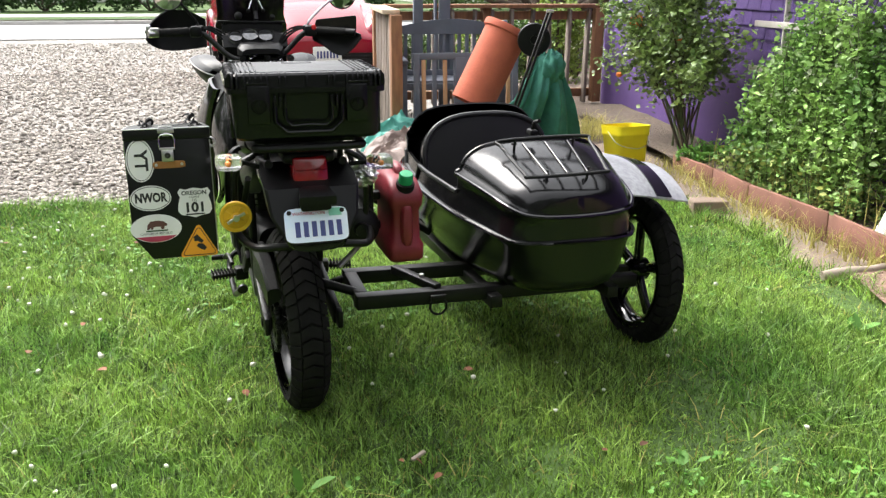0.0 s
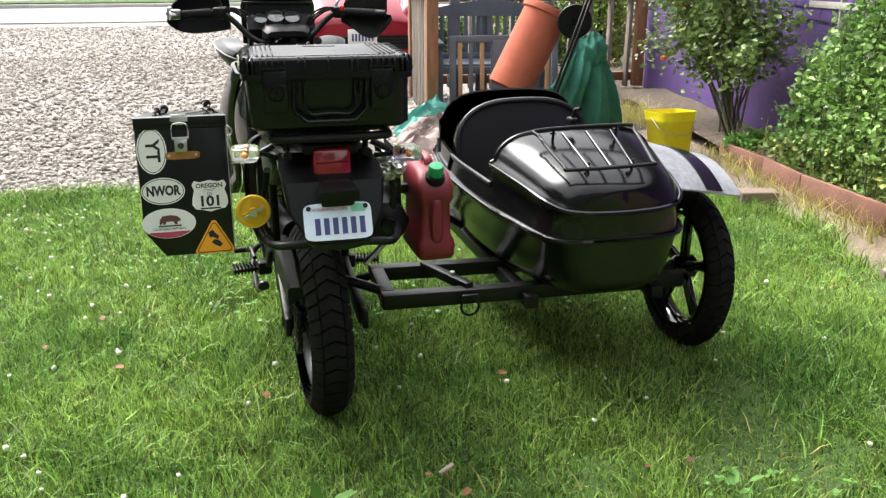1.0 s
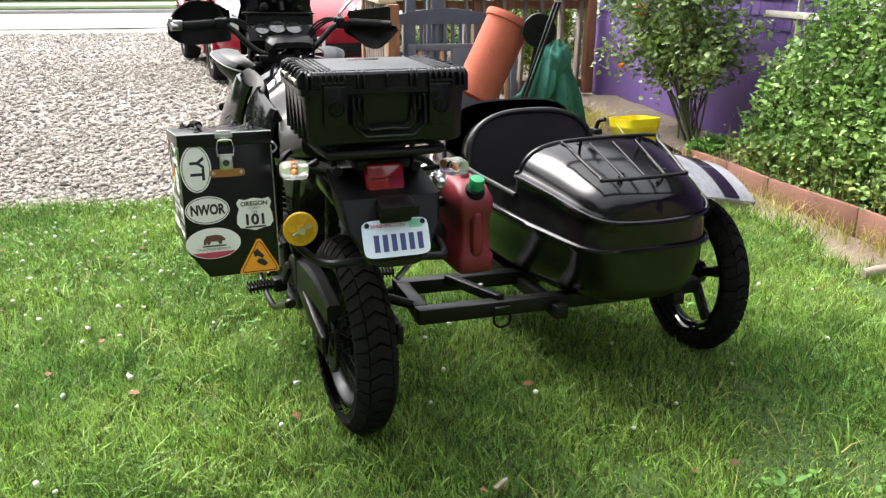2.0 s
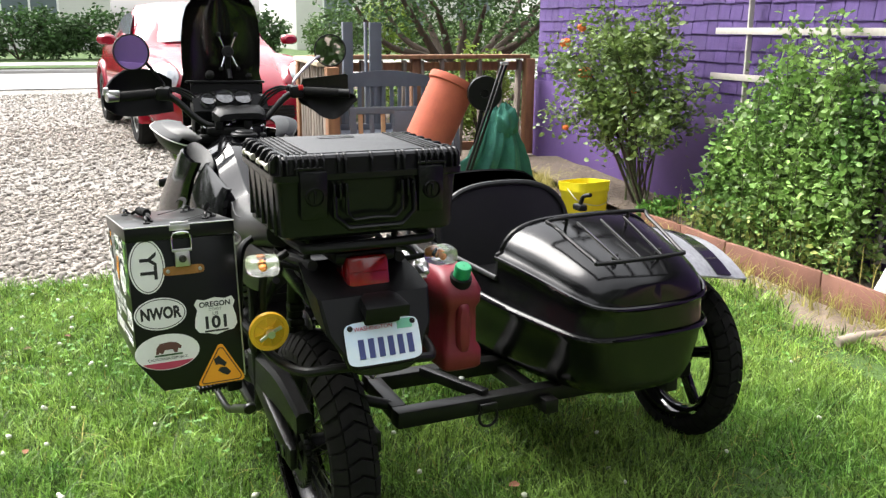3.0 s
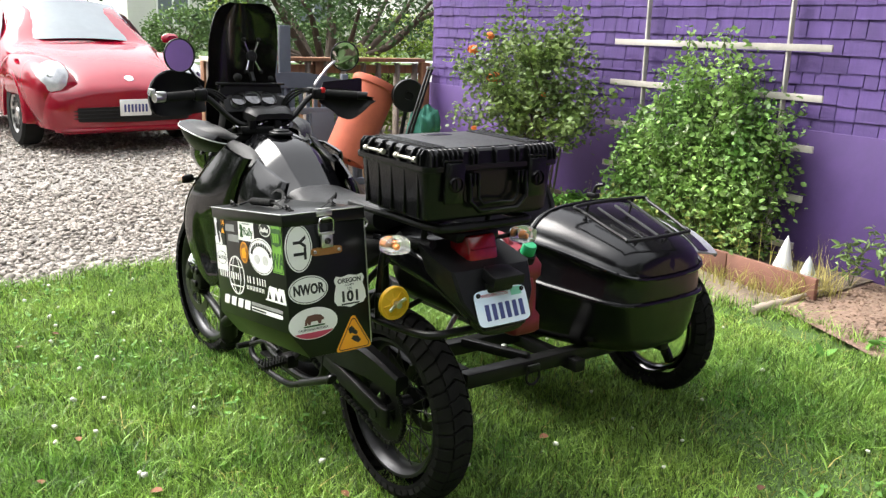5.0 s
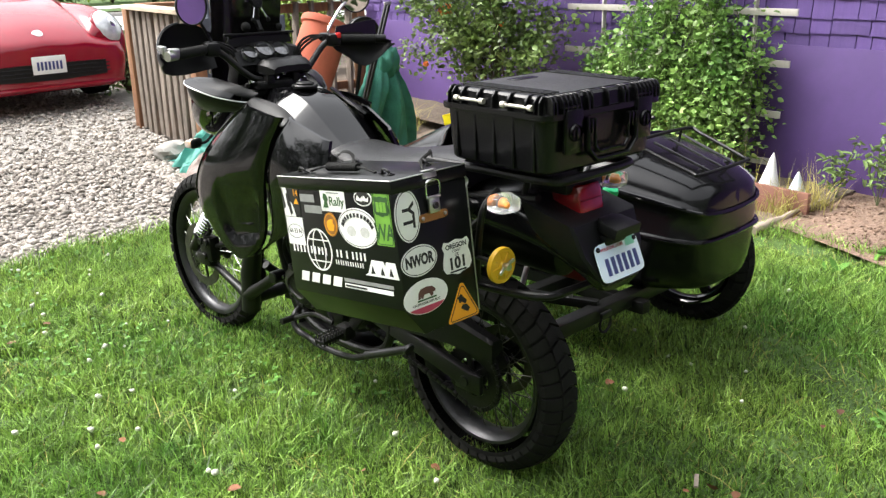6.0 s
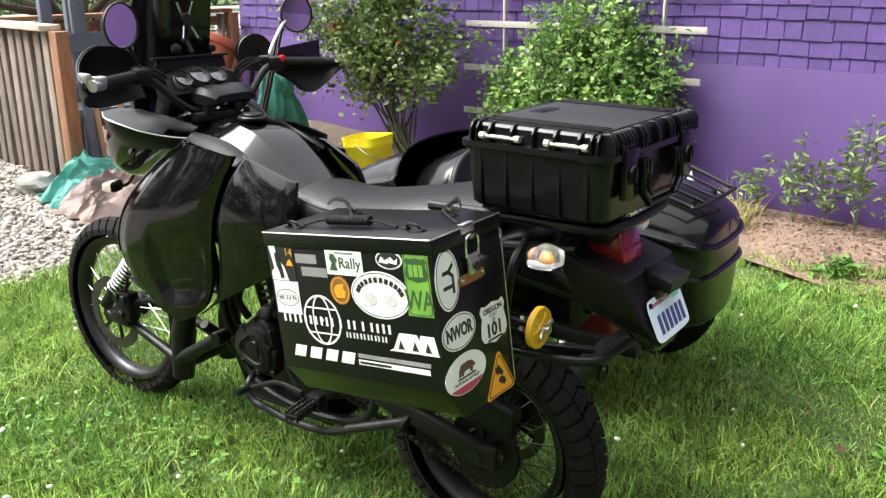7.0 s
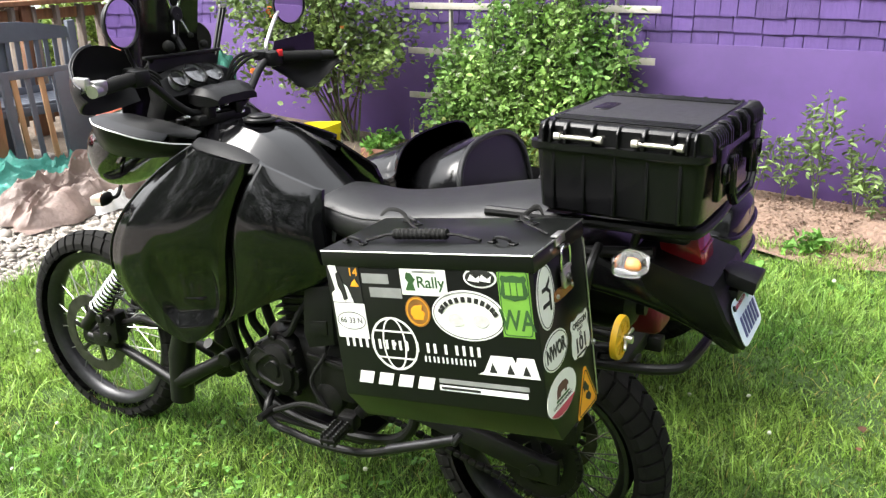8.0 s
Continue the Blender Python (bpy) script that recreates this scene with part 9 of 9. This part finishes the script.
far_house(-3.6, 38.5, 9.0, 8.0, 3.0, "white clapboard bungalow across the street", ((-2.6, 1.55, 1.4, 1.2), (1.6, 1.55, 2.0, 1.2)))
far_house(13.0, 37.5, 10.0, 8.0, 3.2, "pale clapboard house across the street", ((-3.2, 1.6, 1.3, 1.4), (0.2, 1.3, 1.1, 2.1), (3.0, 1.6, 1.8, 1.3)))
far_house(27.0, 38.5, 10.0, 8.0, 3.0, "white clapboard house further along the street", ((-2.5, 1.6, 1.6, 1.3), (2.0, 1.6, 1.6, 1.3)))


# ---- unseen tall trees added on the street side and behind, to darken reflections ----
BIGLEAF = material("tree_leaf", (0.060, 0.115, 0.030), (0.030, 0.06, 0.016), 0.6, scale=1, vary=0.5, by="island", trans=0.15)
ra = random.Random(77)
spots = [(-8.0, -5.0), (-8.2, -1.6), (-7.8, 1.6), (-8.6, 4.8), (-10.5, 8.6), (-5.0, -6.5), (-1.8, -6.8), (1.6, -6.5), (-12.5, 13.5), (-13.0, 18.0), (-14.5, 22.5), (-12.5, 26.5), (-17.0, 27.0)]
for i, (x, y) in enumerate(spots):
    h = ra.uniform(6.6, 8.2) if i != 4 else 4.5
    limbs = [[(0, 0, 0), (0.05, 0.02, h * 0.3), (0.0, 0.05, h * 0.6), (0.1, 0.0, h * 0.9)]]
    for k in range(7):
        a = k * 0.9 + i
        limbs.append([(0.03, 0.02, h * (0.2 + 0.08 * k)), (0.9 * math.cos(a), 0.9 * math.sin(a), h * (0.32 + 0.08 * k)), (1.6 * math.cos(a), 1.6 * math.sin(a), h * (0.42 + 0.07 * k))])
    cc = []
    for _ in range(230):
        a, u = ra.uniform(0, 6.283), ra.uniform(0.06, 1.0)
        w = 2.6 * math.sin(math.pi * min(0.97, u * 0.8 + 0.16)) ** 0.6 * math.sqrt(ra.random())
        cc.append((x + w * math.cos(a), y + w * math.sin(a), gh(x, y) + h * u))
    tree("tree", (x, y, gh(x, y) - 0.04), limbs, cc, 16, 0.30, 0.26, BIGLEAF, "unseen tall leafy tree added to darken reflections", 0.16)
